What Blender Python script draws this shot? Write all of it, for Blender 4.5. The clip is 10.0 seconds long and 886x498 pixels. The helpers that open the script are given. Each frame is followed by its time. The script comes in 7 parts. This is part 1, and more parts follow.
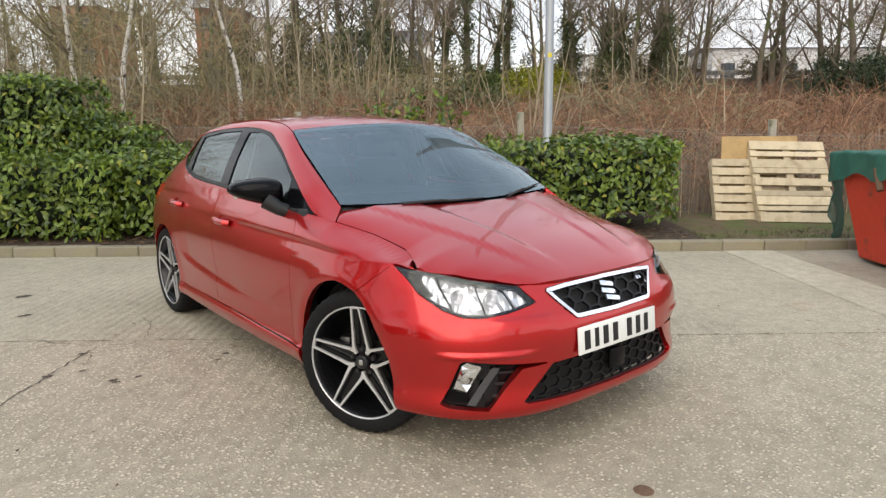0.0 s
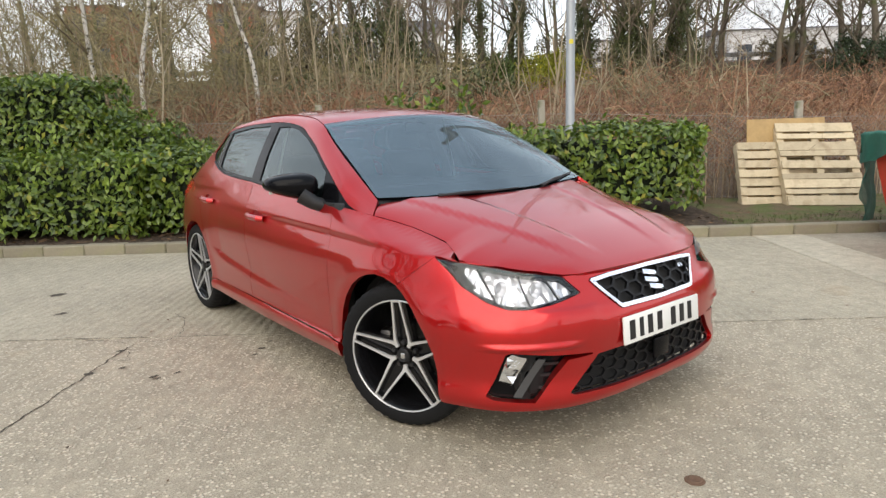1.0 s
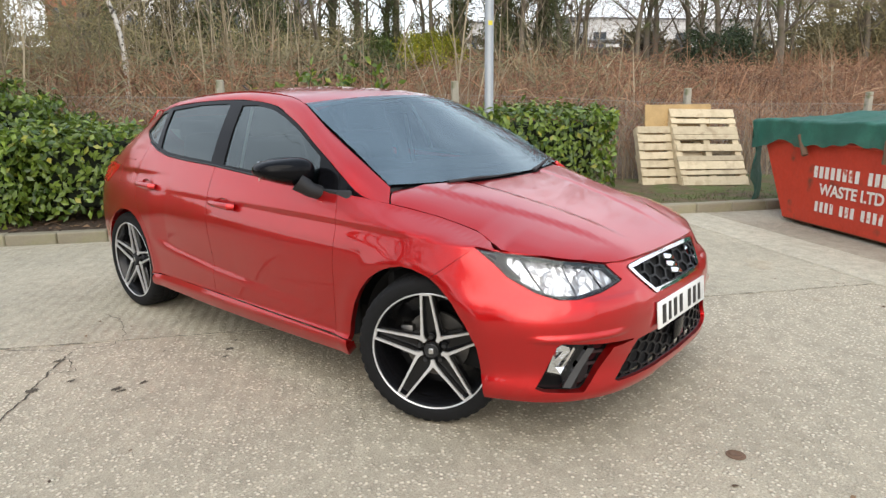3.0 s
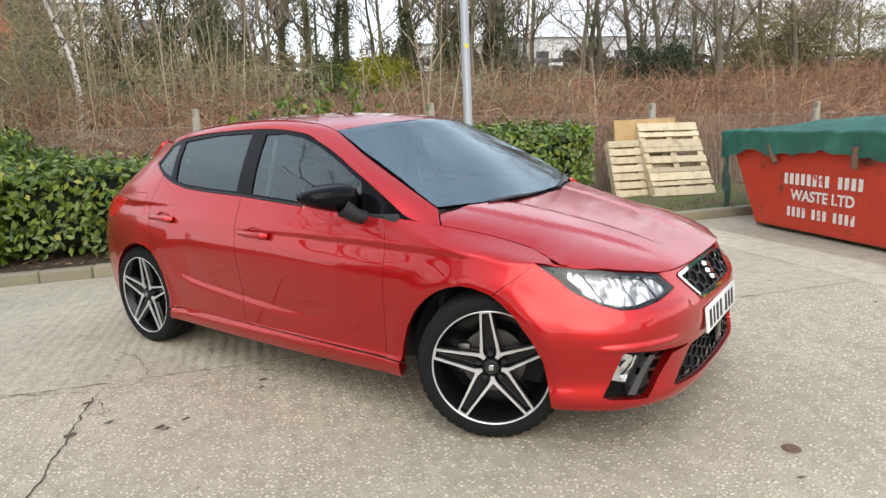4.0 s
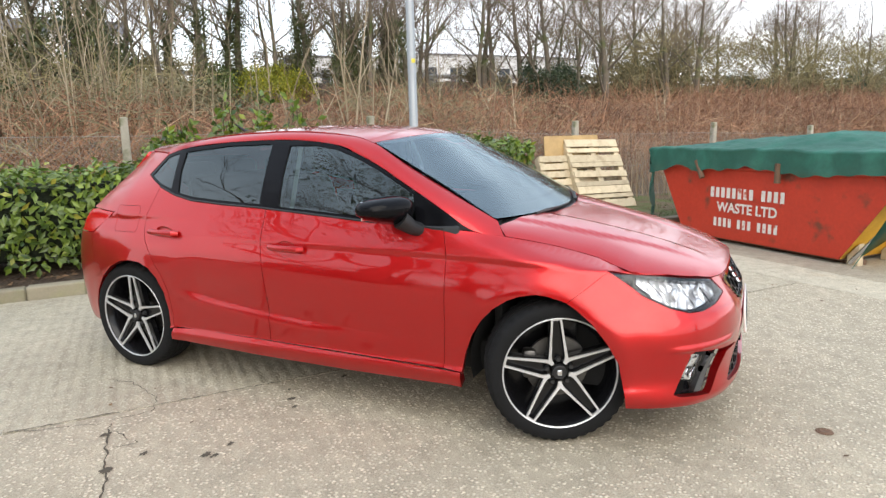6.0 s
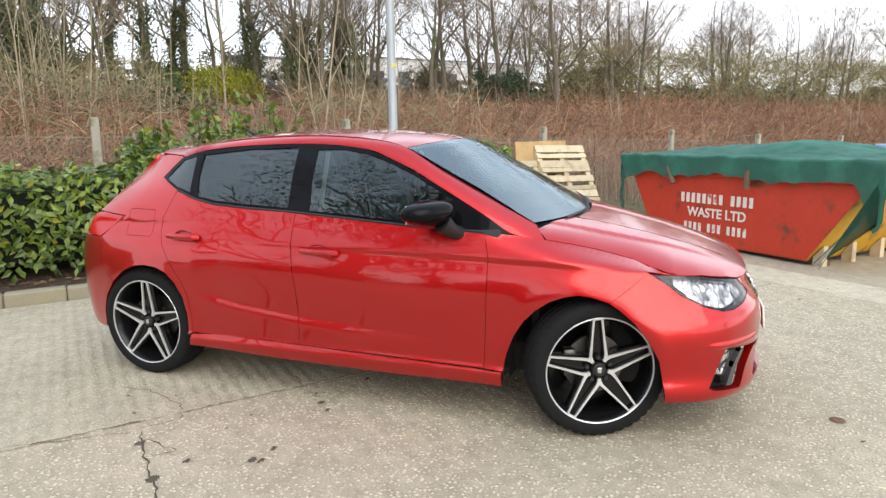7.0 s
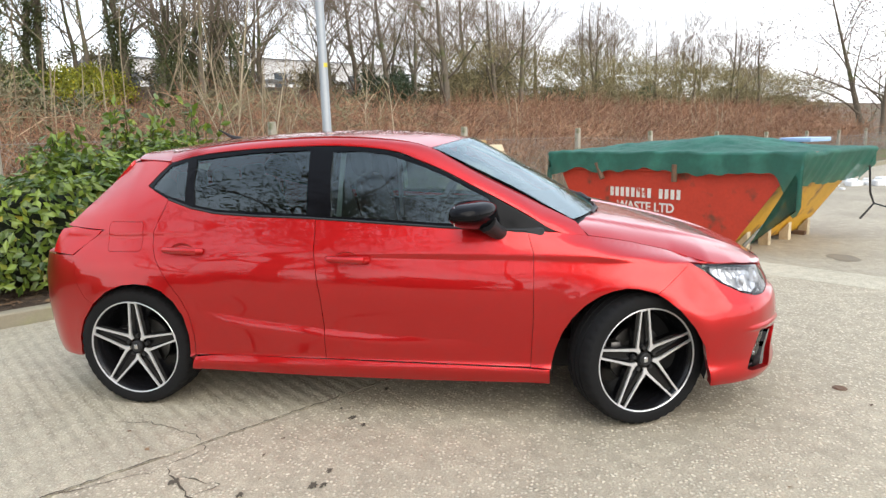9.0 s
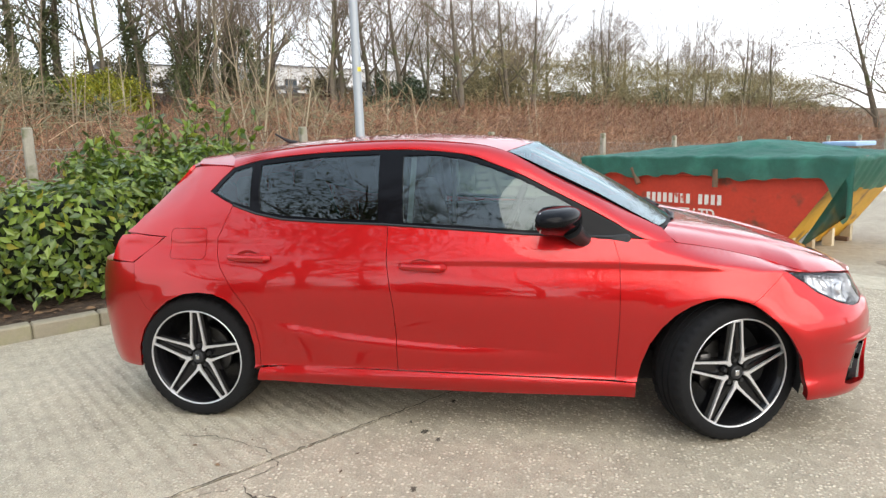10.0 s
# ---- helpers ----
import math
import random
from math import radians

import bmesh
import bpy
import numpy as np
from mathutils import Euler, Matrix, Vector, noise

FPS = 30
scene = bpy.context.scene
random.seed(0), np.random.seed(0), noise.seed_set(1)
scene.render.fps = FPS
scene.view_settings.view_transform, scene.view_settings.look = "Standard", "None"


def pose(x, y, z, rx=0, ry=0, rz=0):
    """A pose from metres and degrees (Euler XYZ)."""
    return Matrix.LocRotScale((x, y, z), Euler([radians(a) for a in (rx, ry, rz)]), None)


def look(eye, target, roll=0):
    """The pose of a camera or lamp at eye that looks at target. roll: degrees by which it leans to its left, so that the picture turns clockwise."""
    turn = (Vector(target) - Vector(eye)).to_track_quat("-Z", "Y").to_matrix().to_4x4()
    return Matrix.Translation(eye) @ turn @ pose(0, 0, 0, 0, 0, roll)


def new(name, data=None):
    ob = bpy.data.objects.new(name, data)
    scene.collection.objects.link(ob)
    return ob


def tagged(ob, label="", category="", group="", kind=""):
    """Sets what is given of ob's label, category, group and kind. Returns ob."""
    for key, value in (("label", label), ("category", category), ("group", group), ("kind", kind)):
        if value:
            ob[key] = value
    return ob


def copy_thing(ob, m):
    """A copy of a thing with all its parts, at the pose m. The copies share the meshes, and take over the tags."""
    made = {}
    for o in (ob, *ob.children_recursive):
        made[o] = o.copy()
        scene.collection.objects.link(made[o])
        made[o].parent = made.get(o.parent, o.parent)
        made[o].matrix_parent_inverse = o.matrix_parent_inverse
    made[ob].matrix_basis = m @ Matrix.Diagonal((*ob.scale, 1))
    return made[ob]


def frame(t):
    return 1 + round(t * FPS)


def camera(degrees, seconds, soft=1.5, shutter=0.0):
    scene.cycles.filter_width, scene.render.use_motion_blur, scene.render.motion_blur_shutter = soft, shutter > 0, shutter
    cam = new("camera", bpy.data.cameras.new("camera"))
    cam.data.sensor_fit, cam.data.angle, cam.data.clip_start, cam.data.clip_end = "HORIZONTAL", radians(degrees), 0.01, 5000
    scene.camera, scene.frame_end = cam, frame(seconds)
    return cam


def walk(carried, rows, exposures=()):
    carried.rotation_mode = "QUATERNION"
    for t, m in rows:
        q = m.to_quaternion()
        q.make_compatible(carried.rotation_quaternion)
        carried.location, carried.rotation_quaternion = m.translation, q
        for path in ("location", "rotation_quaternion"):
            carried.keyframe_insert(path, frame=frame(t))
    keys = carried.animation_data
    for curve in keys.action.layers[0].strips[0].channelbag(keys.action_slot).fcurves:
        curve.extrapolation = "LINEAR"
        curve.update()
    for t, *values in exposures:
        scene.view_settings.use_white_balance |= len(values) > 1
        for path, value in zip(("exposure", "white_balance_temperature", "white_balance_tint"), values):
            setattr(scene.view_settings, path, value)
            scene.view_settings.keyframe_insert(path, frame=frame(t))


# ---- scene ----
cam = camera(69.6, 10.0, 1.4)
PATH = [
    (0, (-0.004, 0.007, 1.255), (1.239, 1.535, 0.909), -0.5),
    (0.5, (0.013, 0.013, 1.248), (1.229, 1.551, 0.851), 0.4),
    (1, (-0.074, 0.084, 1.261), (1.128, 1.639, 0.886), -1.9),
    (1.5, (-0.223, 0.178, 1.265), (1.062, 1.654, 0.851), -2.6),
    (2, (-0.265, 0.313, 1.275), (1.122, 1.695, 0.868), -3.9),
    (2.5, (-0.315, 0.508, 1.285), (1.126, 1.821, 0.84), -2.4),
    (3.8, (-0.721, 0.828, 1.311), (0.842, 2.001, 0.886), -1.2),
    (4, (-0.76, 0.92, 1.316), (0.828, 2.071, 0.926), -2.6),
    (4.5, (-0.865, 1.077, 1.324), (0.767, 2.162, 0.926), -1.9),
    (5, (-1.055, 1.212, 1.335), (0.671, 2.145, 0.945), -2.4),
    (5.2, (-1.112, 1.262, 1.331), (0.628, 2.168, 0.943), -2.5),
    (6.5, (-1.262, 1.762, 1.355), (0.542, 2.552, 1.009), -0.9),
    (7, (-1.419, 1.933, 1.362), (0.424, 2.623, 1.008), -0.9),
    (7.5, (-1.467, 2.096, 1.364), (0.392, 2.737, 0.997), -0.7),
    (8, (-1.396, 2.314, 1.362), (0.478, 2.911, 0.999), -1.5),
    (8.5, (-1.422, 2.47, 1.354), (0.487, 2.929, 0.976), -1.2),
    (9, (-1.547, 2.659, 1.368), (0.392, 2.996, 1.01), -1.8),
    (9.5, (-1.558, 2.827, 1.36), (0.379, 3.163, 0.996), -1.1),
    (10, (-1.488, 2.999, 1.366), (0.45, 3.359, 1.026), -1.9),
]
EXPOSURE = [(0, -0.27, 6800, 11), (2.5, -0.10, 6600, 10), (4.5, 0.05, 6500, 10), (10, 0.17, 6500, 10)]
walk(cam, [(t, look(eye, target, roll)) for t, eye, target, roll in PATH], EXPOSURE)

# ---- daylight: bright hazy sky, soft sun behind thin cloud ----
SUN_ELEV, SUN_AZ = radians(38), Vector((-0.80, -0.60, 0))
world = bpy.data.worlds.new("sky")
scene.world = world
world.use_nodes = True
wn, wl = world.node_tree.nodes, world.node_tree.links
wn.clear()
sky = wn.new("ShaderNodeTexSky")
sky.sky_type, sky.sun_disc = "NISHITA", False
sky.sun_elevation = SUN_ELEV
sky.sun_rotation = math.atan2(SUN_AZ.x, SUN_AZ.y)
sky.air_density, sky.dust_density, sky.ozone_density = 1.0, 3.0, 1.0
bg = wn.new("ShaderNodeBackground")
bg.inputs["Strength"].default_value = 0.17
# thin white cloud over the blue
wtc = wn.new("ShaderNodeTexCoord")
wno = wn.new("ShaderNodeTexNoise")
wno.inputs["Scale"].default_value, wno.inputs["Detail"].default_value = 2.2, 6
wmap = wn.new("ShaderNodeMapping")
wmap.inputs["Scale"].default_value = (1, 1, 2.4)
wra = wn.new("ShaderNodeValToRGB")
wra.color_ramp.elements[0].position, wra.color_ramp.elements[1].position = 0.36, 0.62
wra.color_ramp.elements[0].color, wra.color_ramp.elements[1].color = (0.62, 0.62, 0.62, 1), (1.0, 1.0, 1.0, 1)
wmx = wn.new("ShaderNodeMix")
wmx.data_type = "RGBA"
# the haze: white low down, bluer and deeper overhead
wxy = wn.new("ShaderNodeSeparateXYZ")
wup = wn.new("ShaderNodeValToRGB")
wup.color_ramp.elements[0].position, wup.color_ramp.elements[1].position = 0.05, 0.80
wup.color_ramp.elements[0].color, wup.color_ramp.elements[1].color = (1.20, 1.22, 1.26, 1), (0.72, 0.86, 1.05, 1)
wsc = wn.new("ShaderNodeVectorMath")
wsc.operation = "SCALE"
wsc.inputs["Scale"].default_value = 10.0
wl.new(wtc.outputs["Generated"], wxy.inputs[0])
wl.new(wxy.outputs["Z"], wup.inputs["Fac"])
wl.new(wup.outputs["Color"], wsc.inputs[0])
wl.new(wsc.outputs["Vector"], wmx.inputs["B"])
wou = wn.new("ShaderNodeOutputWorld")
wl.new(wtc.outputs["Generated"], wmap.inputs["Vector"])
wl.new(wmap.outputs["Vector"], wno.inputs["Vector"])
wl.new(wno.outputs["Fac"], wra.inputs["Fac"])
wl.new(wra.outputs["Color"], wmx.inputs["Factor"])
wl.new(sky.outputs["Color"], wmx.inputs["A"])
wl.new(wmx.outputs["Result"], bg.inputs["Color"])
wl.new(bg.outputs["Background"], wou.inputs["Surface"])

sun = new("sun", bpy.data.lights.new("sun", "SUN"))
sun.data.energy, sun.data.angle, sun.data.color = 2.4, radians(66), (1.0, 0.91, 0.76)
sun.matrix_world = look(SUN_AZ.normalized() * 30 + Vector((0, 0, 30 * math.tan(SUN_ELEV))), (0, 0, 0))

# ---- materials ----
def material(name, colour, rough=0.6, metal=0.0, spots=None, bump=None, coat=0.0, second=None, by_object=0.0, ior=1.45, sheen=0.0, position=False):
    """A surface: colour broken up by two scales of noise (spots: scale, amount), a second colour in patches (second: colour, scale, low, high), relief (bump: scale, height)."""
    m = bpy.data.materials.new(name)
    m.use_nodes = True
    n, l = m.node_tree.nodes, m.node_tree.links
    p = n["Principled BSDF"]
    p.inputs["Roughness"].default_value, p.inputs["Metallic"].default_value, p.inputs["IOR"].default_value = rough, metal, ior
    p.inputs["Coat Weight"].default_value, p.inputs["Coat Roughness"].default_value = coat, 0.04
    p.inputs["Sheen Weight"].default_value = sheen
    if position:
        vec = n.new("ShaderNodeNewGeometry").outputs["Position"]
    else:
        vec = n.new("ShaderNodeTexCoord").outputs["Object"]
    rgb = n.new("ShaderNodeRGB")
    rgb.outputs[0].default_value = (*colour, 1)
    out = rgb.outputs[0]

    def noise_of(scale, detail=4):
        t = n.new("ShaderNodeTexNoise")
        t.inputs["Scale"].default_value, t.inputs["Detail"].default_value = scale, detail
        l.new(vec, t.inputs["Vector"])
        return t.outputs["Fac"]

    if second:
        c2, scale, low, high = second
        ramp = n.new("ShaderNodeMapRange")
        ramp.inputs["From Min"].default_value, ramp.inputs["From Max"].default_value = low, high
        l.new(noise_of(scale, 6), ramp.inputs["Value"])
        mx = n.new("ShaderNodeMix")
        mx.data_type = "RGBA"
        l.new(ramp.outputs[0], mx.inputs["Factor"])
        l.new(out, mx.inputs["A"])
        mx.inputs["B"].default_value = (*c2, 1)
        out = mx.outputs["Result"]
    factors = []
    if spots:
        scale, amount = spots
        factors += [(noise_of(scale), amount), (noise_of(scale * 7.3, 2), amount * 0.8)]
    if by_object:
        factors.append((n.new("ShaderNodeObjectInfo").outputs["Random"], by_object))
    for fac, amount in factors:
        hs = n.new("ShaderNodeMapRange")
        hs.inputs["To Min"].default_value, hs.inputs["To Max"].default_value = 1 - amount, 1 + amount
        l.new(fac, hs.inputs["Value"])
        mul = n.new("ShaderNodeMix")
        mul.data_type, mul.blend_type = "RGBA", "MULTIPLY"
        mul.inputs["Factor"].default_value = 1
        l.new(out, mul.inputs["A"])
        l.new(hs.outputs[0], mul.inputs["B"])
        out = mul.outputs["Result"]
    l.new(out, p.inputs["Base Color"])
    if bump:
        scale, height = bump
        b = n.new("ShaderNodeBump")
        b.inputs["Strength"].default_value, b.inputs["Distance"].default_value = 1.0, height
        l.new(noise_of(scale, 5), b.inputs["Height"])
        l.new(b.outputs["Normal"], p.inputs["Normal"])
    return m


def island_material(name, dark, light, rough=0.5, sub=0.0, hue2=None, spots=None):
    """For leaves and stems: each loose piece takes its own shade between dark and light."""
    m = bpy.data.materials.new(name)
    m.use_nodes = True
    n, l = m.node_tree.nodes, m.node_tree.links
    p = n["Principled BSDF"]
    p.inputs["Roughness"].default_value = rough
    g = n.new("ShaderNodeNewGeometry")
    ramp = n.new("ShaderNodeValToRGB")
    ramp.color_ramp.elements[0].color, ramp.color_ramp.elements[1].color = (*dark, 1), (*light, 1)
    if hue2:
        e = ramp.color_ramp.elements.new(0.93)
        e.color = (*light, 1)
        ramp.color_ramp.elements[2].color = (*hue2, 1)
    l.new(g.outputs["Random Per Island"], ramp.inputs["Fac"])
    out = ramp.outputs["Color"]
    if spots:
        t = n.new("ShaderNodeTexNoise")
        t.inputs["Scale"].default_value, t.inputs["Detail"].default_value = spots[0], 4
        l.new(g.outputs["Position"], t.inputs["Vector"])
        hs = n.new("ShaderNodeMapRange")
        hs.inputs["From Min"].default_value, hs.inputs["From Max"].default_value = 0.3, 0.7
        hs.inputs["To Min"].default_value, hs.inputs["To Max"].default_value = 1 - spots[1], 1 + spots[1]
        l.new(t.outputs["Fac"], hs.inputs["Value"])
        mul = n.new("ShaderNodeMix")
        mul.data_type, mul.blend_type = "RGBA", "MULTIPLY"
        mul.inputs["Factor"].default_value = 1
        l.new(out, mul.inputs["A"])
        l.new(hs.outputs[0], mul.inputs["B"])
        out = mul.outputs["Result"]
    l.new(out, p.inputs["Base Color"])
    if sub:
        tr = n.new("ShaderNodeBsdfTranslucent")
        l.new(out, tr.inputs["Color"])
        mix = n.new("ShaderNodeMixShader")
        mix.inputs["Fac"].default_value = sub
        l.new(p.outputs["BSDF"], mix.inputs[1])
        l.new(tr.outputs["BSDF"], mix.inputs[2])
        l.new(mix.outputs[0], n["Material Output"].inputs["Surface"])
    return m


def glass_material(name, tint, rough=0.0, ior=1.9, sky_veil=0.0, gloss_tint=(1, 1, 1)):
    m = bpy.data.materials.new(name)
    m.use_nodes = True
    n, l = m.node_tree.nodes, m.node_tree.links
    n.remove(n["Principled BSDF"])
    fr = n.new("ShaderNodeFresnel")
    fr.inputs["IOR"].default_value = ior
    tr, gl, mix = n.new("ShaderNodeBsdfTransparent"), n.new("ShaderNodeBsdfGlossy"), n.new("ShaderNodeMixShader")
    tr.inputs["Color"].default_value = (*tint, 1)
    gl.inputs["Roughness"].default_value = rough
    gl.inputs["Color"].default_value = (*gloss_tint, 1)
    l.new(fr.outputs[0], mix.inputs["Fac"])
    l.new(tr.outputs[0], mix.inputs[1])
    l.new(gl.outputs[0], mix.inputs[2])
    last = mix.outputs[0]
    if sky_veil:
        # a pale blue diffuse veil, painted in to lift the sky's reflection
        du, mx = n.new("ShaderNodeBsdfDiffuse"), n.new("ShaderNodeMixShader")
        du.inputs["Color"].default_value = (0.42, 0.68, 0.90, 1)
        mx.inputs["Fac"].default_value = sky_veil
        l.new(last, mx.inputs[1])
        l.new(du.outputs[0], mx.inputs[2])
        last = mx.outputs[0]
    l.new(last, n["Material Output"].inputs["Surface"])
    return m


def paint_material(name, colour):
    """Metallic car paint: flakes under a clear coat."""
    m = material(name, colour, rough=0.36, metal=0.85, coat=1.0, spots=(900, 0.10))
    p = m.node_tree.nodes["Principled BSDF"]
    p.inputs["Coat Roughness"].default_value, p.inputs["Coat IOR"].default_value = 0.012, 1.5
    return m


PAINT = paint_material("red_metallic_paint", (0.49, 0.0072, 0.0080))
GLOSS_BLACK = material("gloss_black", (0.004, 0.004, 0.005), rough=0.06, ior=1.22)
SATIN_BLACK = material("satin_black_plastic", (0.015, 0.015, 0.016), rough=0.5, spots=(60, 0.15), bump=(900, 0.0002))
DARK_LINER = material("dark_liner", (0.010, 0.010, 0.010), rough=0.85, spots=(30, 0.3))
RUBBER = material("tyre_rubber", (0.008, 0.008, 0.0085), ior=1.3, rough=0.85, spots=(40, 0.25), bump=(500, 0.0003))
MACHINED = material("machined_alloy", (0.64, 0.64, 0.65), rough=0.30, metal=0.6, spots=(120, 0.08))
RIM_BLACK = material("rim_gloss_black", (0.006, 0.006, 0.007), rough=0.2, ior=1.4)
MESH_BLACK = material("grille_black", (0.007, 0.007, 0.008), rough=0.35, ior=1.3)
SMOKED = material("smoked_plastic", (0.05, 0.05, 0.053), rough=0.15, coat=0.6)
CHROME = material("chrome", (0.85, 0.86, 0.88), rough=0.08, metal=1.0)
SATIN_CHROME = material("satin_chrome", (0.70, 0.72, 0.75), rough=0.22, metal=1.0)
REFLECTOR = material("bright_reflector", (0.86, 0.87, 0.89), rough=0.22, metal=0.55)
STEEL = material("brake_steel", (0.12, 0.115, 0.11), rough=0.4, metal=1.0, spots=(50, 0.25))
GLASS = glass_material("window_glass", (0.34, 0.43, 0.43), ior=1.85, gloss_tint=(0.90, 1.0, 1.0))
# the blue of the sky is put into the windscreen's gloss colour
SCREEN_GLASS = glass_material("windscreen_glass", (0.50, 0.64, 0.70), ior=2.35, sky_veil=0.008, gloss_tint=(0.80, 0.94, 1.0))
DARK_GLASS = glass_material("dark_window_glass", (0.13, 0.165, 0.17), ior=1.8, gloss_tint=(0.90, 1.0, 1.0))
LENS = glass_material("lamp_lens", (0.94, 0.95, 0.97), ior=1.5)
RED_LENS = material("red_lamp_lens", (0.42, 0.004, 0.006), rough=0.2, coat=0.2)
CABIN = material("cabin_trim", (0.022, 0.023, 0.025), rough=0.75, spots=(25, 0.2), bump=(400, 0.0004))
CABIN_PALE = material("pale_cabin_trim", (0.32, 0.32, 0.31), rough=0.8, spots=(25, 0.1))
SEAT = material("seat_fabric", (0.035, 0.036, 0.040), rough=0.9, spots=(60, 0.3), bump=(700, 0.0006), sheen=0.3)
BELT = material("belt_webbing", (0.62, 0.62, 0.59), rough=0.8, spots=(300, 0.2))
PLATE = material("plate_white", (0.72, 0.72, 0.69), rough=0.25, spots=(30, 0.04))
INK = material("black_ink", (0.010, 0.010, 0.012), rough=0.4)



def concrete_material(name, colour, ridges=0.0, stones=0.5, stain=0.2):
    """Weathered yard concrete: pale stones in worn paste, broad stains, a tamped surface."""
    m = bpy.data.materials.new(name)
    m.use_nodes = True
    n, l = m.node_tree.nodes, m.node_tree.links
    p = n["Principled BSDF"]
    p.inputs["Roughness"].default_value = 0.88
    pos = n.new("ShaderNodeNewGeometry").outputs["Position"]

    def node(kind, **kw):
        t = n.new(kind)
        for k, v in kw.items():
            t.inputs[k].default_value = v
        return t

    def mul(a, b):
        x = n.new("ShaderNodeMix")
        x.data_type, x.blend_type = "RGBA", "MULTIPLY"
        x.inputs["Factor"].default_value = 1
        l.new(a, x.inputs["A"])
        l.new(b, x.inputs["B"])
        return x.outputs["Result"]

    def span(src, lo, hi, a, b):
        r = node("ShaderNodeMapRange", **{"From Min": lo, "From Max": hi, "To Min": a, "To Max": b})
        l.new(src, r.inputs["Value"])
        return r.outputs[0]

    def noise_of(scale, detail, rough=0.55):
        t = node("ShaderNodeTexNoise", Scale=scale, Detail=detail, Roughness=rough)
        l.new(pos, t.inputs["Vector"])
        return t.outputs["Fac"]

    vor = node("ShaderNodeTexVoronoi", Scale=54.0)
    warp = n.new("ShaderNodeMapping")
    l.new(pos, warp.inputs["Vector"])
    l.new(warp.outputs["Vector"], vor.inputs["Vector"])
    pick = span(vor.outputs["Color"], 0.35, 0.75, 0.0, 1.0)
    stone = n.new("ShaderNodeMath")
    stone.operation = "MULTIPLY"
    l.new(span(vor.outputs["Distance"], 0.28, 0.5, 1.0, 0.0), stone.inputs[0])
    l.new(pick, stone.inputs[1])
    rgb = n.new("ShaderNodeRGB")
    rgb.outputs[0].default_value = (*colour, 1)
    base = mul(rgb.outputs[0], span(noise_of(0.7, 6), 0.3, 0.7, 1 - stain, 1 + stain))
    base = mul(base, span(noise_of(9, 5, 0.7), 0.3, 0.7, 0.80, 1.20))
    base = mul(base, span(noise_of(140, 3, 0.7), 0.25, 0.75, 0.54, 1.46))
    mx = n.new("ShaderNodeMix")
    mx.data_type = "RGBA"
    f = n.new("ShaderNodeMath")
    f.operation = "MULTIPLY"
    f.inputs[1].default_value = stones
    l.new(stone.outputs[0], f.inputs[0])
    l.new(f.outputs[0], mx.inputs["Factor"])
    l.new(base, mx.inputs["A"])
    mx.inputs["B"].default_value = (min(colour[0] * 2.0, 0.8), min(colour[1] * 2.05, 0.8), min(colour[2] * 2.15, 0.8), 1)
    # rusty stains here and there
    mr = n.new("ShaderNodeMix")
    mr.data_type = "RGBA"
    l.new(span(noise_of(1.7, 4), 0.64, 0.78, 0.0, 0.35), mr.inputs["Factor"])
    l.new(mx.outputs["Result"], mr.inputs["A"])
    mr.inputs["B"].default_value = (colour[0] * 0.95, colour[1] * 0.72, colour[2] * 0.5, 1)
    l.new(mr.outputs["Result"], p.inputs["Base Color"])
    h = n.new("ShaderNodeMath")
    h.operation = "ADD"
    l.new(noise_of(85, 4, 0.7), h.inputs[0])
    l.new(stone.outputs[0], h.inputs[1])
    height = h.outputs[0]
    if ridges:
        rot = n.new("ShaderNodeMapping")
        rot.inputs["Rotation"].default_value = (0, 0, radians(38.8))
        l.new(pos, rot.inputs["Vector"])
        wv = node("ShaderNodeTexWave", Scale=4.2, Distortion=1.6, Detail=2.0)
        wv.inputs["Detail Scale"].default_value = 2.0
        l.new(rot.outputs["Vector"], wv.inputs["Vector"])
        add = n.new("ShaderNodeMath")
        add.operation = "MULTIPLY_ADD"
        l.new(wv.outputs["Fac"], add.inputs[0])
        add.inputs[1].default_value = ridges
        l.new(height, add.inputs[2])
        height = add.outputs[0]
    b = n.new("ShaderNodeBump")
    b.inputs["Strength"].default_value, b.inputs["Distance"].default_value = 1.0, 0.006
    l.new(height, b.inputs["Height"])
    l.new(b.outputs["Normal"], p.inputs["Normal"])
    return m


YARD = concrete_material("yard_concrete", (0.372, 0.320, 0.236), ridges=0.5, stones=0.85, stain=0.12)
YARD_SMOOTH = concrete_material("tamped_concrete", (0.40, 0.352, 0.262), ridges=1.1, stones=0.40, stain=0.14)
YARD_STRIP = concrete_material("pale_concrete", (0.47, 0.42, 0.32), ridges=0.0, stones=0.1, stain=0.10)
YARD_FAR = concrete_material("grey_concrete", (0.34, 0.295, 0.222), ridges=0.4, stones=0.3, stain=0.2)
KERB = material("kerb_concrete", (0.265, 0.235, 0.17), rough=0.9, spots=(8, 0.16), bump=(120, 0.003), second=((0.24, 0.23, 0.13), 5, 0.5, 0.75), by_object=0.10)
CRACK = material("crack_dirt", (0.075, 0.062, 0.045), rough=0.95, spots=(30, 0.3))
SOIL = material("bed_soil", (0.050, 0.032, 0.020), rough=0.95, spots=(6, 0.35), bump=(25, 0.03), second=((0.11, 0.075, 0.045), 14, 0.5, 0.65), position=True)
TURF = material("verge_turf", (0.085, 0.098, 0.026), rough=0.95, spots=(5, 0.3), bump=(30, 0.02), second=((0.12, 0.085, 0.045), 2.6, 0.42, 0.56), position=True)
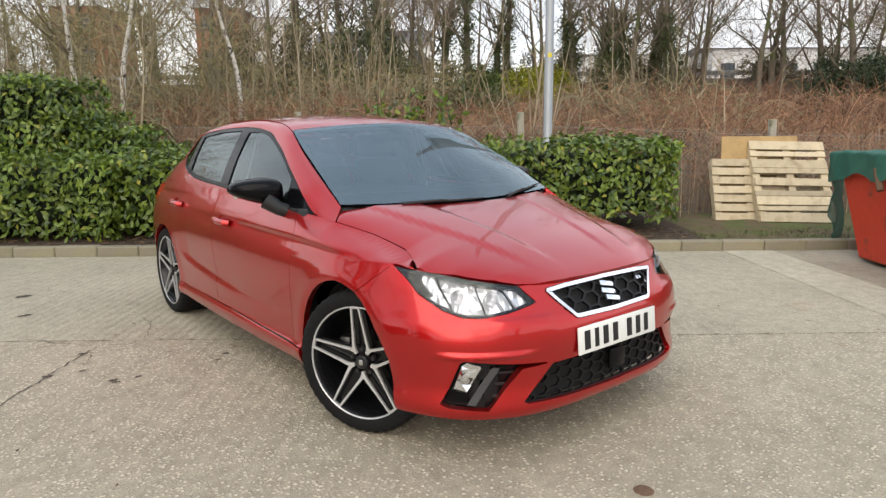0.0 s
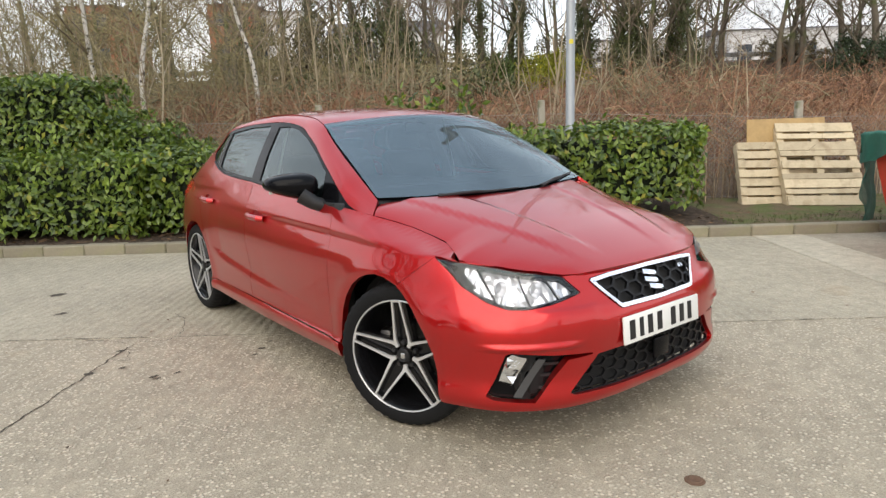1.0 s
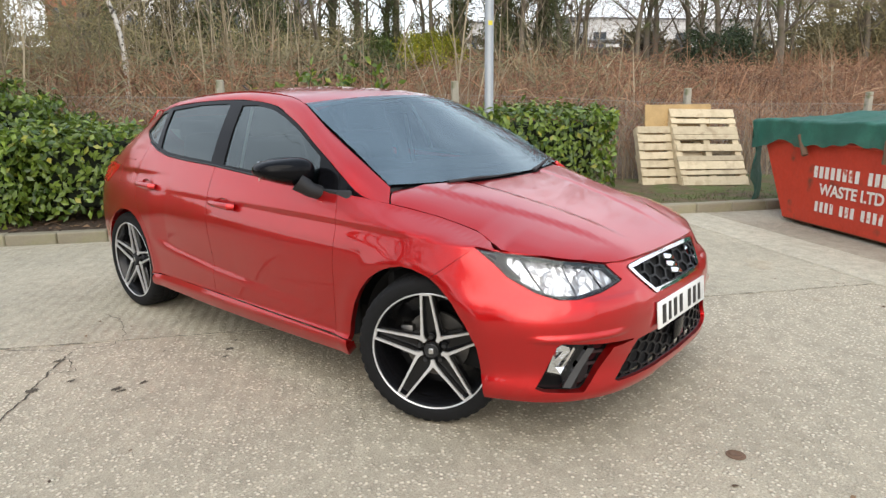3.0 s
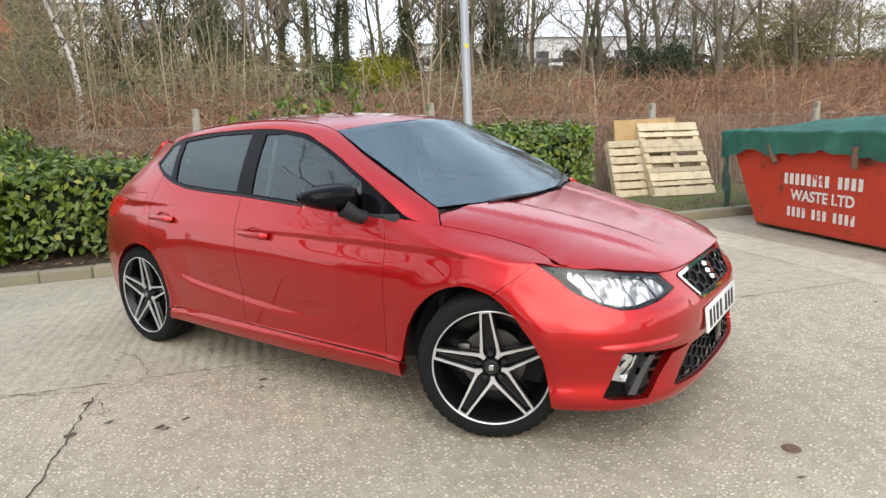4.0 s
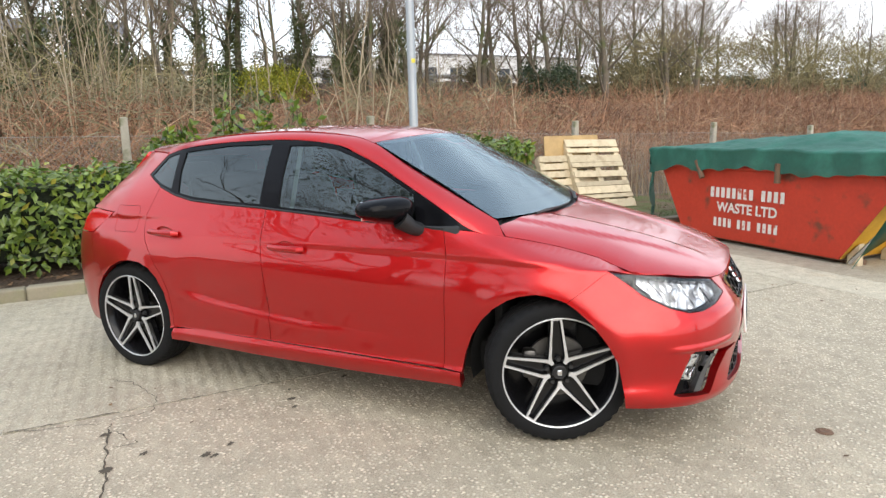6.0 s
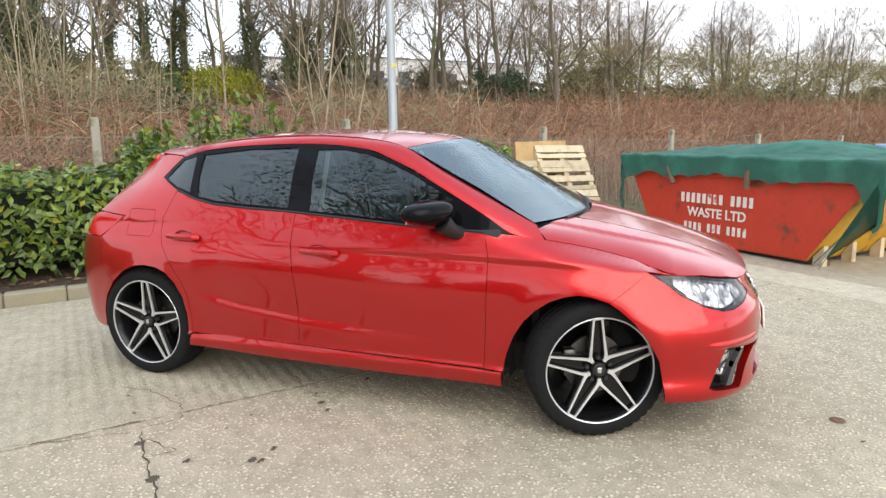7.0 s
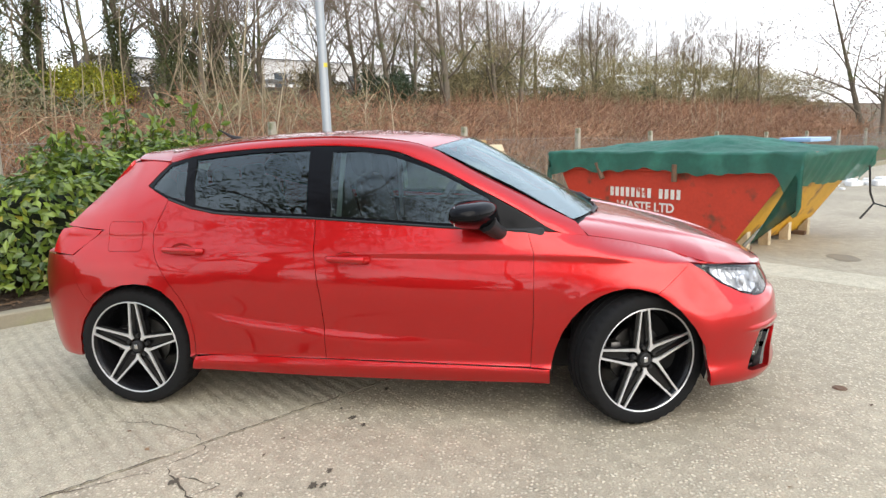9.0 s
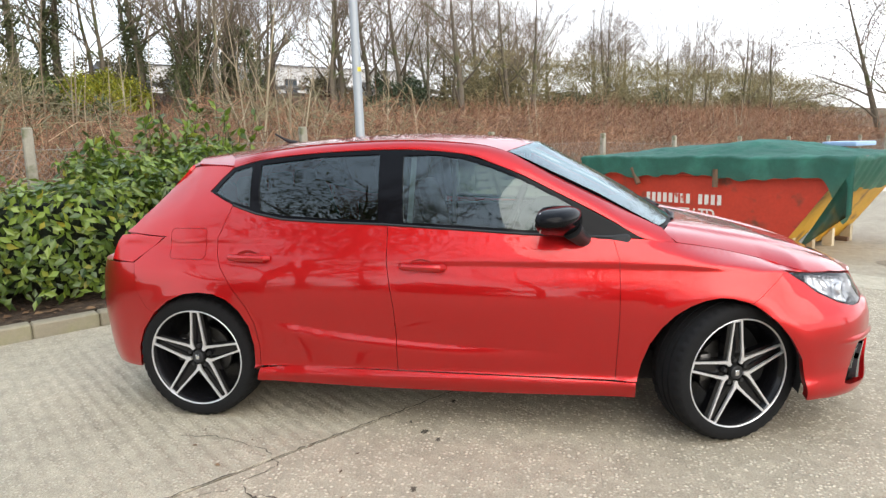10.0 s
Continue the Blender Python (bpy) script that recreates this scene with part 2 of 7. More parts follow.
BANK = material("bank_litter", (0.110, 0.072, 0.045), rough=0.95, spots=(1.5, 0.35), bump=(8, 0.05), second=((0.085, 0.085, 0.035), 0.35, 0.5, 0.65), position=True)
LAUREL = island_material("laurel_leaf", (0.030, 0.066, 0.011), (0.20, 0.28, 0.038), rough=0.30, sub=0.22, hue2=(0.30, 0.27, 0.035), spots=(1.6, 0.25))
TWIG_DARK = island_material("hedge_twig", (0.030, 0.022, 0.015), (0.070, 0.050, 0.030), rough=0.9)
# near-black, to paint the shade deep inside the hedges
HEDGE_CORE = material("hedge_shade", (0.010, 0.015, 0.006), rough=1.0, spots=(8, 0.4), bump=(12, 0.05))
GRASS = island_material("grass_blade", (0.045, 0.075, 0.015), (0.13, 0.16, 0.045), rough=0.7, sub=0.2)
DEAD_LEAF = island_material("dead_leaf", (0.060, 0.030, 0.014), (0.20, 0.12, 0.06), rough=0.8)
BRAMBLE = island_material("bramble_cane", (0.100, 0.042, 0.022), (0.33, 0.168, 0.088), rough=0.8, hue2=(0.43, 0.30, 0.18), spots=(0.25, 0.3))
DRY_STALK = island_material("dry_stalk", (0.13, 0.085, 0.050), (0.40, 0.31, 0.20), rough=0.85, spots=(0.3, 0.25))
SAPLING = island_material("sapling_bark", (0.16, 0.12, 0.075), (0.42, 0.35, 0.24), rough=0.8)
BARK = material("tree_bark", (0.135, 0.110, 0.082), rough=0.95, spots=(3, 0.35), bump=(14, 0.02), second=((0.085, 0.10, 0.035), 0.9, 0.5, 0.62))
TWIGS = island_material("bare_twigs", (0.10, 0.075, 0.055), (0.26, 0.20, 0.145), rough=0.9)
BIRCH = material("birch_bark", (0.62, 0.58, 0.52), rough=0.7, spots=(5, 0.1), bump=(30, 0.004), second=((0.06, 0.05, 0.04), 9, 0.56, 0.62))
IVY = island_material("ivy_leaf", (0.024, 0.040, 0.012), (0.11, 0.125, 0.038), rough=0.5, sub=0.1)
EVERGREEN = island_material("evergreen_leaf", (0.014, 0.026, 0.012), (0.055, 0.080, 0.030), rough=0.6, sub=0.1)
GORSE = island_material("yellow_green_leaf", (0.14, 0.17, 0.018), (0.40, 0.38, 0.035), rough=0.6, sub=0.25, hue2=(0.62, 0.50, 0.03))
OLIVE_TWIGS = island_material("olive_twigs", (0.11, 0.090, 0.042), (0.33, 0.275, 0.13), rough=0.9, hue2=(0.16, 0.17, 0.06))
OLIVE = island_material("olive_scrub", (0.10, 0.085, 0.045), (0.25, 0.215, 0.115), rough=0.8, sub=0.1)
WOOD = material("pallet_wood", (0.50, 0.415, 0.28), rough=0.8, spots=(6, 0.15), bump=(60, 0.002), second=((0.36, 0.28, 0.18), 9, 0.5, 0.75), by_object=0.22)
PLY = material("plywood", (0.46, 0.31, 0.14), rough=0.75, spots=(4, 0.15), second=((0.36, 0.24, 0.11), 5, 0.45, 0.7))
POST = material("post_concrete", (0.36, 0.33, 0.27), rough=0.95, spots=(6, 0.2), bump=(60, 0.004), second=((0.14, 0.15, 0.08), 6, 0.5, 0.65))
POLE = material("galvanised_pole", (0.30, 0.32, 0.335), rough=0.5, metal=0.45, spots=(5, 0.08))
WIRE = material("fence_wire", (0.26, 0.25, 0.23), rough=0.6, metal=0.3)
SKIP_RED = material("skip_red_paint", (0.46, 0.040, 0.018), rough=0.5, spots=(4, 0.18), bump=(12, 0.006), second=((0.16, 0.045, 0.025), 5, 0.60, 0.72))
SKIP_YELLOW = material("skip_yellow_paint", (0.60, 0.33, 0.025), rough=0.5, spots=(4, 0.2), bump=(12, 0.006), second=((0.14, 0.065, 0.03), 4, 0.54, 0.68))
RUST = material("rusty_steel", (0.13, 0.075, 0.045), rough=0.8, spots=(12, 0.3), bump=(60, 0.002))
NET = material("green_net", (0.014, 0.105, 0.074), rough=0.65, spots=(5, 0.22), bump=(260, 0.002), second=((0.030, 0.165, 0.118), 3, 0.5, 0.7))
def see_through(m, share):
    """Let a share of the light straight through, as an open weave does."""
    n, l = m.node_tree.nodes, m.node_tree.links
    mix, tr = n.new("ShaderNodeMixShader"), n.new("ShaderNodeBsdfTransparent")
    mix.inputs["Fac"].default_value = share
    l.new(n["Principled BSDF"].outputs["BSDF"], mix.inputs[1])
    l.new(tr.outputs[0], mix.inputs[2])
    l.new(mix.outputs[0], n["Material Output"].inputs["Surface"])


see_through(NET, 0.12)
STENCIL = material("worn_white_stencil", (0.66, 0.62, 0.56), rough=0.7, spots=(18, 0.14), second=((0.46, 0.12, 0.08), 16, 0.60, 0.68))
SACK = material("white_sack", (0.66, 0.66, 0.66), rough=0.8, spots=(8, 0.12), bump=(12, 0.02))
BLUE = material("blue_sheet", (0.35, 0.48, 0.70), rough=0.5, spots=(8, 0.15))
RENDERED = material("pale_render", (0.62, 0.61, 0.60), rough=0.85, spots=(0.4, 0.08))
BRICK = material("orange_brick", (0.34, 0.125, 0.070), rough=0.9, spots=(2, 0.2))
SLATE = material("slate_roof", (0.13, 0.13, 0.14), rough=0.8, spots=(1, 0.15))
PANE = material("far_window", (0.04, 0.05, 0.06), rough=0.15)
RAIL = material("rail_steel", (0.42, 0.43, 0.44), rough=0.5, metal=0.6, spots=(1, 0.1))
FRESH_GREEN = island_material("fresh_green_leaf", (0.030, 0.055, 0.012), (0.12, 0.17, 0.030), rough=0.5, sub=0.15)

# ---- mesh helpers ----
def table(points):
    xs, ys = zip(*points)
    return lambda x: float(np.interp(x, xs, ys))


def ease(t):
    t = min(max(t, 0.0), 1.0)
    return t * t * (3 - 2 * t)


def mesh_object(name, verts, faces, mat, parent=None, smooth=True, label="", kind=""):
    me = bpy.data.meshes.new(name)
    me.from_pydata([tuple(v) for v in verts], [], faces)
    me.materials.append(mat)
    if smooth:
        me.polygons.foreach_set("use_smooth", [True] * len(me.polygons))
    me.update()
    ob = new(name, me)
    ob.parent = parent
    return tagged(ob, label=label, kind=kind)


def part(name, bm, mat, parent=None, label="", smooth=True, sharp=35):
    me = bpy.data.meshes.new(name)
    bmesh.ops.recalc_face_normals(bm, faces=bm.faces)
    if smooth:
        for f in bm.faces:
            f.smooth = True
        for e in bm.edges:
            if len(e.link_faces) == 2 and e.calc_face_angle(0) > radians(sharp):
                e.smooth = False
    bm.to_mesh(me)
    bm.free()
    me.materials.append(mat)
    ob = new(name, me)
    ob.parent = parent
    return tagged(ob, label=label)


def thing(name, label, category, m=None, group="", kind=""):
    ob = new(name)
    ob.empty_display_size = 0.1
    if m is not None:
        ob.matrix_basis = m
    return tagged(ob, label=label, category=category, group=group, kind=kind)


def box(size, at=(0, 0, 0), bevel=0.0, segs=2, turn=None, bm=None, taper=None):
    """A box with rounded edges; taper: (x, y) scale of its top."""
    b = bmesh.new()
    bmesh.ops.create_cube(b, size=1)
    for v in b.verts:
        v.co = Vector((v.co.x * size[0], v.co.y * size[1], v.co.z * size[2]))
        if taper and v.co.z > 0:
            v.co.x *= taper[0]
            v.co.y *= taper[1]
    if bevel:
        bmesh.ops.bevel(b, geom=list(b.edges), offset=bevel, segments=segs, affect="EDGES", profile=0.5)
    m = Matrix.Translation(at) @ (turn if turn is not None else Matrix.Identity(4))
    bmesh.ops.transform(b, matrix=m, verts=b.verts)
    if bm is None:
        return b
    merge(bm, b)
    return bm


def merge(bm, other):
    me = bpy.data.meshes.new("tmp")
    other.to_mesh(me)
    bm.from_mesh(me)
    bpy.data.meshes.remove(me)
    other.free()


def lathe(profile, steps=48, axis="y", bm=None, closed=False):
    """Turn a profile of (radius, along) round an axis."""
    b = bm if bm is not None else bmesh.new()
    rings = []
    for k in range(steps):
        a = 2 * math.pi * k / steps
        c, s = math.cos(a), math.sin(a)
        ring = []
        for r, h in profile:
            ring.append(b.verts.new((r * c, h, r * s) if axis == "y" else (r * c, r * s, h)))
        rings.append(ring)
    m = len(profile)
    for k in range(steps):
        r0, r1 = rings[k], rings[(k + 1) % steps]
        for i in range(m if closed else m - 1):
            j = (i + 1) % m
            b.faces.new((r0[i], r1[i], r1[j], r0[j]))
    return b


def tube(points, radii, sides=6, bm=None, cap=True):
    """A round rod along points."""
    b = bm if bm is not None else bmesh.new()
    pts = [Vector(p) for p in points]
    if not isinstance(radii, (list, tuple)):
        radii = [radii] * len(pts)
    rings = []
    for i, p in enumerate(pts):
        d = (pts[min(i + 1, len(pts) - 1)] - pts[max(i - 1, 0)]).normalized()
        u = d.orthogonal().normalized() if i == 0 else (u - d * u.dot(d)).normalized()
        w = d.cross(u)
        rings.append([b.verts.new(p + (u * math.cos(2 * math.pi * k / sides) + w * math.sin(2 * math.pi * k / sides)) * radii[i]) for k in range(sides)])
    for a, c in zip(rings, rings[1:]):
        for k in range(sides):
            b.faces.new((a[k], a[(k + 1) % sides], c[(k + 1) % sides], c[k]))
    if cap:
        b.faces.new(list(reversed(rings[0])))
        b.faces.new(rings[-1])
    return b


def smooth_curve(points, per=10):
    """Catmull-Rom through the points."""
    p = [np.array(q, float) for q in points]
    p = [2 * p[0] - p[1]] + p + [2 * p[-1] - p[-2]]
    out = []
    for i in range(1, len(p) - 2):
        for k in range(per):
            t = k / per
            out.append(0.5 * ((2 * p[i]) + (p[i + 1] - p[i - 1]) * t + (2 * p[i - 1] - 5 * p[i] + 4 * p[i + 1] - p[i + 2]) * t * t + (3 * p[i] - p[i - 1] - 3 * p[i + 1] + p[i + 2]) * t ** 3))
    out.append(p[-2])
    return np.array(out)


def inside_loops(u, v, loops):
    hit = False
    for loop in loops:
        for (x0, y0), (x1, y1) in zip(loop, loop[1:] + loop[:1]):
            if (y0 > v) != (y1 > v) and u < (x1 - x0) * (v - y0) / (y1 - y0) + x0:
                hit = not hit
    return hit


def shrink(loop, d):
    """The loop drawn in by d (out, if negative)."""
    n = len(loop)
    area = sum(loop[i][0] * loop[(i + 1) % n][1] - loop[(i + 1) % n][0] * loop[i][1] for i in range(n))
    sgn = 1 if area > 0 else -1
    out = []
    for i in range(n):
        a, b, c = Vector(loop[i - 1]), Vector(loop[i]), Vector(loop[(i + 1) % n])
        e0, e1 = (b - a), (c - b)
        if e0.length < 1e-9 or e1.length < 1e-9:
            out.append(tuple(b))
            continue
        e0.normalize(), e1.normalize()
        n0, n1 = Vector((-e0.y, e0.x)) * sgn, Vector((-e1.y, e1.x)) * sgn
        m = n0 + n1
        m = m / max(m.dot(n0), 0.35) if m.length > 1e-6 else n0
        out.append(tuple(b + m * d))
    return out


def panel(name, loops, surf, mat, parent=None, du=0.04, dv=0.025, depth=0.012, off=0.0, gap=0.0, label="", centre=(-1.25, 0, 0.6), facet=0.0, smooth=True):
    """A curved sheet: the area inside the loops (the first outside, the rest holes) of the surface surf(u, v), with its edges folded in by depth."""
    from mathutils.geometry import delaunay_2d_cdt
    if gap:
        loops = [shrink(loops[0], gap)] + [shrink(h, -gap) for h in loops[1:]]
    step = min(du, dv)
    pts, edges, dense = [], [], []
    for loop in loops:
        ring = []
        for a, b in zip(loop, loop[1:] + loop[:1]):
            n = max(1, int(math.hypot(b[0] - a[0], b[1] - a[1]) / step + 0.5))
            ring += [(a[0] + (b[0] - a[0]) * k / n, a[1] + (b[1] - a[1]) * k / n) for k in range(n)]
        base = len(pts)
        pts += ring
        dense.append(ring)
        edges += [(base + i, base + (i + 1) % len(ring)) for i in range(len(ring))]
    us, vs = [p[0] for p in dense[0]], [p[1] for p in dense[0]]
    arr = np.array(pts)
    u = math.floor(min(us) / du) * du
    while u < max(us):
        v = math.floor(min(vs) / dv) * dv
        while v < max(vs):
            if inside_loops(u, v, loops) and np.min(((arr[:, 0] - u) / du) ** 2 + ((arr[:, 1] - v) / dv) ** 2) > 0.2:
                pts.append((u, v))
            v += dv
        u += du
    co, _, tri, *_ = delaunay_2d_cdt([Vector(p) for p in pts], edges, [], 0, 1e-6)
    tri = [f for f in tri if inside_loops(sum(co[i][0] for i in f) / 3, sum(co[i][1] for i in f) / 3, loops)]
    mid = Vector(centre)
    e = 0.004
    place, normals = [], []
    rnd = random.Random(7)
    for p in co:
        q = Vector(surf(p[0], p[1]))
        nn = (Vector(surf(p[0] + e, p[1])) - Vector(surf(p[0] - e, p[1]))).cross(Vector(surf(p[0], p[1] + e)) - Vector(surf(p[0], p[1] - e)))
        nn = nn.normalized() if nn.length > 1e-12 else Vector((0, 0, 1))
        if nn.dot(q - mid) < 0:
            nn = -nn
        place.append(q + nn * (off + (rnd.uniform(-facet, facet) if facet else 0)))
        normals.append(nn)
    faces = []
    for f in tri:
        a, b, c = (place[i] for i in f)
        up = sum((normals[i] for i in f), Vector())
        faces.append(tuple(f) if (b - a).cross(c - a).dot(up) >= 0 else tuple(reversed(f)))
    used = sorted({i for f in faces for i in f})
    index = {i: k for k, i in enumerate(used)}
    faces = [tuple(index[i] for i in f) for f in faces]
    verts, nor = [place[i] for i in used], [normals[i] for i in used]
    top = len(faces)
    if depth:
        count = {}
        for f in faces:
            for a, b in zip(f, f[1:] + f[:1]):
                count[(a, b)] = 1
        rim = [(a, b) for a, b in count if (b, a) not in count]
        made = {}
        for a, b in rim:
            ids = []
            for i in (a, b):
                if i not in made:
                    made[i] = len(verts)
                    verts += [verts[i], verts[i] - nor[i] * depth]
                ids.append(made[i])
            faces.append((ids[1], ids[0], ids[0] + 1, ids[1] + 1))
    ob = mesh_object(name, verts, faces, mat, parent, smooth=smooth, label=label)
    if smooth and not facet:
        loopn = []
        for k, f in enumerate(faces):
            loopn += [tuple(nor[i]) for i in f] if k < top else [(0, 0, 0)] * len(f)
        ob.data.normals_split_custom_set(loopn)
    return ob

# ---- the yard: kerb line, slabs, verge and bank ----
U, NV = Vector((0.779, -0.627, 0)), Vector((0.627, 0.779, 0))


def un(u, n, z=0.0):
    """A place by its distance along the kerb and beyond it."""
    return U * u + NV * n + Vector((0, 0, z))


KERB_N = 6.87
_BN = [(-500, -0.05), (7.0, -0.05), (7.001, 0.09), (9.0, 0.14), (10.0, 0.30), (13.0, 0.68), (18, 1.22), (24, 1.72), (31, 2.35), (37, 3.15), (41, 4.6), (44, 4.8), (900, 4.8)]


def land(u, n):
    z = float(np.interp(n, [p[0] for p in _BN], [p[1] for p in _BN]))
    if n > 7.2:
        z += 0.05 * noise.noise(Vector((u * 0.7, n * 0.7, 0))) * min(1, (n - 7.2))
    if n > 10:
        z += min(1, (n - 10) / 8) * 0.35 * noise.noise(Vector((u * 0.12, n * 0.12, 5)))
    return z


def clear(u, n):
    """A low gap in the growth below the flowering shrub."""
    f = (n - 1) / 36.4
    return 13 < n < 37.2 and -2.9 + 5.3 * f < u < -0.6 + 8.9 * f


def ground_sheet():
    us = [-600, -250, -120, -70, -50] + [-40 + 1.0 * k for k in range(111)] + [85, 100, 140, 250, 600]
    ns = [-600, -200, -60, -20, 0, 6.95, 7.0, 7.001] + [7.2 + 0.3 * k for k in range(8)] + [10 + 1.0 * k for k in range(36)] + [50, 60, 80, 120, 300, 800]
    verts = [un(u, n, land(u, n)) for n in ns for u in us]
    w = len(us)
    faces = [(j * w + i, j * w + i + 1, (j + 1) * w + i + 1, (j + 1) * w + i) for j in range(len(ns) - 1) for i in range(w - 1)]
    ob = mesh_object("ground", verts, faces, BANK, kind="structure")
    return tagged(ob, label="brown leaf litter and earth of the bank and verge", category="ground")


ground_sheet()


def slab(name, u0, u1, n0, n1, mat, label, parent, top=0.0):
    bm = bmesh.new()
    lo, hi = [bm.verts.new(un(u, n, -0.06)) for u, n in ((u0, n0), (u1, n0), (u1, n1), (u0, n1))], [bm.verts.new(un(u, n, top)) for u, n in ((u0, n0), (u1, n0), (u1, n1), (u0, n1))]
    bm.faces.new(hi)
    for i in range(4):
        j = (i + 1) % 4
        bm.faces.new((lo[i], lo[j], hi[j], hi[i]))
    bmesh.ops.bevel(bm, geom=[e for e in bm.edges if all(v in hi for v in e.verts)], offset=0.006, segments=1, affect="EDGES")
    return part(name, bm, mat, parent, label, smooth=False)


pavement = tagged(new("pavement"), label="weathered yard concrete in large cast slabs", category="pavement", kind="structure")
slab("slab", -60, 3.095, -60, 3.893, YARD, "pebbly weathered concrete slab", pavement)
slab("slab", -60, 3.095, 3.905, KERB_N - 0.004, YARD_SMOOTH, "tamped pale concrete slab", pavement)
slab("slab", 3.105, 3.645, -60, KERB_N - 0.004, YARD_STRIP, "pale concrete strip", pavement, 0.003)
slab("slab", 3.655, 60, -60, KERB_N - 0.004, YARD_FAR, "grey concrete slab", pavement)

for u0, u1, n0, n1 in ((-60, 3.095, 3.8932, 3.9048), (3.0952, 3.1048, -60, KERB_N - 0.01), (3.6452, 3.6548, -60, KERB_N - 0.01)):
    slab("joint", u0, u1, n0, n1, CRACK, "dirt-filled joint between slabs", pavement, -0.006)

# verge surfaces: soil below the hedges, turf beyond them
def patch(name, u0, u1, n0, n1, mat, lift, label, step=0.25):
    us, ns = np.arange(u0, u1 + 1e-6, step), np.arange(n0, n1 + 1e-6, step)
    verts = [un(u, n, land(u, n) + lift + (0.03 * noise.noise(Vector((u * 3, n * 3, 2))) if u0 < u < u1 and n0 < n < n1 else 0)) for n in ns for u in us]
    w = len(us)
    faces = [(j * w + i, j * w + i + 1, (j + 1) * w + i + 1, (j + 1) * w + i) for j in range(len(ns) - 1) for i in range(w - 1)]
    return tagged(mesh_object(name, verts, faces, mat, kind="structure"), label=label, category="ground")


patch("planting_bed", -14, 3.0, 7.02, 9.02, SOIL, 0.012, "dark bare soil with leaf litter under the hedge")
patch("verge", 3.0, 30, 7.02, 9.02, TURF, 0.012, "mossy rough grass verge behind the kerb")

kerb = tagged(new("kerb"), label="weathered pale concrete kerb stones", category="kerb", kind="structure")
kb = bmesh.new()
box((0.452, 0.13, 0.22), (0, 0, 0), 0.012, 1, bm=kb)
kerb_mesh = bpy.data.meshes.new("kerb_stone")
kb.to_mesh(kerb_mesh)
kb.free()
kerb_mesh.materials.append(KERB)
rk = random.Random(3)
for k in range(-28, 60):
    o = new("kerb_stone", kerb_mesh)
    o.parent = kerb
    o.matrix_basis = Matrix.Translation(un(k * 0.457 + 0.13, KERB_N + 0.067 + rk.uniform(-0.004, 0.004), 0.0 + rk.uniform(-0.004, 0.004))) @ Matrix.Rotation(math.atan2(U.y, U.x) + radians(rk.uniform(-0.4, 0.4)), 4, "Z")


# cracks and stains in the concrete
def ribbon(name, points, width, mat, label, seed=1, lift=0.003):
    r = random.Random(seed)
    pts = [Vector((*p, 0)) for p in points]
    fine = []
    for a, b in zip(pts, pts[1:]):
        n = max(2, int((b - a).length / 0.03))
        side = (b - a).normalized().cross(Vector((0, 0, 1)))
        for k in range(n):
            fine.append((a.lerp(b, k / n) + side * r.uniform(-0.010, 0.010), side))
    verts, faces = [], []
    for i, (p, s) in enumerate(fine):
        w = width * r.uniform(0.25, 1.3) * min(1, i / 3 + 0.2, (len(fine) - i) / 3)
        verts += [p + s * w / 2 + Vector((0, 0, lift)), p - s * w / 2 + Vector((0, 0, lift))]
        if i:
            faces.append((2 * i - 2, 2 * i - 1, 2 * i + 1, 2 * i))
    return mesh_object(name, verts, faces, mat, pavement, smooth=False, label=label)


ribbon("joint_crack", [(-3.008, 7.426), (0.108, 4.918), (2.445, 3.037), (4.852, 1.1)], 0.008, CRACK, "dark crumbled joint between slabs", 9)
ribbon("crack", [(-0.15, 3.25), (0.07, 3.5), (0.40, 3.89), (0.57, 4.12), (0.73, 4.30)], 0.009, CRACK, "dark open crack in the concrete", 2)
ribbon("crack", [(0.73, 4.30), (0.89, 4.19), (1.02, 4.32), (1.12, 4.62), (1.10, 4.85)], 0.0045, CRACK, "fine crack in the concrete", 3)
ribbon("crack", [(0.40, 4.72), (0.71, 4.28)], 0.0045, CRACK, "fine crack in the concrete", 4)
ribbon("crack", [(0.53, 4.06), (0.62, 3.98), (0.66, 4.20)], 0.006, CRACK, "short dark crack in the concrete", 5)


def blot(name, at, size, mat, label, seed, even=0.35):
    r = random.Random(seed)
    verts = [Vector((at[0], at[1], 0.0035))]
    n = 22
    for k in range(n):
        a = 2 * math.pi * k / n
        q = size * (even + (1 - even) * r.random())
        verts.append(Vector((at[0] + q * 1.5 * math.cos(a), at[1] + q * math.sin(a), 0.0035)))
    return mesh_object(name, verts, [(0, k + 1, (k + 1) % n + 1) for k in range(n)], mat, pavement, smooth=False, label=label)


rb = random.Random(11)
for at, s in (((1.28, 3.63), 0.035), ((1.20, 3.55), 0.025), ((1.37, 3.72), 0.018), ((0.40, 3.89), 0.045), ((0.66, 3.60), 0.040), ((0.78, 3.57), 0.028), ((0.62, 4.18), 0.035), ((0.47, 5.41), 0.07), ((0.52, 6.1), 0.10), ((0.67, 3.56), 0.03), ((0.56, 3.86), 0.028), ((1.64, 3.55), 0.03)):
    blot("stain", at, s * 0.62, CRACK, "dark dirt mark on the concrete", rb.random())
blot("stain", (5.35, -0.25), 0.15, material("damp_patch", (0.20, 0.16, 0.11), rough=0.6, spots=(8, 0.2)), "damp brown patch on the concrete", 5, 0.8)
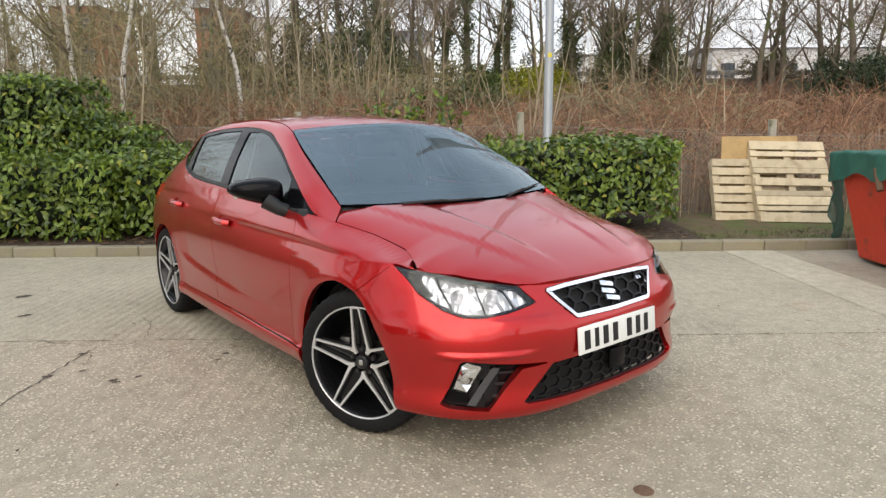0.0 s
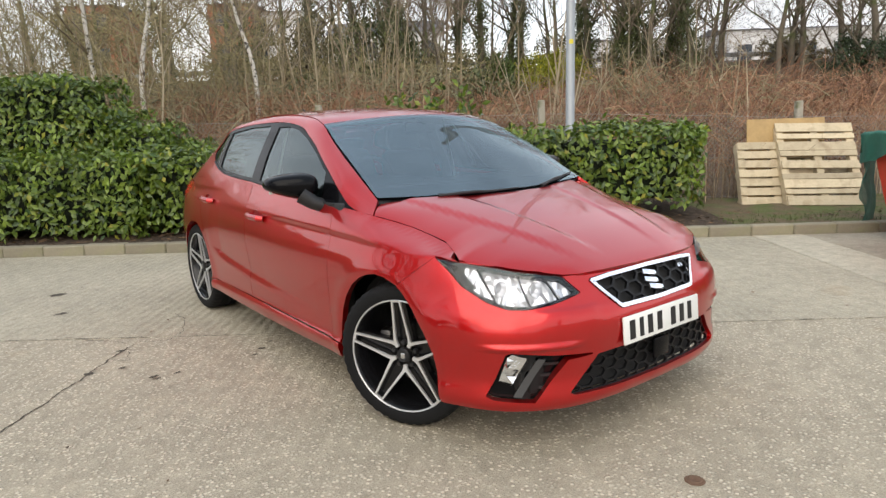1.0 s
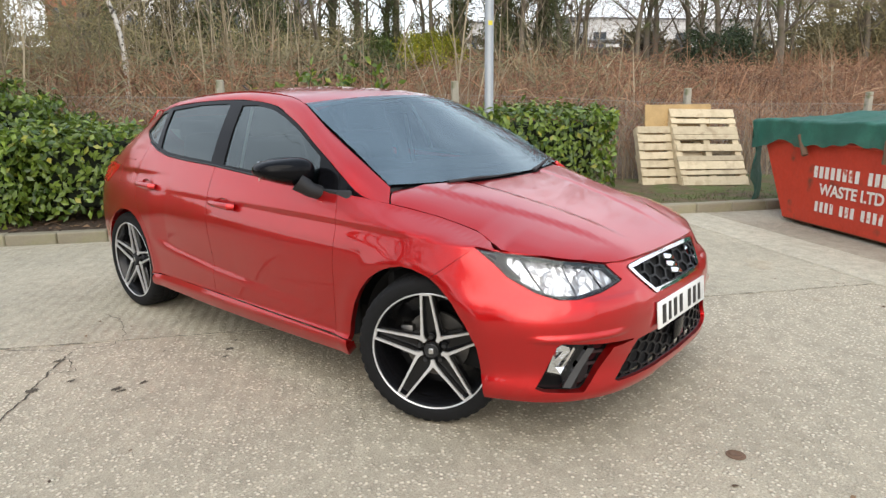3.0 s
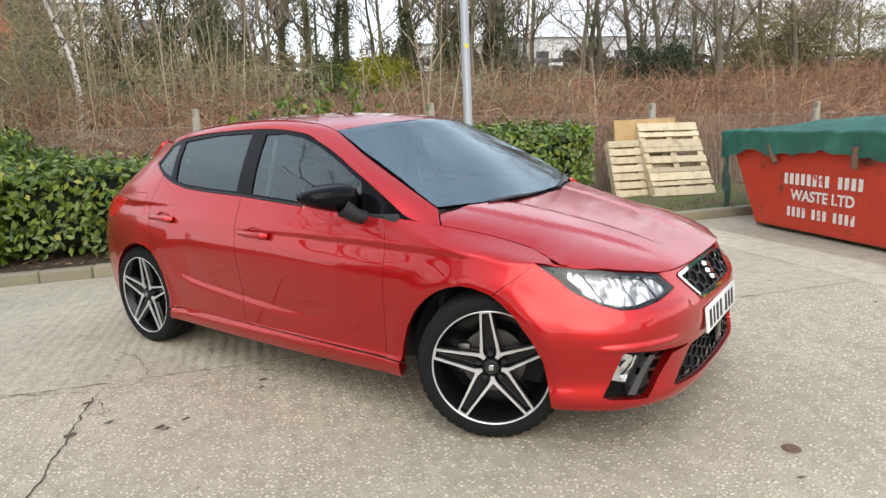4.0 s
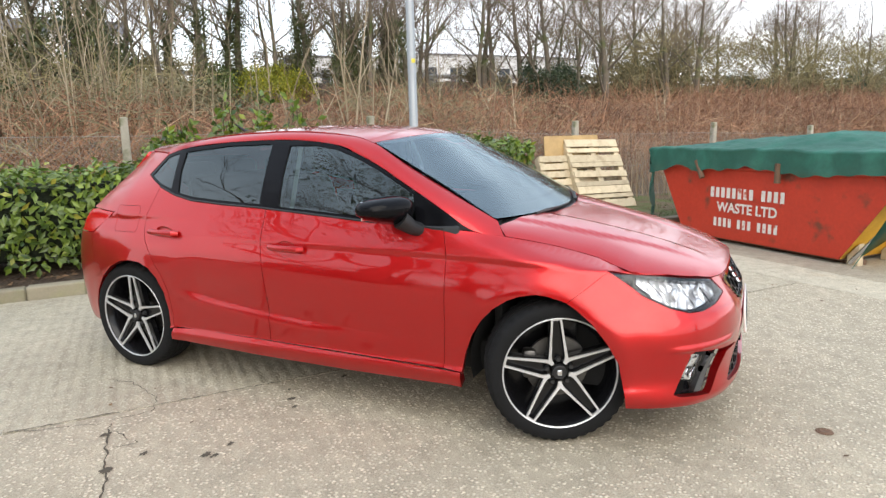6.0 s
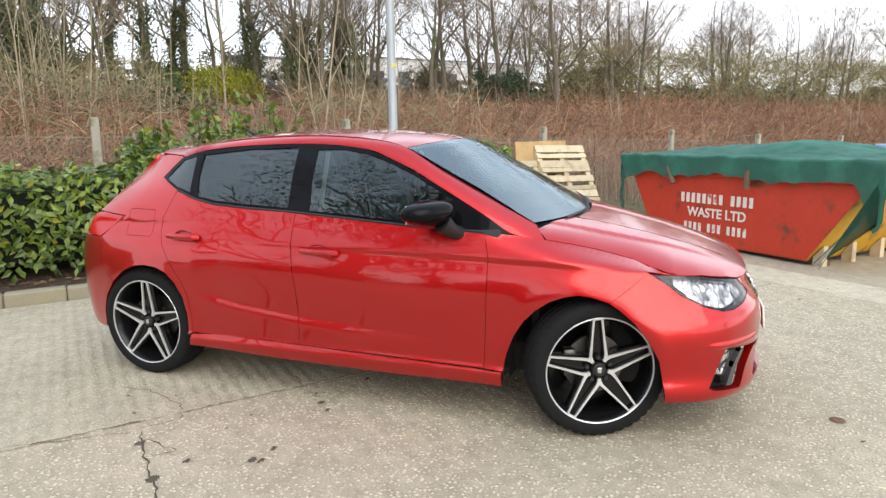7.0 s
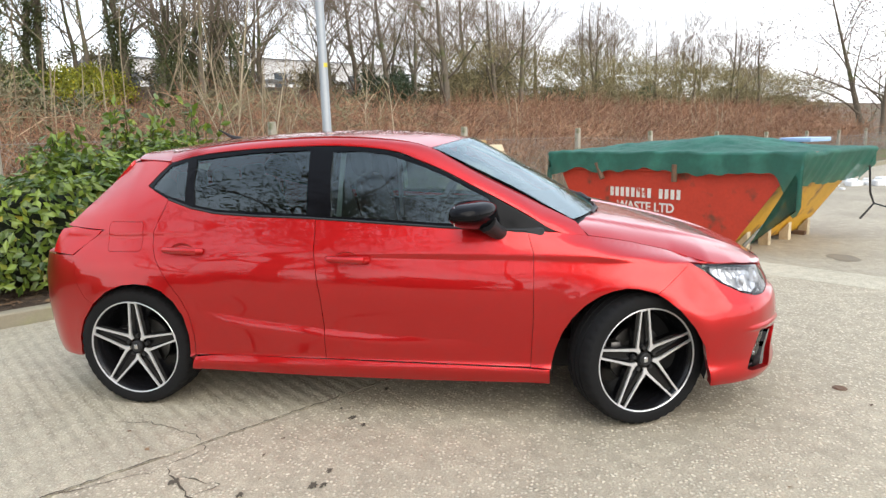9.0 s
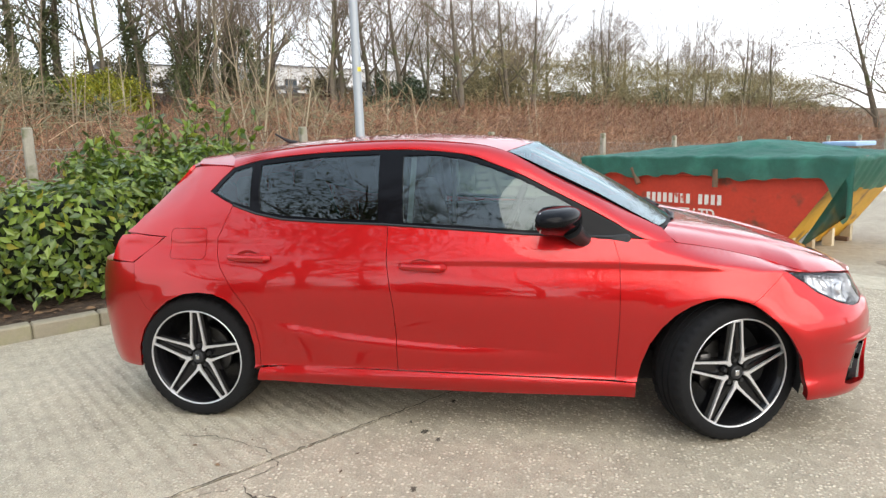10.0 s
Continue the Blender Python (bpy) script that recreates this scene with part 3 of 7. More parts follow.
lost = part("metal_cap", lathe([(0.0, 0.003), (0.012, 0.004), (0.020, 0.006), (0.026, 0.003), (0.032, 0.004), (0.036, 0.001)], 24, "z"), RUST, None)
lost.matrix_basis = Matrix.Translation((1.872, 1.186, 0.001))
tagged(lost, label="small round grey metal cap lying on the concrete", category="debris")

# grit, leaf scraps and twigs on the ground
def scatter(name, count, region, size, mat, label, seed, flat=True):
    r = random.Random(seed)
    verts, faces = [], []
    for _ in range(count):
        p = region(r)
        a, s = r.uniform(0, 6.28), size * r.uniform(0.5, 1.5)
        c, d = math.cos(a) * s, math.sin(a) * s
        i = len(verts)
        h = r.uniform(0.15, 0.6) * s
        verts += [p + Vector((c, d, 0.003)), p + Vector((-d * 0.5, c * 0.5, h)), p + Vector((-c, -d, 0.004)), p + Vector((d * 0.5, -c * 0.5, 0.003))]
        faces += [(i, i + 1, i + 2), (i, i + 2, i + 3)]
    return tagged(mesh_object(name, verts, faces, mat, smooth=False, kind="stuff"), label=label, category="debris")


scatter("leaf_scraps", 90, lambda r: Vector((r.uniform(-1, 5), r.uniform(0.2, 7), 0)), 0.012, DEAD_LEAF, "dry leaf scraps on the concrete", 4)
scatter("bed_litter", 1500, lambda r: un(r.uniform(-13, 2.4), r.uniform(7.03, 7.9), 0.115), 0.030, DEAD_LEAF, "brown dead leaves on the soil bed", 5)
scatter("verge_litter", 900, lambda r: un(r.uniform(2.4, 12), r.uniform(7.05, 8.9), 0.12), 0.026, DEAD_LEAF, "brown dead leaves on the grass verge", 6)


def blades(name, count, region, height, mat, label, seed):
    r = random.Random(seed)
    verts, faces = [], []
    for _ in range(count):
        p = region(r)
        a, h = r.uniform(0, 6.28), height * r.uniform(0.4, 1.2)
        c, d = math.cos(a), math.sin(a)
        w, lean = 0.004, r.uniform(0.2, 0.9) * h
        i = len(verts)
        verts += [p + Vector((-d * w, c * w, 0)), p + Vector((d * w, -c * w, 0)), p + Vector((c * lean, d * lean, h))]
        faces.append((i, i + 1, i + 2))
    return tagged(mesh_object(name, verts, faces, mat, smooth=False, kind="stuff"), label=label, category="grass")


blades("grass", 9000, lambda r: un(r.uniform(2.9, 11), r.uniform(7.03, 9.0), 0.10), 0.045, GRASS, "short rough grass on the verge", 8)


# ---- laurel hedge ----
def leaf_at(verts, faces, p, out, r, size):
    """One laurel leaf, folded along its rib, facing roughly out."""
    n = (out + Vector((r.gauss(0, 0.45), r.gauss(0, 0.45), r.gauss(0.25, 0.4)))).normalized()
    t = n.cross(Vector((r.uniform(-1, 1), r.uniform(-1, 1), r.uniform(-0.4, 1.0)))).normalized()
    b = n.cross(t)
    le, wi = size * r.uniform(0.7, 1.25), size * r.uniform(0.20, 0.29)
    i = len(verts)
    dip = n * (-0.05 * le)
    verts += [p, p + t * le * 0.45 + b * wi + n * 0.02 * le, p + t * le * 0.5 + dip * 0.6, p + t * le * 0.45 - b * wi + n * 0.02 * le, p + t * le + dip * 2.2]
    faces += [(i, i + 1, i + 2), (i, i + 2, i + 3), (i + 1, i + 4, i + 2), (i + 2, i + 4, i + 3)]


def hedge(name, label, boxes, per_m2, seed, size=0.096):
    """boxes: blocks (u0, u1, n0, n1, z0, z1) of clipped laurel, with an uneven leafy skin."""
    r = random.Random(seed)
    ob = thing(name, label, "hedge", Matrix.Translation(un((boxes[0][0] + boxes[0][1]) / 2, boxes[0][2], 0.1)))
    inv = ob.matrix_basis.inverted()
    core, verts, faces = bmesh.new(), [], []
    for u0, u1, n0, n1, z0, z1 in boxes:
        m = Matrix.Rotation(math.atan2(U.y, U.x), 4, "Z")
        shr = 0.16
        # a plain dark block behind the leaves stands for the hedge's inner shade
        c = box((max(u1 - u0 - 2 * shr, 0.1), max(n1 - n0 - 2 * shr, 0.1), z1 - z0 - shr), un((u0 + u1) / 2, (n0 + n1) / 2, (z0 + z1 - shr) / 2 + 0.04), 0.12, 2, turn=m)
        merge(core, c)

        def put(u, n, z, out):
            w = noise.noise(Vector((u * 1.1, n * 1.1, z * 1.4))) * 0.13 + noise.noise(Vector((u * 3.1, n * 3.1, z * 3.1))) * 0.08
            p = un(u, n, z) + out * (w + r.gauss(-0.03, 0.045))
            leaf_at(verts, faces, p, out, r, size)

        faces_of = [((u1 - u0) * (z1 - z0), lambda: put(r.uniform(u0, u1), n0, r.uniform(z0, z1), -NV)), ((u1 - u0) * (z1 - z0) * 0.4, lambda: put(r.uniform(u0, u1), n1, r.uniform(z0, z1), NV)), ((n1 - n0) * (z1 - z0), lambda: put(u0, r.uniform(n0, n1), r.uniform(z0, z1), -U)), ((n1 - n0) * (z1 - z0), lambda: put(u1, r.uniform(n0, n1), r.uniform(z0, z1), U)), ((u1 - u0) * (n1 - n0), lambda: put(r.uniform(u0, u1), r.uniform(n0, n1), z1, Vector((0, 0, 1))))]
        for area, fn in faces_of:
            for _ in range(int(area * per_m2)):
                fn()
        # loose shoots over the top
        for _ in range(int((u1 - u0) * 5)):
            p = un(r.uniform(u0, u1), r.uniform(n0, n1), z1 - 0.02)
            for k in range(7):
                p = p + Vector((r.gauss(0, 0.012), r.gauss(0, 0.012), r.uniform(0.008, 0.026)))
                leaf_at(verts, faces, p, Vector((r.gauss(0, 1), r.gauss(0, 1), 0.4)).normalized(), r, size * 0.8)
    bmesh.ops.transform(core, matrix=inv, verts=core.verts)
    part("inner_growth", core, HEDGE_CORE, ob, "near-black blocks standing for the shade inside the hedge")
    lv = mesh_object("foliage", [inv @ v for v in verts], faces, LAUREL, ob, smooth=False, label="glossy green laurel leaves", kind="stuff")
    return ob


hedge("laurel_hedge", "tall clipped laurel hedge with glossy green leaves", [(-13, -3.75, 7.22, 8.25, 0.16, 1.04), (-13, -4.75, 8.05, 9.3, 0.2, 2.03), (-4.95, -4.30, 8.05, 9.1, 0.25, 1.62), (-4.5, -3.75, 8.0, 9.0, 0.25, 1.38), (-3.9, -3.3, 7.9, 8.9, 0.25, 1.18)], 600, 21)
hedge("laurel_hedge", "clipped laurel hedge along the planting bed", [(-3.7, -1.2, 7.27, 8.5, 0.20, 1.05), (-1.7, -0.2, 7.9, 8.75, 0.35, 1.27), (-1.3, 2.80, 7.42, 8.7, 0.30, 1.16)], 640, 22)


def shoots(at, height, spread, count, seed):
    r = random.Random(seed)
    ob = thing("laurel_shoots", "young upright laurel shoots above the hedge", "shrub", Matrix.Translation(at))
    verts, faces, stems = [], [], bmesh.new()
    for _ in range(count):
        p = Vector((r.gauss(0, spread), r.gauss(0, spread), 0))
        h = height * r.uniform(0.6, 1.0)
        lean = Vector((r.gauss(0, 0.12), r.gauss(0, 0.12), 1))
        tube([p, p + lean * h], [0.008, 0.003], 4, stems)
        for k in range(28):
            q = p + lean * h * r.uniform(0.35, 1.0)
            leaf_at(verts, faces, q, Vector((r.gauss(0, 1), r.gauss(0, 1), 0.3)).normalized(), r, 0.125)
    tagged(part("branchwork", stems, TWIG_DARK, ob), kind="stuff")
    mesh_object("foliage", verts, faces, LAUREL, ob, smooth=False, kind="stuff", label="glossy green laurel leaves")


shoots(un(-0.75, 8.75, 0.1), 1.80, 0.22, 22, 31)
shoots(un(-0.15, 8.75, 0.1), 1.86, 0.20, 20, 32)
shoots(un(-1.3, 8.7, 0.1), 1.45, 0.24, 18, 33)

# ---- lamp post ----
pole = thing("lamp_post", "tall round galvanised grey steel lamp post", "lamp post", Matrix.Translation(un(1.333, 7.96, 0.09)))
part("shaft", lathe([(0.0, 0.0), (0.075, 0.0), (0.075, 1.05), (0.066, 1.09), (0.055, 1.11), (0.045, 6.0), (0.0, 6.0)], 28, "z"), POLE, pole)
part("sticker", box((0.05, 0.003, 0.05), tuple(-NV * 0.0545 + Vector((0, 0, 2.12))), 0.0, turn=Matrix.Rotation(math.atan2(U.y, U.x), 4, "Z")), material("yellow_sticker", (0.6, 0.5, 0.05), rough=0.5), pole, "small yellow sticker")

# ---- chain-link fence ----
fence = thing("chain_link_fence", "grey chain-link fence on square concrete posts", "fence", Matrix.Translation(un(0, 9.02, 0.1)))
fall = table([(-14, 0.08), (-2, 0.08), (1.2, 0.05), (4.7, -0.075), (7.8, -0.155), (10.5, -0.26), (16.8, -0.42), (23, -0.50), (40, -0.50)])
POSTS = [-14.4, -11.2, -8.1, -5.05, -1.95, 1.16, 4.67, 7.77, 10.6, 13.75, 16.85, 20.0, 23.1, 26.3, 29.4, 32.5]
rot = Matrix.Rotation(math.atan2(U.y, U.x), 4, "Z")
inv = fence.matrix_basis.inverted()
rp = random.Random(5)
pm = box((0.105, 0.105, 1.55), (0, 0, 0.62), 0.012, 1, taper=(0.85, 0.85))
post_mesh = bpy.data.meshes.new("post")
pm.to_mesh(post_mesh)
pm.free()
post_mesh.materials.append(POST)
for u in POSTS:
    o = new("post", post_mesh)
    o.parent = fence
    o.matrix_basis = inv @ Matrix.Translation(un(u, 9.02, 0.14 + fall(u))) @ rot @ Matrix.Rotation(radians(rp.uniform(-2, 2)), 4, "X") @ Matrix.Rotation(radians(rp.uniform(-2, 2)), 4, "Y")
wires = bmesh.new()
pitch, top = 0.062, 1.22
for lean in (-1, 1):
    u = -14.0
    while u < 32:
        a, b = un(u, 8.955 + lean * 0.003, 0.12), un(u + lean * top * 0.9, 8.955 - lean * 0.003, 0.12 + top + fall(u))
        mid = (a + b) / 2 + NV * 0.02 * noise.noise(a * 0.6)
        tube([inv @ a, inv @ mid, inv @ b], 0.0015, 3, wires, cap=False)
        u += pitch
for z in (0.2, 0.75, 1.33):
    tube([inv @ un(u, 8.95, z + fall(u) * z / 1.33 + 0.02 * math.sin(u)) for u in np.arange(-14.4, 32.6, 1.55)], 0.003, 4, wires, cap=False)
part("mesh", wires, WIRE, fence, "grey wire mesh", smooth=False)

# ---- pallets and board against the fence ----
def frame_of(origin, along, up):
    a, b = Vector(along).normalized(), Vector(up)
    b = (b - a * a.dot(b)).normalized()
    c = a.cross(b)
    return Matrix(((a.x, b.x, c.x, origin[0]), (a.y, b.y, c.y, origin[1]), (a.z, b.z, c.z, origin[2]), (0, 0, 0, 1)))


def pallet(m, width, height, slats, label, seed):
    """x along the foot, y up the face, z out towards the yard."""
    r = random.Random(seed)
    ob = thing("pallet", label, "pallet", m, group="pallets by the fence")
    for y, h in slats:
        part("deck_board", box((width + r.uniform(-0.01, 0.01), h, 0.020), (width / 2 + r.uniform(-0.008, 0.008), y + h / 2, 0.062 + r.uniform(0, 0.003)), 0.002, 1, turn=Matrix.Rotation(radians(r.uniform(-0.6, 0.6)), 4, "Z")), WOOD, ob, smooth=False)
    for x in (0.05, width / 2, width - 0.05):
        part("bearer", box((0.095, height - 0.01, 0.095), (x, height / 2, 0.0), 0.004, 1), WOOD, ob, smooth=False)
    for y in (0.05, height / 2, height - 0.06):
        part("back_board", box((width, 0.095, 0.018), (width / 2, y, -0.058), 0.002, 1), WOOD, ob, smooth=False)
    return ob


SL1 = [(0.005, 0.130), (0.165, 0.062), (0.245, 0.120), (0.372, 0.075), (0.520, 0.105), (0.695, 0.075), (0.775, 0.120), (0.945, 0.070), (1.045, 0.125)]
pallet(frame_of((8.300, 3.765, 0.112), (0.740, -0.652, -0.015), (0.345, 0.445, 1.0)), 0.98, 1.13, SL1, "pale weathered timber pallet leaning on the fence", 1)
SL2 = [(0.01 + 0.125 * k, 0.098) for k in range(7)]
pallet(frame_of((8.06, 4.235, 0.112), (0.740, -0.652, -0.01), (0.22, 0.27, 0.88)), 0.95, 0.86, SL2, "small pale timber pallet leaning beside a larger one", 2)
bm = box((1.0, 1.12, 0.018), (0.50, 0.56, 0), 0.002, 1)
board = part("plywood_board", bm, PLY, None, smooth=False)
board.matrix_basis = frame_of((8.34, 4.30, 0.115), (0.757, -0.653, 0.0), (0.075, 0.095, 1.1))
tagged(board, label="tan plywood board standing behind the pallets", category="board")

# ---- waste skip under a green net ----
E_, N_ = Vector((0.675, 0.738, 0)), Vector((-0.738, 0.675, 0))
skip = thing("skip", "worn red and yellow steel waste skip on the concrete", "skip", Matrix.Translation(E_ * 5.4 + N_ * -4.6))
sinv = skip.matrix_basis.inverted()


def en(e, n, z):
    """A place by its distance along the skip's length and across it."""
    return sinv @ (E_ * e + N_ * n + Vector((0, 0, z)))


NF, NB, E0T, E0B, E1B, E1T, ZT, ZB = -3.77, -5.47, 3.74, 4.42, 6.46, 6.98, 1.03, 0.05


def sheet(points, thick, mat, name, label=""):
    bm = bmesh.new()
    p = [Vector(q) for q in points]
    nrm = (p[1] - p[0]).cross(p[2] - p[0]).normalized() * thick
    a, b = [bm.verts.new(q) for q in p], [bm.verts.new(q + nrm) for q in p]
    bm.faces.new(a)
    bm.faces.new(list(reversed(b)))
    for i in range(len(p)):
        j = (i + 1) % len(p)
        bm.faces.new((a[j], a[i], b[i], b[j]))
    return part(name, bm, mat, skip, label, smooth=False)


sheet([en(E0T, NF, ZT), en(E1T, NF, ZT), en(E1B, NF, ZB), en(E0B, NF, ZB)], 0.008, SKIP_RED, "side_plate", "red painted side with white stencil")
sheet([en(E0T, NB, ZT), en(E1T, NB, ZT), en(E1B, NB, ZB), en(E0B, NB, ZB)], 0.008, SKIP_RED, "side_plate")
sheet([en(E0T, NF, ZT), en(E0T, NB, ZT), en(E0B, NB, ZB), en(E0B, NF, ZB)], 0.008, SKIP_YELLOW, "end_plate", "scraped yellow sloping end")
sheet([en(E1T, NF, ZT), en(E1T, NB, ZT), en(E1B, NB, ZB), en(E1B, NF, ZB)], 0.008, SKIP_RED, "end_plate")
sheet([en(E0B, NF, ZB), en(E1B, NF, ZB), en(E1B, NB, ZB), en(E0B, NB, ZB)], 0.008, RUST, "base_plate")
rim = bmesh.new()
cs = [(E0T, NF), (E1T, NF), (E1T, NB), (E0T, NB)]
for (e0, n0), (e1, n1) in zip(cs, cs[1:] + cs[:1]):
    tube([en(e0, n0, ZT), en(e1, n1, ZT)], 0.035, 6, rim)
part("rim", rim, SKIP_RED, skip)
crease = tube([en(E0T + 0.12, NF + 0.012, 0.855), en(E1T - 0.1, NF + 0.012, 0.855)], 0.020, 6)
part("swage", crease, SKIP_RED, skip)
for e in (5.10, 6.12):
    tilt = 0.10 if e > 6 else 0.0
    lug = tube([en(e + tilt, NF + 0.07, 0.93), en(e, NF + 0.075, 0.73)], 0.032, 10)
    part("lifting_lug", lug, RUST, skip, "rusty steel lifting lug")
# feet under the sloping end
for n in (NF - 0.10, NF - 0.58, NF - 1.08, NB + 0.12):
    ft = bmesh.new()
    p = [en(E0B - 0.135, n - 0.035, 0.21), en(E0B - 0.135, n - 0.035, 0.0), en(E0B - 0.03, n - 0.035, 0.0), en(E0B - 0.03, n - 0.035, 0.09)]
    q = [v + (sinv.to_3x3() @ (N_ * 0.07)) for v in p]
    a, b = [ft.verts.new(v) for v in p], [ft.verts.new(v) for v in q]
    ft.faces.new(a)
    ft.faces.new(list(reversed(b)))
    for i in range(4):
        j = (i + 1) % 4
        ft.faces.new((a[j], a[i], b[i], b[j]))
    part("foot_rib", ft, WOOD, skip, "pale timber block", smooth=False)
part("skid", box((2.3, 0.10, 0.05), tuple(en((E0B + E1B) / 2, NF - 0.15, 0.025)), 0.005, turn=Matrix.Rotation(math.atan2(E_.y, E_.x), 4, "Z")), RUST, skip, smooth=False)
part("skid", box((2.3, 0.10, 0.05), tuple(en((E0B + E1B) / 2, NB + 0.15, 0.025)), 0.005, turn=Matrix.Rotation(math.atan2(E_.y, E_.x), 4, "Z")), RUST, skip, smooth=False)
part("corner_bar", tube([en(E0T + 0.16, NF + 0.05, 0.50), en(E0B - 0.12, NF + 0.03, 0.04)], 0.022, 8), SATIN_CHROME, skip, "bright steel bar")

# stencilled lines: plain blocks for the name and number, letters for the middle line
lettering = Matrix(((-E_.x, 0, N_.x, 0), (-E_.y, 0, N_.y, 0), (0, 1, 0, 0), (0, 0, 0, 1)))


def stencil_row(e_mid, z, groups, h, wch, space):
    total = sum(g * (wch + 0.030) for g in groups) + space * (len(groups) - 1)
    x = -total / 2
    for g in groups:
        for _ in range(g):
            p = en(e_mid - x - wch / 2, NF + 0.013, z)
            b = box((wch, 0.003, h), (0, 0, 0), 0, turn=Matrix.Rotation(math.atan2(E_.y, E_.x), 4, "Z"))
            bmesh.ops.translate(b, vec=p, verts=b.verts)
            part("stencil_bar", b, STENCIL, skip, smooth=False)
            x += wch + 0.030
        x += space


stencil_row(5.53, 0.575, (8, 4), 0.115, 0.048, 0.08)
stencil_row(5.53, 0.235, (4, 3, 4), 0.100, 0.040, 0.06)
fc = bpy.data.curves.new("lettering", "FONT")
fc.body, fc.size, fc.align_x, fc.align_y, fc.extrude, fc.offset = "WASTE LTD", 0.150, "CENTER", "CENTER", 0.001, 0.004
tmp = new("lettering_curve", fc)
deps = bpy.context.evaluated_depsgraph_get()
tm = bpy.data.meshes.new_from_object(tmp.evaluated_get(deps))
bpy.data.objects.remove(tmp)
tm.materials.clear()
tm.materials.append(STENCIL)
txt = new("lettering", tm)
txt.parent = skip
txt.matrix_basis = Matrix.Translation(en(5.53, NF + 0.014, 0.405)) @ lettering
tagged(txt, label="white stencilled words")

# the net: lies over a heaped load, hangs down the sides, one corner tied low
net = thing("cover_net", "dark green net sheet draped over the skip", "tarpaulin", skip.matrix_basis.copy())


def net_surface():
    e0, e1, nf, nb = E0T - 0.055, E1T + 0.06, NF + 0.05, NB - 0.05
    ne, nn = 120, 90
    verts, faces = [], []
    for i in range(ne + 1):
        for j in range(nn + 1):
            a, b = i / ne * 1.30 - 0.15, j / nn * 1.44 - 0.22
            ca, cb = min(max(a, 0), 1), min(max(b, 0), 1)
            e, n = e0 + (e1 - e0) * ca, nf + (nb - nf) * cb
            inner = min(ca, 1 - ca) * 3.2, min(cb, 1 - cb) * 2.2
            z = ZT + 0.045 + 0.09 * ease(min(inner[0], 1)) * ease(min(inner[1] * 1.3, 1)) + 0.022 * noise.noise(Vector((e * 1.6, n * 1.8, 0))) * ease(min(inner) * 3) + 0.022 * noise.noise(Vector((e * 4.5, n * 4.5, 3))) + 0.010 * noise.noise(Vector((e * 13, n * 13, 3)))
            z += 0.07 * math.exp(-((e - 5.05) / 0.42) ** 2) * ease(inner[1])
            da, db = max(-a, a - 1, 0) * (e1 - e0), max(-b, b - 1, 0) * 1.8
            hang = max(da, db)
            if hang > 0:
                limit = 0.175 + 0.06 * noise.noise(Vector((e * 1.7, n * 1.7, 8))) + 0.04 * noise.noise(Vector((e * 6, n * 6, 2))) + (0.05 if b < 0 else 0.03)
                if b < 0:
                    limit += 0.42 * math.exp(-((e - (E0T + 0.02)) / 0.13) ** 2) + 0.10 * math.exp(-((e - E1T) / 0.2) ** 2)
                if a < 0:
                    limit += 0.34 * math.exp(-((n - NF) / 0.13) ** 2) + 0.15
                drop = hang / 0.396 * limit if b < 0 or b > 1 else hang / (0.15 * (e1 - e0)) * limit
                z -= drop
                fold = 0.055 * noise.noise(Vector((e * 5.0, n * 5.0, 1))) * min(drop * 5, 1)
                if b < 0:
                    n += 0.02 + abs(fold)
                elif b > 1:
                    n -= 0.02 + abs(fold)
                if a < 0:
                    e += -0.03 - abs(fold) + drop * 0.55
                elif a > 1:
                    e += 0.03 + abs(fold) - drop * 0.40
            verts.append(en(e, n, z))
    w = nn + 1
    for i in range(ne):
        for j in range(nn):
            faces.append((i * w + j, i * w + j + 1, (i + 1) * w + j + 1, (i + 1) * w + j))
    return mesh_object("sheet", verts, faces, NET, net, smooth=True)


net_surface()
part("tie_strap", tube([en(E0T - 0.06, NB + 0.12, 0.86), en(E0T - 0.08, NB + 0.10, 0.55), en(E0T - 0.10, NB + 0.02, 0.42), en(E0T - 0.02, NB + 0.16, 0.25)], 0.012, 5), SATIN_BLACK, net)
part("tie_strap", tube([en(E0T - 0.10, NB + 0.02, 0.42), en(E0T - 0.24, NB - 0.10, 0.36), en(E0T - 0.34, NB - 0.16, 0.28)], 0.010, 5), SATIN_BLACK, net)
cl = box((0.40, 0.35, 0.05), tuple(E_ * 4.25 + N_ * -5.0 + Vector((0, 0, 1.165))), 0.01, turn=Matrix.Rotation(0.6, 4, "Z"))
tagged(part("plastic_sheet", cl, BLUE, None), label="folded pale blue plastic sheet lying on the net", category="sheet")

# hanging cloth and rags behind the skip's far end
rag = bmesh.new()
gridv = []
for i in range(7):
    for j in range(9):
        gridv.append(rag.verts.new(en(E1T + 0.10 + 0.05 * i + 0.02 * math.sin(j * 1.3 + i), NF + 0.0 - 0.05 * i + 0.03 * math.sin(i * 2 + j), 0.98 - j * (0.075 + 0.012 * i))))
for i in range(6):
    for j in range(8):
        rag.faces.new((gridv[i * 9 + j], gridv[i * 9 + j + 1], gridv[(i + 1) * 9 + j + 1], gridv[(i + 1) * 9 + j]))
part("hanging_corner", rag, NET, net)

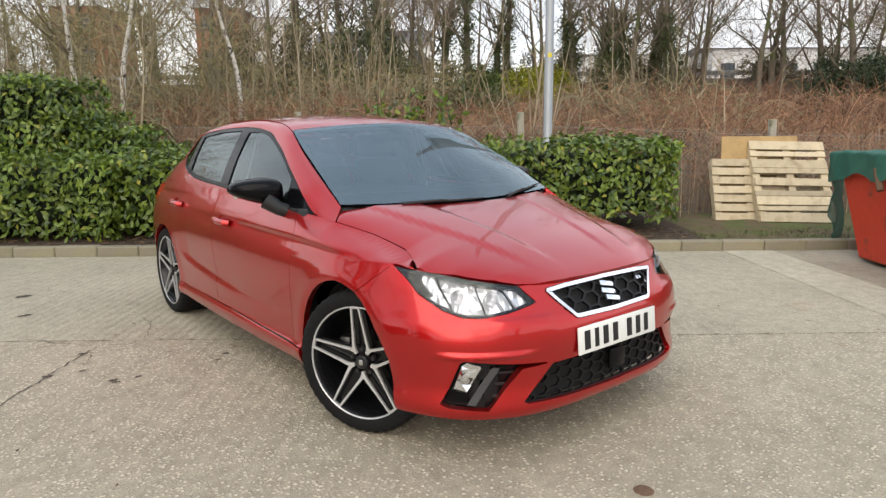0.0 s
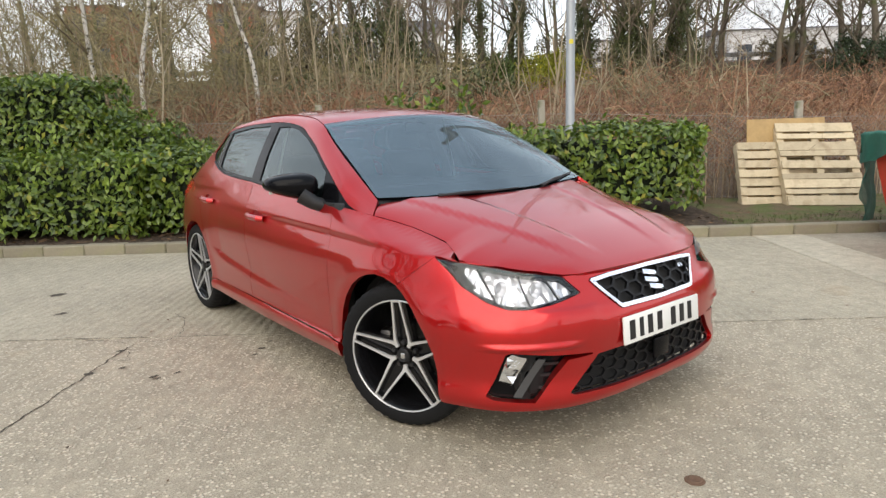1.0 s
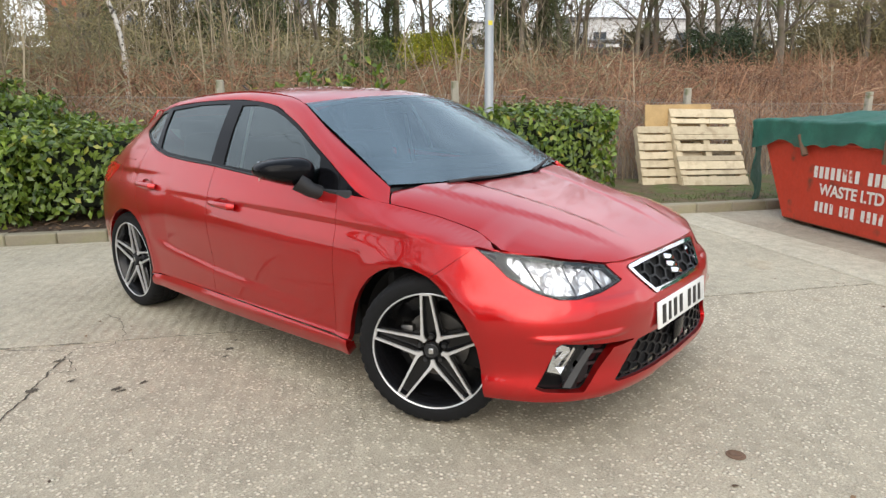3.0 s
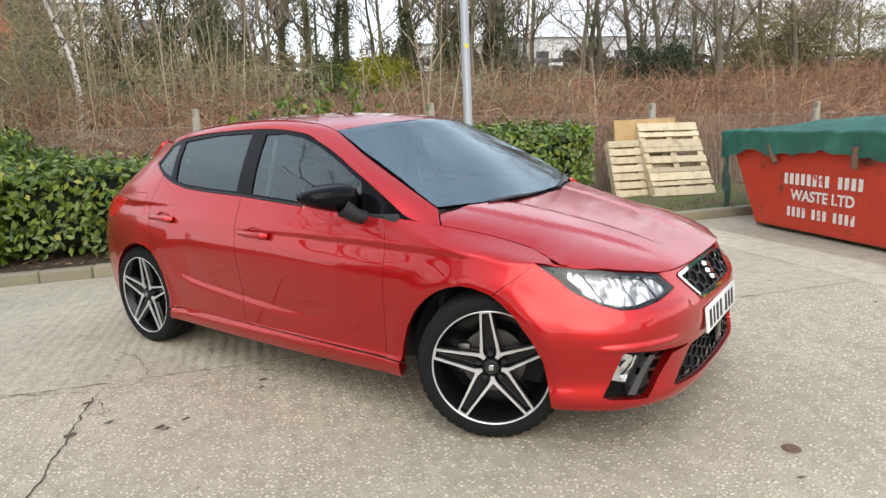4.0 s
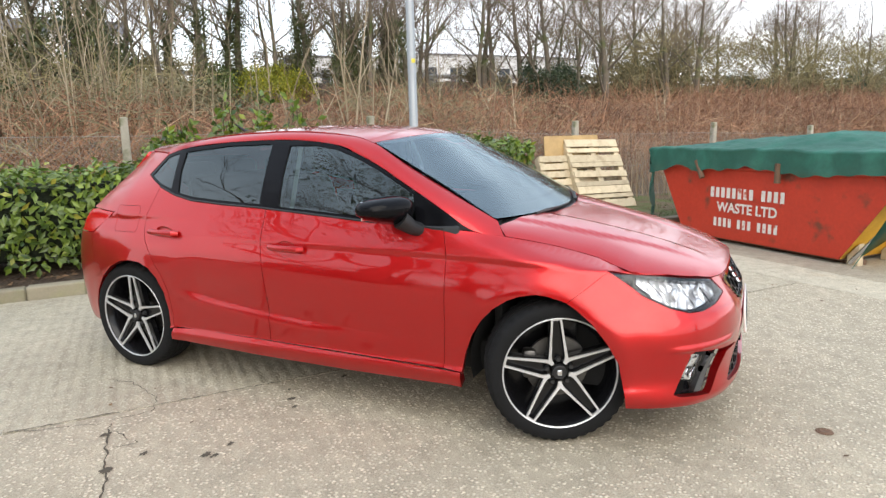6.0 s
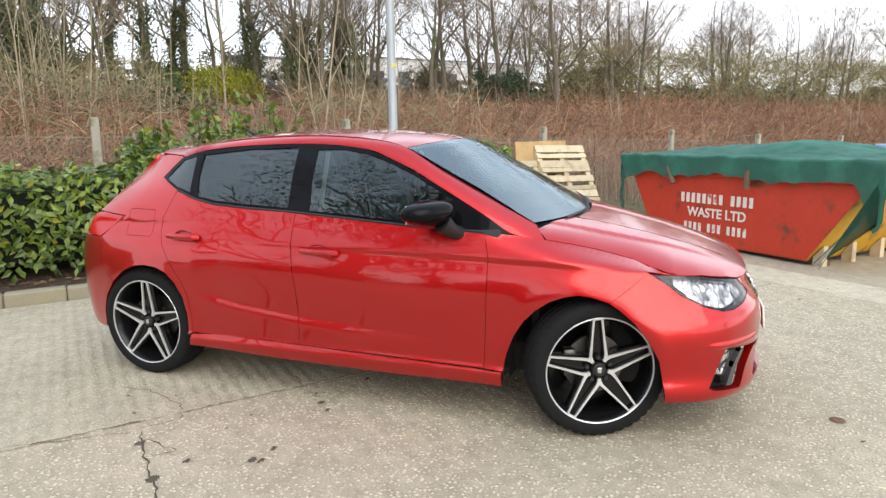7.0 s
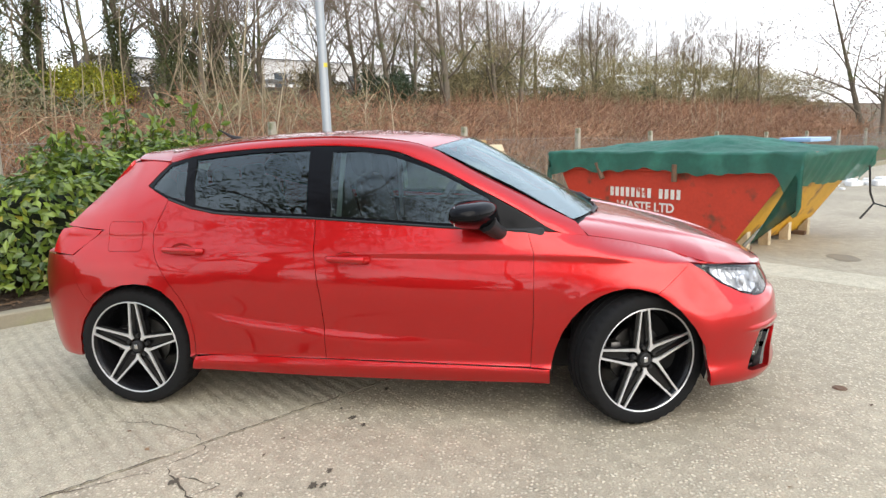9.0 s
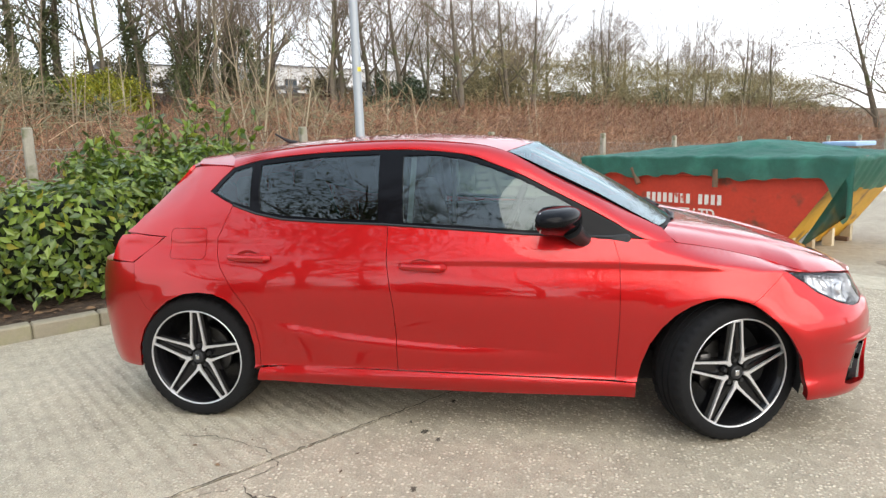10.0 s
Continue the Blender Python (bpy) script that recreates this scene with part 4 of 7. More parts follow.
# ---- far corner of the yard: sacks and rubble ----
rs = random.Random(9)
for k in range(4):
    s = rs.uniform(0.5, 0.8)
    b = box((s, s * 0.9, s * 0.75), (0, 0, s * 0.375), 0.14, 3, taper=(0.8, 0.85))
    o = part("bulk_sack", b, SACK, None)
    o.matrix_basis = Matrix.Translation(Vector((15.6 + k * 0.75 + rs.uniform(-0.2, 0.2), -3.6 - k * 0.6 + rs.uniform(-0.3, 0.3), 0.0))) @ Matrix.Rotation(rs.uniform(0, 3), 4, "Z")
    tagged(o, label="full white woven bulk sack standing on concrete", category="sack", group="sacks in the far corner")
rub = bmesh.new()
for _ in range(60):
    s = rs.uniform(0.06, 0.25)
    box((s * 1.6, s, s * 0.6), (14.2 + rs.gauss(0, 0.9), -3.9 + rs.gauss(0, 0.8), s * 0.25), s * 0.1, 1, bm=rub, turn=Matrix.Rotation(rs.uniform(0, 3), 4, "Z"))
tagged(part("rubble", rub, SACK, None, smooth=False), label="loose heap of pale broken rubble on concrete", category="rubble", kind="stuff")

# ---- the overgrown bank ----
def canes(name, count, where, height, mat, label, seed, lean=0.5, thick=0.006, arch=0.5):
    """Thin arching stems, three-sided, in two joints."""
    r = random.Random(seed)
    verts, faces = [], []
    for _ in range(count):
        u, n, k = where(r)
        if clear(u, n):
            continue
        base = un(u, n, land(u, n) - 0.03)
        h = height * k * r.uniform(0.45, 1.15)
        a = r.uniform(0, 6.283)
        d = Vector((math.cos(a), math.sin(a), 0)) * h * abs(r.gauss(0, lean))
        w = thick * (0.6 + 0.8 * r.random()) * (1 + n * 0.035)
        pts = [base, base + d * 0.35 + Vector((0, 0, h * 0.62)), base + d * (0.9 + arch * 0.3) + Vector((0, 0, h * (1 - arch * 0.25 * r.random())))]
        side = Vector((-math.sin(a + 0.6), math.cos(a + 0.6), 0))
        other = Vector((math.cos(a + 0.6), math.sin(a + 0.6), 0.2))
        i = len(verts)
        for p, q in zip(pts, (1.0, 0.75, 0.3)):
            verts += [p + side * w * q, p - side * w * 0.6 * q + other * w * 0.8 * q, p - side * w * 0.6 * q - other * w * 0.8 * q]
        for s in (0, 3):
            for k2 in range(3):
                faces.append((i + s + k2, i + s + (k2 + 1) % 3, i + s + 3 + (k2 + 1) % 3, i + s + 3 + k2))
    return tagged(mesh_object(name, verts, faces, mat, smooth=False, kind="stuff"), label=label, category="brambles")


def near_band(r):
    n = 9.35 + 9.5 * r.random() ** 1.3
    return r.uniform(-16, 26 + n * 0.5), n, 1.0


def tangle(name, count, where, mat, label, seed, reach=(0.25, 0.7), thick=0.005):
    """Short crossing twigs at all angles in a layer above the ground."""
    r = random.Random(seed)
    verts, faces = [], []
    for _ in range(count):
        u, n, top = where(r)
        if clear(u, n):
            top *= 0.5 if top < 1.2 else 0.25
        lump = 0.55 + 0.75 * (0.5 + 0.5 * noise.noise(Vector((u * 0.45, n * 0.45, 9))))
        p = un(u, n, land(u, n) + top * lump * (1 - r.random() ** 1.6))
        d = Vector((r.gauss(0, 1), r.gauss(0, 1), r.gauss(0.35, 0.75))).normalized()
        le = r.uniform(*reach) * (1 + n * 0.015)
        w = thick * (0.5 + r.random()) * (1 + n * 0.035)
        mid = p + d * le * 0.5 + Vector((0, 0, le * r.uniform(0.02, 0.16)))
        end = p + d * le
        s1 = d.orthogonal().normalized() * w
        s2 = d.cross(s1)
        i = len(verts)
        for q, k in ((p, 1.0), (mid, 0.8), (end, 0.3)):
            verts += [q + s1 * k, q + (s2 - s1) * 0.6 * k, q - (s2 + s1) * 0.6 * k]
        for s in (0, 3):
            for k in range(3):
                faces.append((i + s + k, i + s + (k + 1) % 3, i + s + 3 + (k + 1) % 3, i + s + 3 + k))
    return tagged(mesh_object(name, verts, faces, mat, smooth=False, kind="stuff"), label=label, category="brambles")


def tangle_near(r):
    n = 9.25 + 8 * r.random() ** 1.4
    return r.uniform(-15, 24 + n * 0.5), n, 1.0


def tangle_far(r):
    n = 14.5 + 11 * r.random()
    return r.uniform(-18, 50), n, 1.0


tangle("brambles", 19500, tangle_near, BRAMBLE, "tangled reddish brown bramble canes on the bank", 41, (0.25, 0.75), 0.0042)
tangle("brambles", 14500, tangle_far, BRAMBLE, "reddish brown scrub of bare stems up the bank", 42, (0.35, 0.95), 0.0062)
canes("bramble_canes", 4500, near_band, 1.25, BRAMBLE, "long arching reddish bramble canes", 48, lean=0.7, thick=0.005, arch=1.6)
canes("dry_stalks", 1500, near_band, 1.35, DRY_STALK, "pale dry stalks standing among the brambles", 43, lean=0.35, thick=0.0045, arch=0.5)
canes("dry_stalks", 450, lambda r: (r.uniform(-20, 2), 10 + 16 * r.random(), 1.0), 2.2, DRY_STALK, "pale dry stalks of a sapling thicket", 44, lean=0.2, thick=0.006, arch=0.3)
canes("dry_stalks", 700, lambda r: (r.uniform(2.2, 14), r.uniform(8.6, 9.6), 1.0), 0.9, DRY_STALK, "dry weeds along the foot of the fence", 45, lean=0.4, thick=0.004)


def branching(r, base, direction, length, radius, depth, out, twigs, spread=0.55, up=0.18, kids=(2, 4), min_r=0.006):
    """Grow a limb and its side limbs; thick ones go to out, thin ones to twigs."""
    pts, rad = [base], [radius]
    d = direction.normalized()
    p = base
    steps = 4 if depth > 1 else 2
    for k in range(steps):
        d = (d + Vector((r.gauss(0, 0.10), r.gauss(0, 0.10), r.gauss(up * 0.5, 0.06)))).normalized()
        p = p + d * (length / steps)
        pts.append(p)
        rad.append(radius * (1 - 0.62 * (k + 1) / steps))
    (out if radius > 0.035 else twigs).append((pts, rad))
    if depth <= 0:
        return
    for _ in range(r.randint(*kids) + (1 if depth > 1 else 0)):
        t = r.uniform(0.35, 1.0)
        i = min(int(t * steps), steps - 1)
        q = pts[i].lerp(pts[i + 1], t * steps - i)
        side = Vector((r.gauss(0, 1), r.gauss(0, 1), r.gauss(0.2, 0.4))).normalized()
        nd = (d * (1 - spread) + side * spread + Vector((0, 0, up))).normalized()
        branching(r, q, nd, length * r.uniform(0.45, 0.72), max(rad[i] * 0.55, min_r), depth - 1, out, twigs, spread, up, kids, min_r)


def limbs_mesh(name, limbs, mat, parent, sides, label=""):
    verts, faces = [], []
    for pts, rad in limbs:
        i0 = len(verts)
        u = None
        for k, p in enumerate(pts):
            d = (pts[min(k + 1, len(pts) - 1)] - pts[max(k - 1, 0)]).normalized()
            u = d.orthogonal().normalized() if u is None else (u - d * u.dot(d)).normalized()
            w = d.cross(u)
            for s in range(sides):
                a = 2 * math.pi * s / sides
                verts.append(p + (u * math.cos(a) + w * math.sin(a)) * rad[k])
        for k in range(len(pts) - 1):
            for s in range(sides):
                faces.append((i0 + k * sides + s, i0 + k * sides + (s + 1) % sides, i0 + (k + 1) * sides + (s + 1) % sides, i0 + (k + 1) * sides + s))
    return mesh_object(name, verts, faces, mat, parent, smooth=sides > 3, label=label)


def leaf_cloud(name, parent, spots, size, per, mat, seed, label=""):
    """Small leaves round each of the spots (centre, radius)."""
    r = random.Random(seed)
    verts, faces = [], []
    for c, rad in spots:
        for _ in range(int(per)):
            v = Vector((r.gauss(0, 1), r.gauss(0, 1), r.gauss(0, 0.8)))
            p = c + v * rad * 0.5
            n = Vector((r.gauss(0, 1), r.gauss(0, 1), r.gauss(0.4, 1))).normalized()
            t = n.orthogonal().normalized() * size * r.uniform(0.6, 1.4)
            b = n.cross(t) * r.uniform(0.5, 0.9)
            i = len(verts)
            verts += [p - t, p - b * 0.6, p + t, p + b * 0.6]
            faces.append((i, i + 1, i + 2, i + 3))
    return mesh_object(name, verts, faces, mat, parent, smooth=False, label=label, kind="stuff")


def tree(seed, height, radius, label, mat=BARK, depth=4, kids=(3, 4), spread=0.5, ivy=0, twig_min=0.006, fork=0.35, up=0.13):
    r = random.Random(seed)
    ob = thing("tree", label, "tree")
    out, twigs = [], []
    top = Vector((r.gauss(0, 0.04) * height, r.gauss(0, 0.04) * height, height * 0.72))
    pts = [Vector((0, 0, -0.3)), Vector((r.gauss(0, 0.05), r.gauss(0, 0.05), height * 0.2)), top * 0.55, top]
    rad = [radius * 1.15, radius, radius * 0.62, radius * 0.2]
    fine = [Vector(p) for p in smooth_curve(pts, 4)]
    rads = list(np.interp(np.linspace(0, 3, len(fine)), range(4), rad))
    out.append((fine, rads))
    for k in range(9):
        t = fork + (1 - fork) * (k + r.random()) / 9
        i = min(int(t * (len(fine) - 1)), len(fine) - 2)
        a = r.uniform(0, 6.283)
        d = Vector((math.cos(a), math.sin(a), r.uniform(0.5, 1.3)))
        branching(r, fine[i], d, height * r.uniform(0.24, 0.36), rads[i] * 0.40, depth - 1, out, twigs, spread, up, kids, twig_min)
    branching(r, fine[-1], Vector((0, 0, 1)), height * 0.3, rads[-1], depth - 1, out, twigs, spread, up, kids, twig_min)
    limbs_mesh("trunk", out, mat, ob, 6, "trunk with its limbs")
    limbs_mesh("crown", twigs, TWIGS, ob, 3, "bare winter twigs")
    if ivy:
        spots = [(f + Vector((r.gauss(0, 0.1), r.gauss(0, 0.1), 0)), 0.34 + 0.25 * r.random()) for f in fine[: int(len(fine) * ivy)] for _ in range(3)]
        leaf_cloud("ivy", ob, spots, 0.062, 130, IVY, seed + 1, "dark ivy round the trunk")
    return ob


def place(u, n, turn, scale=1.0, dz=0.0):
    return Matrix.Translation(un(u, n, land(u, n) + dz)) @ Matrix.Rotation(turn, 4, "Z") @ Matrix.Scale(scale, 4)


def put(ob, m):
    ob.matrix_basis = m
    return ob


def copy_scaled(ob, m):
    """A copy of a tree; its size is in m."""
    o = copy_thing(ob, m)
    o.matrix_basis = m
    return o


kinds = [tree(101, 11.0, 0.125, "bare tree with a dark trunk and fine twigs", kids=(3, 5)),
         tree(102, 10.0, 0.12, "slim bare tree on top of the bank", kids=(3, 5), fork=0.3, spread=0.5),
         tree(103, 12.0, 0.17, "large bare tree with spreading limbs", kids=(3, 5), fork=0.22, spread=0.62, up=0.10),
         tree(104, 11.5, 0.17, "bare tree with an ivy-clad trunk", kids=(2, 3), ivy=0.75),
         tree(105, 8.0, 0.09, "thin leaning bare tree", kids=(2, 3), fork=0.2, spread=0.4, depth=3)]
rt = random.Random(77)
first = [True] * len(kinds)
SPOTS = []
for k in range(38):
    SPOTS.append((-24 + 1.0 * k + rt.uniform(-0.6, 0.6), 33 + rt.uniform(0, 7), rt.choice((0, 1, 3, 3, 4)), rt.uniform(0.8, 1.15)))
for k in range(33):
    SPOTS.append((16 + 1.8 * k + rt.uniform(-1.2, 1.2), 31 + rt.uniform(0, 9), rt.choice((0, 1, 2, 2)), rt.uniform(0.75, 1.0)))
for k in range(12):
    SPOTS.append((-22 + 1.9 * k + rt.uniform(-0.9, 0.9), 20 + rt.uniform(0, 10), rt.choice((4, 1, 4)), rt.uniform(0.75, 1.05)))
SPOTS += [(9.8, 33, 0, 1.05), (11.6, 32.5, 3, 1.0), (15.5, 31.5, 0, 1.0), (19.5, 31, 2, 1.0), (17.7, 23.9, 2, 0.85), (1.5, 33, 3, 1.1), (-2.5, 33, 3, 1.1), (9.0, 34, 3, 1.0), (3.5, 38.6, 3, 0.95), (5.6, 39.2, 0, 0.9), (7.4, 38.4, 3, 0.9), (10.5, 37.5, 0, 0.95), (12.8, 38.2, 3, 1.0), (14.6, 37.6, 1, 1.0)]
SPOTS += [(0.44, 38, 3, 1.1), (4.02, 38.2, 3, 1.1), (5.97, 38, 0, 1.05), (7.63, 37.6, 3, 1.15), (10.61, 38, 3, 1.05), (18.78, 36, 2, 1.0), (21.2, 36.5, 2, 1.0), (30.37, 36, 2, 1.05), (-5.35, 36, 4, 1.1), (-3.61, 37, 3, 1.0), (-1.67, 38, 1, 1.1), (15.19, 37.5, 0, 1.0), (13.34, 38.5, 1, 1.0), (25.46, 38, 0, 0.9), (28.15, 37, 1, 0.95)]
for u, n, k, s in SPOTS:
    if clear(u, n):
        continue
    m = place(u, n, rt.uniform(0, 6.28), s)
    if first[k]:
        put(kinds[k], m)
        first[k] = False
    else:
        copy_scaled(kinds[k], m)
# a tall alder by the far end of the yard
alder = tree(140, 12.0, 0.16, "tall leaning alder hung with fine drooping twigs", depth=4, kids=(4, 5), spread=0.66, up=-0.03, fork=0.15)
ra = random.Random(141)
leaf_cloud("foliage", alder, [(Vector((ra.gauss(0, 2.0), ra.gauss(0, 2.0), ra.uniform(2.5, 11.0))), 1.1) for _ in range(150)], 0.05, 60, TWIGS, 142, "small dark catkins and cones")
put(alder, Matrix.Translation((37.2, -14.3, 0.0)) @ Matrix.Rotation(radians(-16), 4, "X") @ Matrix.Rotation(1.0, 4, "Z"))
put(tree(141, 8.5, 0.15, "bare alder at the far end of the yard", depth=4, kids=(3, 4), spread=0.6, up=0.05, fork=0.25), Matrix.Translation(Vector((36.0, -14.5, 0.0))))

# silver birches
for seed, az, d, lean in ((201, 79.6, 15.5, -0.10), (202, 76.8, 15.0, 0.06), (203, 68.2, 17.0, 0.0)):
    p = Vector((d * math.cos(radians(az)), d * math.sin(radians(az)), 0))
    u, n = p.dot(U), p.dot(NV)
    b = tree(seed, 8.5, 0.055, "slender silver birch with peeling white bark", BIRCH, depth=3, kids=(2, 3), fork=0.4, spread=0.35)
    b.matrix_basis = place(u, n, seed, 1.0) @ Matrix.Rotation(lean, 4, "Y")


# thicket of pale saplings
def saplings(name, count, where, seed, hmax):
    r = random.Random(seed)
    limbs = []
    for _ in range(count):
        u, n = where(r)
        if clear(u, n) and r.random() < 0.85:
            continue
        base = un(u, n, land(u, n) - 0.05)
        h = hmax * r.uniform(0.5, 1.05)
        lean = Vector((r.gauss(0, 0.10), r.gauss(0, 0.10), 1)).normalized()
        pts, p = [base], base
        for k in range(4):
            lean = (lean + Vector((r.gauss(0, 0.05), r.gauss(0, 0.05), 0.05))).normalized()
            p = p + lean * h / 4
            pts.append(p)
        w = r.uniform(0.010, 0.024)
        limbs.append((pts, [w, w * 0.85, w * 0.65, w * 0.4, w * 0.15]))
        for _ in range(r.randint(4, 9)):
            i = r.randint(1, 3)
            q = pts[i].lerp(pts[i + 1], r.random())
            a = r.uniform(0, 6.28)
            e = q + Vector((math.cos(a), math.sin(a), r.uniform(0.9, 2.2))) * h * r.uniform(0.05, 0.15)
            limbs.append(([q, q.lerp(e, 0.5) + Vector((0, 0, 0.02)), e], [w * 0.4, w * 0.3, w * 0.12]))
    ob = limbs_mesh(name, limbs, SAPLING, None, 3)
    return tagged(ob, label="thicket of thin pale saplings on the bank", category="saplings", kind="stuff")


saplings("saplings", 130, lambda r: (r.uniform(-16, 3.0), r.uniform(10.5, 22)), 301, 4.6)
saplings("saplings", 110, lambda r: (r.uniform(-20, 8.0), r.uniform(18, 30)), 302, 6.0)
saplings("saplings", 60, lambda r: (r.uniform(3, 30), r.uniform(11, 26)), 303, 2.2)
# one pale many-stemmed shrub behind the lamp post
rs = random.Random(304)
fan = []
for k in range(8):
    lean = Vector((U.x * (k - 3.5) * 0.13 + rs.gauss(0, 0.05), U.y * (k - 3.5) * 0.13 + rs.gauss(0, 0.05), 1)).normalized()
    h = rs.uniform(1.7, 2.35)
    p0 = Vector((rs.gauss(0, 0.05), rs.gauss(0, 0.05), -0.05))
    p1, p2 = p0 + lean * h * 0.5, p0 + lean * h + Vector((0, 0, 0.12))
    fan.append(([p0, p1, p2], [0.017, 0.012, 0.004]))
    for _ in range(4):
        q = p0.lerp(p2, rs.uniform(0.35, 0.85))
        fan.append(([q, q + (lean + Vector((rs.gauss(0, 0.5), rs.gauss(0, 0.5), 0.1))) * rs.uniform(0.25, 0.5)], [0.006, 0.002]))
shrub = thing("shrub", "pale bare shrub of many stems fanning out behind the fence", "shrub", Matrix.Translation(un(1.52, 10.3, land(1.52, 10.3))))
tagged(limbs_mesh("branchwork", fan, SAPLING, shrub, 5), kind="stuff")


def bush(name, label, at, size, mat, seed, leaf=0.06, per=120, lumps=40, twigs=True):
    r = random.Random(seed)
    ob = thing(name, label, "bush", Matrix.Translation(at))
    spots = []
    for _ in range(lumps):
        v = Vector((r.gauss(0, 0.5), r.gauss(0, 0.5), abs(r.gauss(0.45, 0.3))))
        if v.length > 1.15:
            v = v.normalized() * 1.1
        spots.append((Vector((v.x * size[0], v.y * size[1], v.z * size[2])), 0.28 * min(size)))
    if twigs:
        limbs = [([Vector((0, 0, -0.1)), s[0] * 0.5 + Vector((0, 0, 0.1)), s[0]], [0.04, 0.02, 0.006]) for s in spots]
        tagged(limbs_mesh("branchwork", limbs, TWIG_DARK, ob, 4), kind="stuff")
    leaf_cloud("foliage", ob, spots, leaf, per, mat, seed + 5)
    return ob


def polar(az, d, dz=0.0):
    p = Vector((d * math.cos(radians(az)), d * math.sin(radians(az)), 0))
    return un(p.dot(U), p.dot(NV), land(p.dot(U), p.dot(NV)) + dz)


bush("gorse", "rounded yellow-green flowering shrub on the bank", Vector((27.9, 25.6, 3.1)), (1.9, 1.9, 1.75), GORSE, 401, 0.075, 300, 70)
bush("bush", "dark green shrub beside a yellow-green one", Vector((26.2, 27.9, 3.1)), (1.9, 1.9, 1.9), FRESH_GREEN, 402, 0.075, 200, 40)
bush("holly", "dark evergreen bush at the top of the bank", un(20.4, 32, land(20.4, 32)), (2.3, 2.0, 2.4), EVERGREEN, 403, 0.08, 200, 60)
bush("holly", "dark evergreen bush under the trees", un(15, 25.5, land(15, 25.5)), (1.2, 1.2, 1.0), EVERGREEN, 404, 0.08, 180, 50)
bush("ivy_bush", "olive green ivy-covered scrub", un(33, 36, land(33, 36)), (2.4, 2.4, 4.0), OLIVE, 405, 0.08, 200, 60)
bush("holly", "tall dark evergreen thicket among the bare trees", un(-3.4, 31, land(-3.4, 31)), (2.2, 2.0, 4.2), IVY, 406, 0.085, 110, 60)
bush("holly", "olive-brown thicket behind the saplings", un(-7.0, 32, land(-7, 32)), (2.4, 2.0, 4.2), OLIVE, 407, 0.085, 120, 60)
rv = random.Random(66)
for k in range(22):
    u, n = 26 + k * 3.1 + rv.uniform(-1.2, 1.2), 35.5 + rv.uniform(-1.5, 3)
    bush("scrub", "olive-brown leafless scrub on the far bank", un(u, n, land(u, n) - 0.1), (3.3, 2.4, rv.uniform(1.5, 2.9)), EVERGREEN if k in (4, 9) else OLIVE, 420 + k, 0.10, 105, 46)
for k in range(9):
    u, n = -14 + k * 4.2 + rv.uniform(-1, 1), 40.5 + rv.uniform(-0.8, 1.0)
    bush("scrub", "olive-brown leafless scrub along the top of the bank", un(u, n, land(u, n) - 0.1), (2.8, 1.6, rv.uniform(1.3, 2.3)), OLIVE, 470 + k, 0.085, 90, 40)
for k in range(10):
    bush("scrub", "low ivy and scrub among the saplings", polar(50 + k * 3.6 + rv.uniform(-1, 1), 24 + rv.uniform(-4, 8)), (1.5, 1.5, rv.uniform(0.9, 1.8)), OLIVE if k % 2 else IVY, 450 + k, 0.07, 80, 30)
tangle("scrub_twigs", 15000, lambda r: (r.uniform(25, 95), r.uniform(30, 42), 4.4), OLIVE_TWIGS, "olive-brown leafless twigs of the far scrub", 46, (0.5, 1.4), 0.0075)
tangle("scrub_twigs", 8000, lambda r: (r.uniform(-19, -5.0), r.uniform(11.5, 20), 3.0 + 0.8 * r.random()), OLIVE_TWIGS, "dense olive-brown thicket of bare twigs", 49, (0.4, 1.1), 0.0045)
tangle("ivy_trails", 5000, lambda r: (r.uniform(-12, 6), r.uniform(10, 20), 1.5), OLIVE, "olive trails of ivy and weeds in the thicket", 50, (0.2, 0.6), 0.006)
tangle("scrub_twigs", 4000, lambda r: (r.uniform(-26, 2), r.uniform(22, 36), 2.0), OLIVE_TWIGS, "grey-brown leafless twigs below the trees", 47, (0.5, 1.2), 0.006)

tangle("scrub_twigs", 5000, lambda r: (r.uniform(8, 42), r.uniform(37, 42.5), 4.2), TWIGS, "fine bare twigs along the top of the bank", 51, (0.5, 1.2), 0.0045)

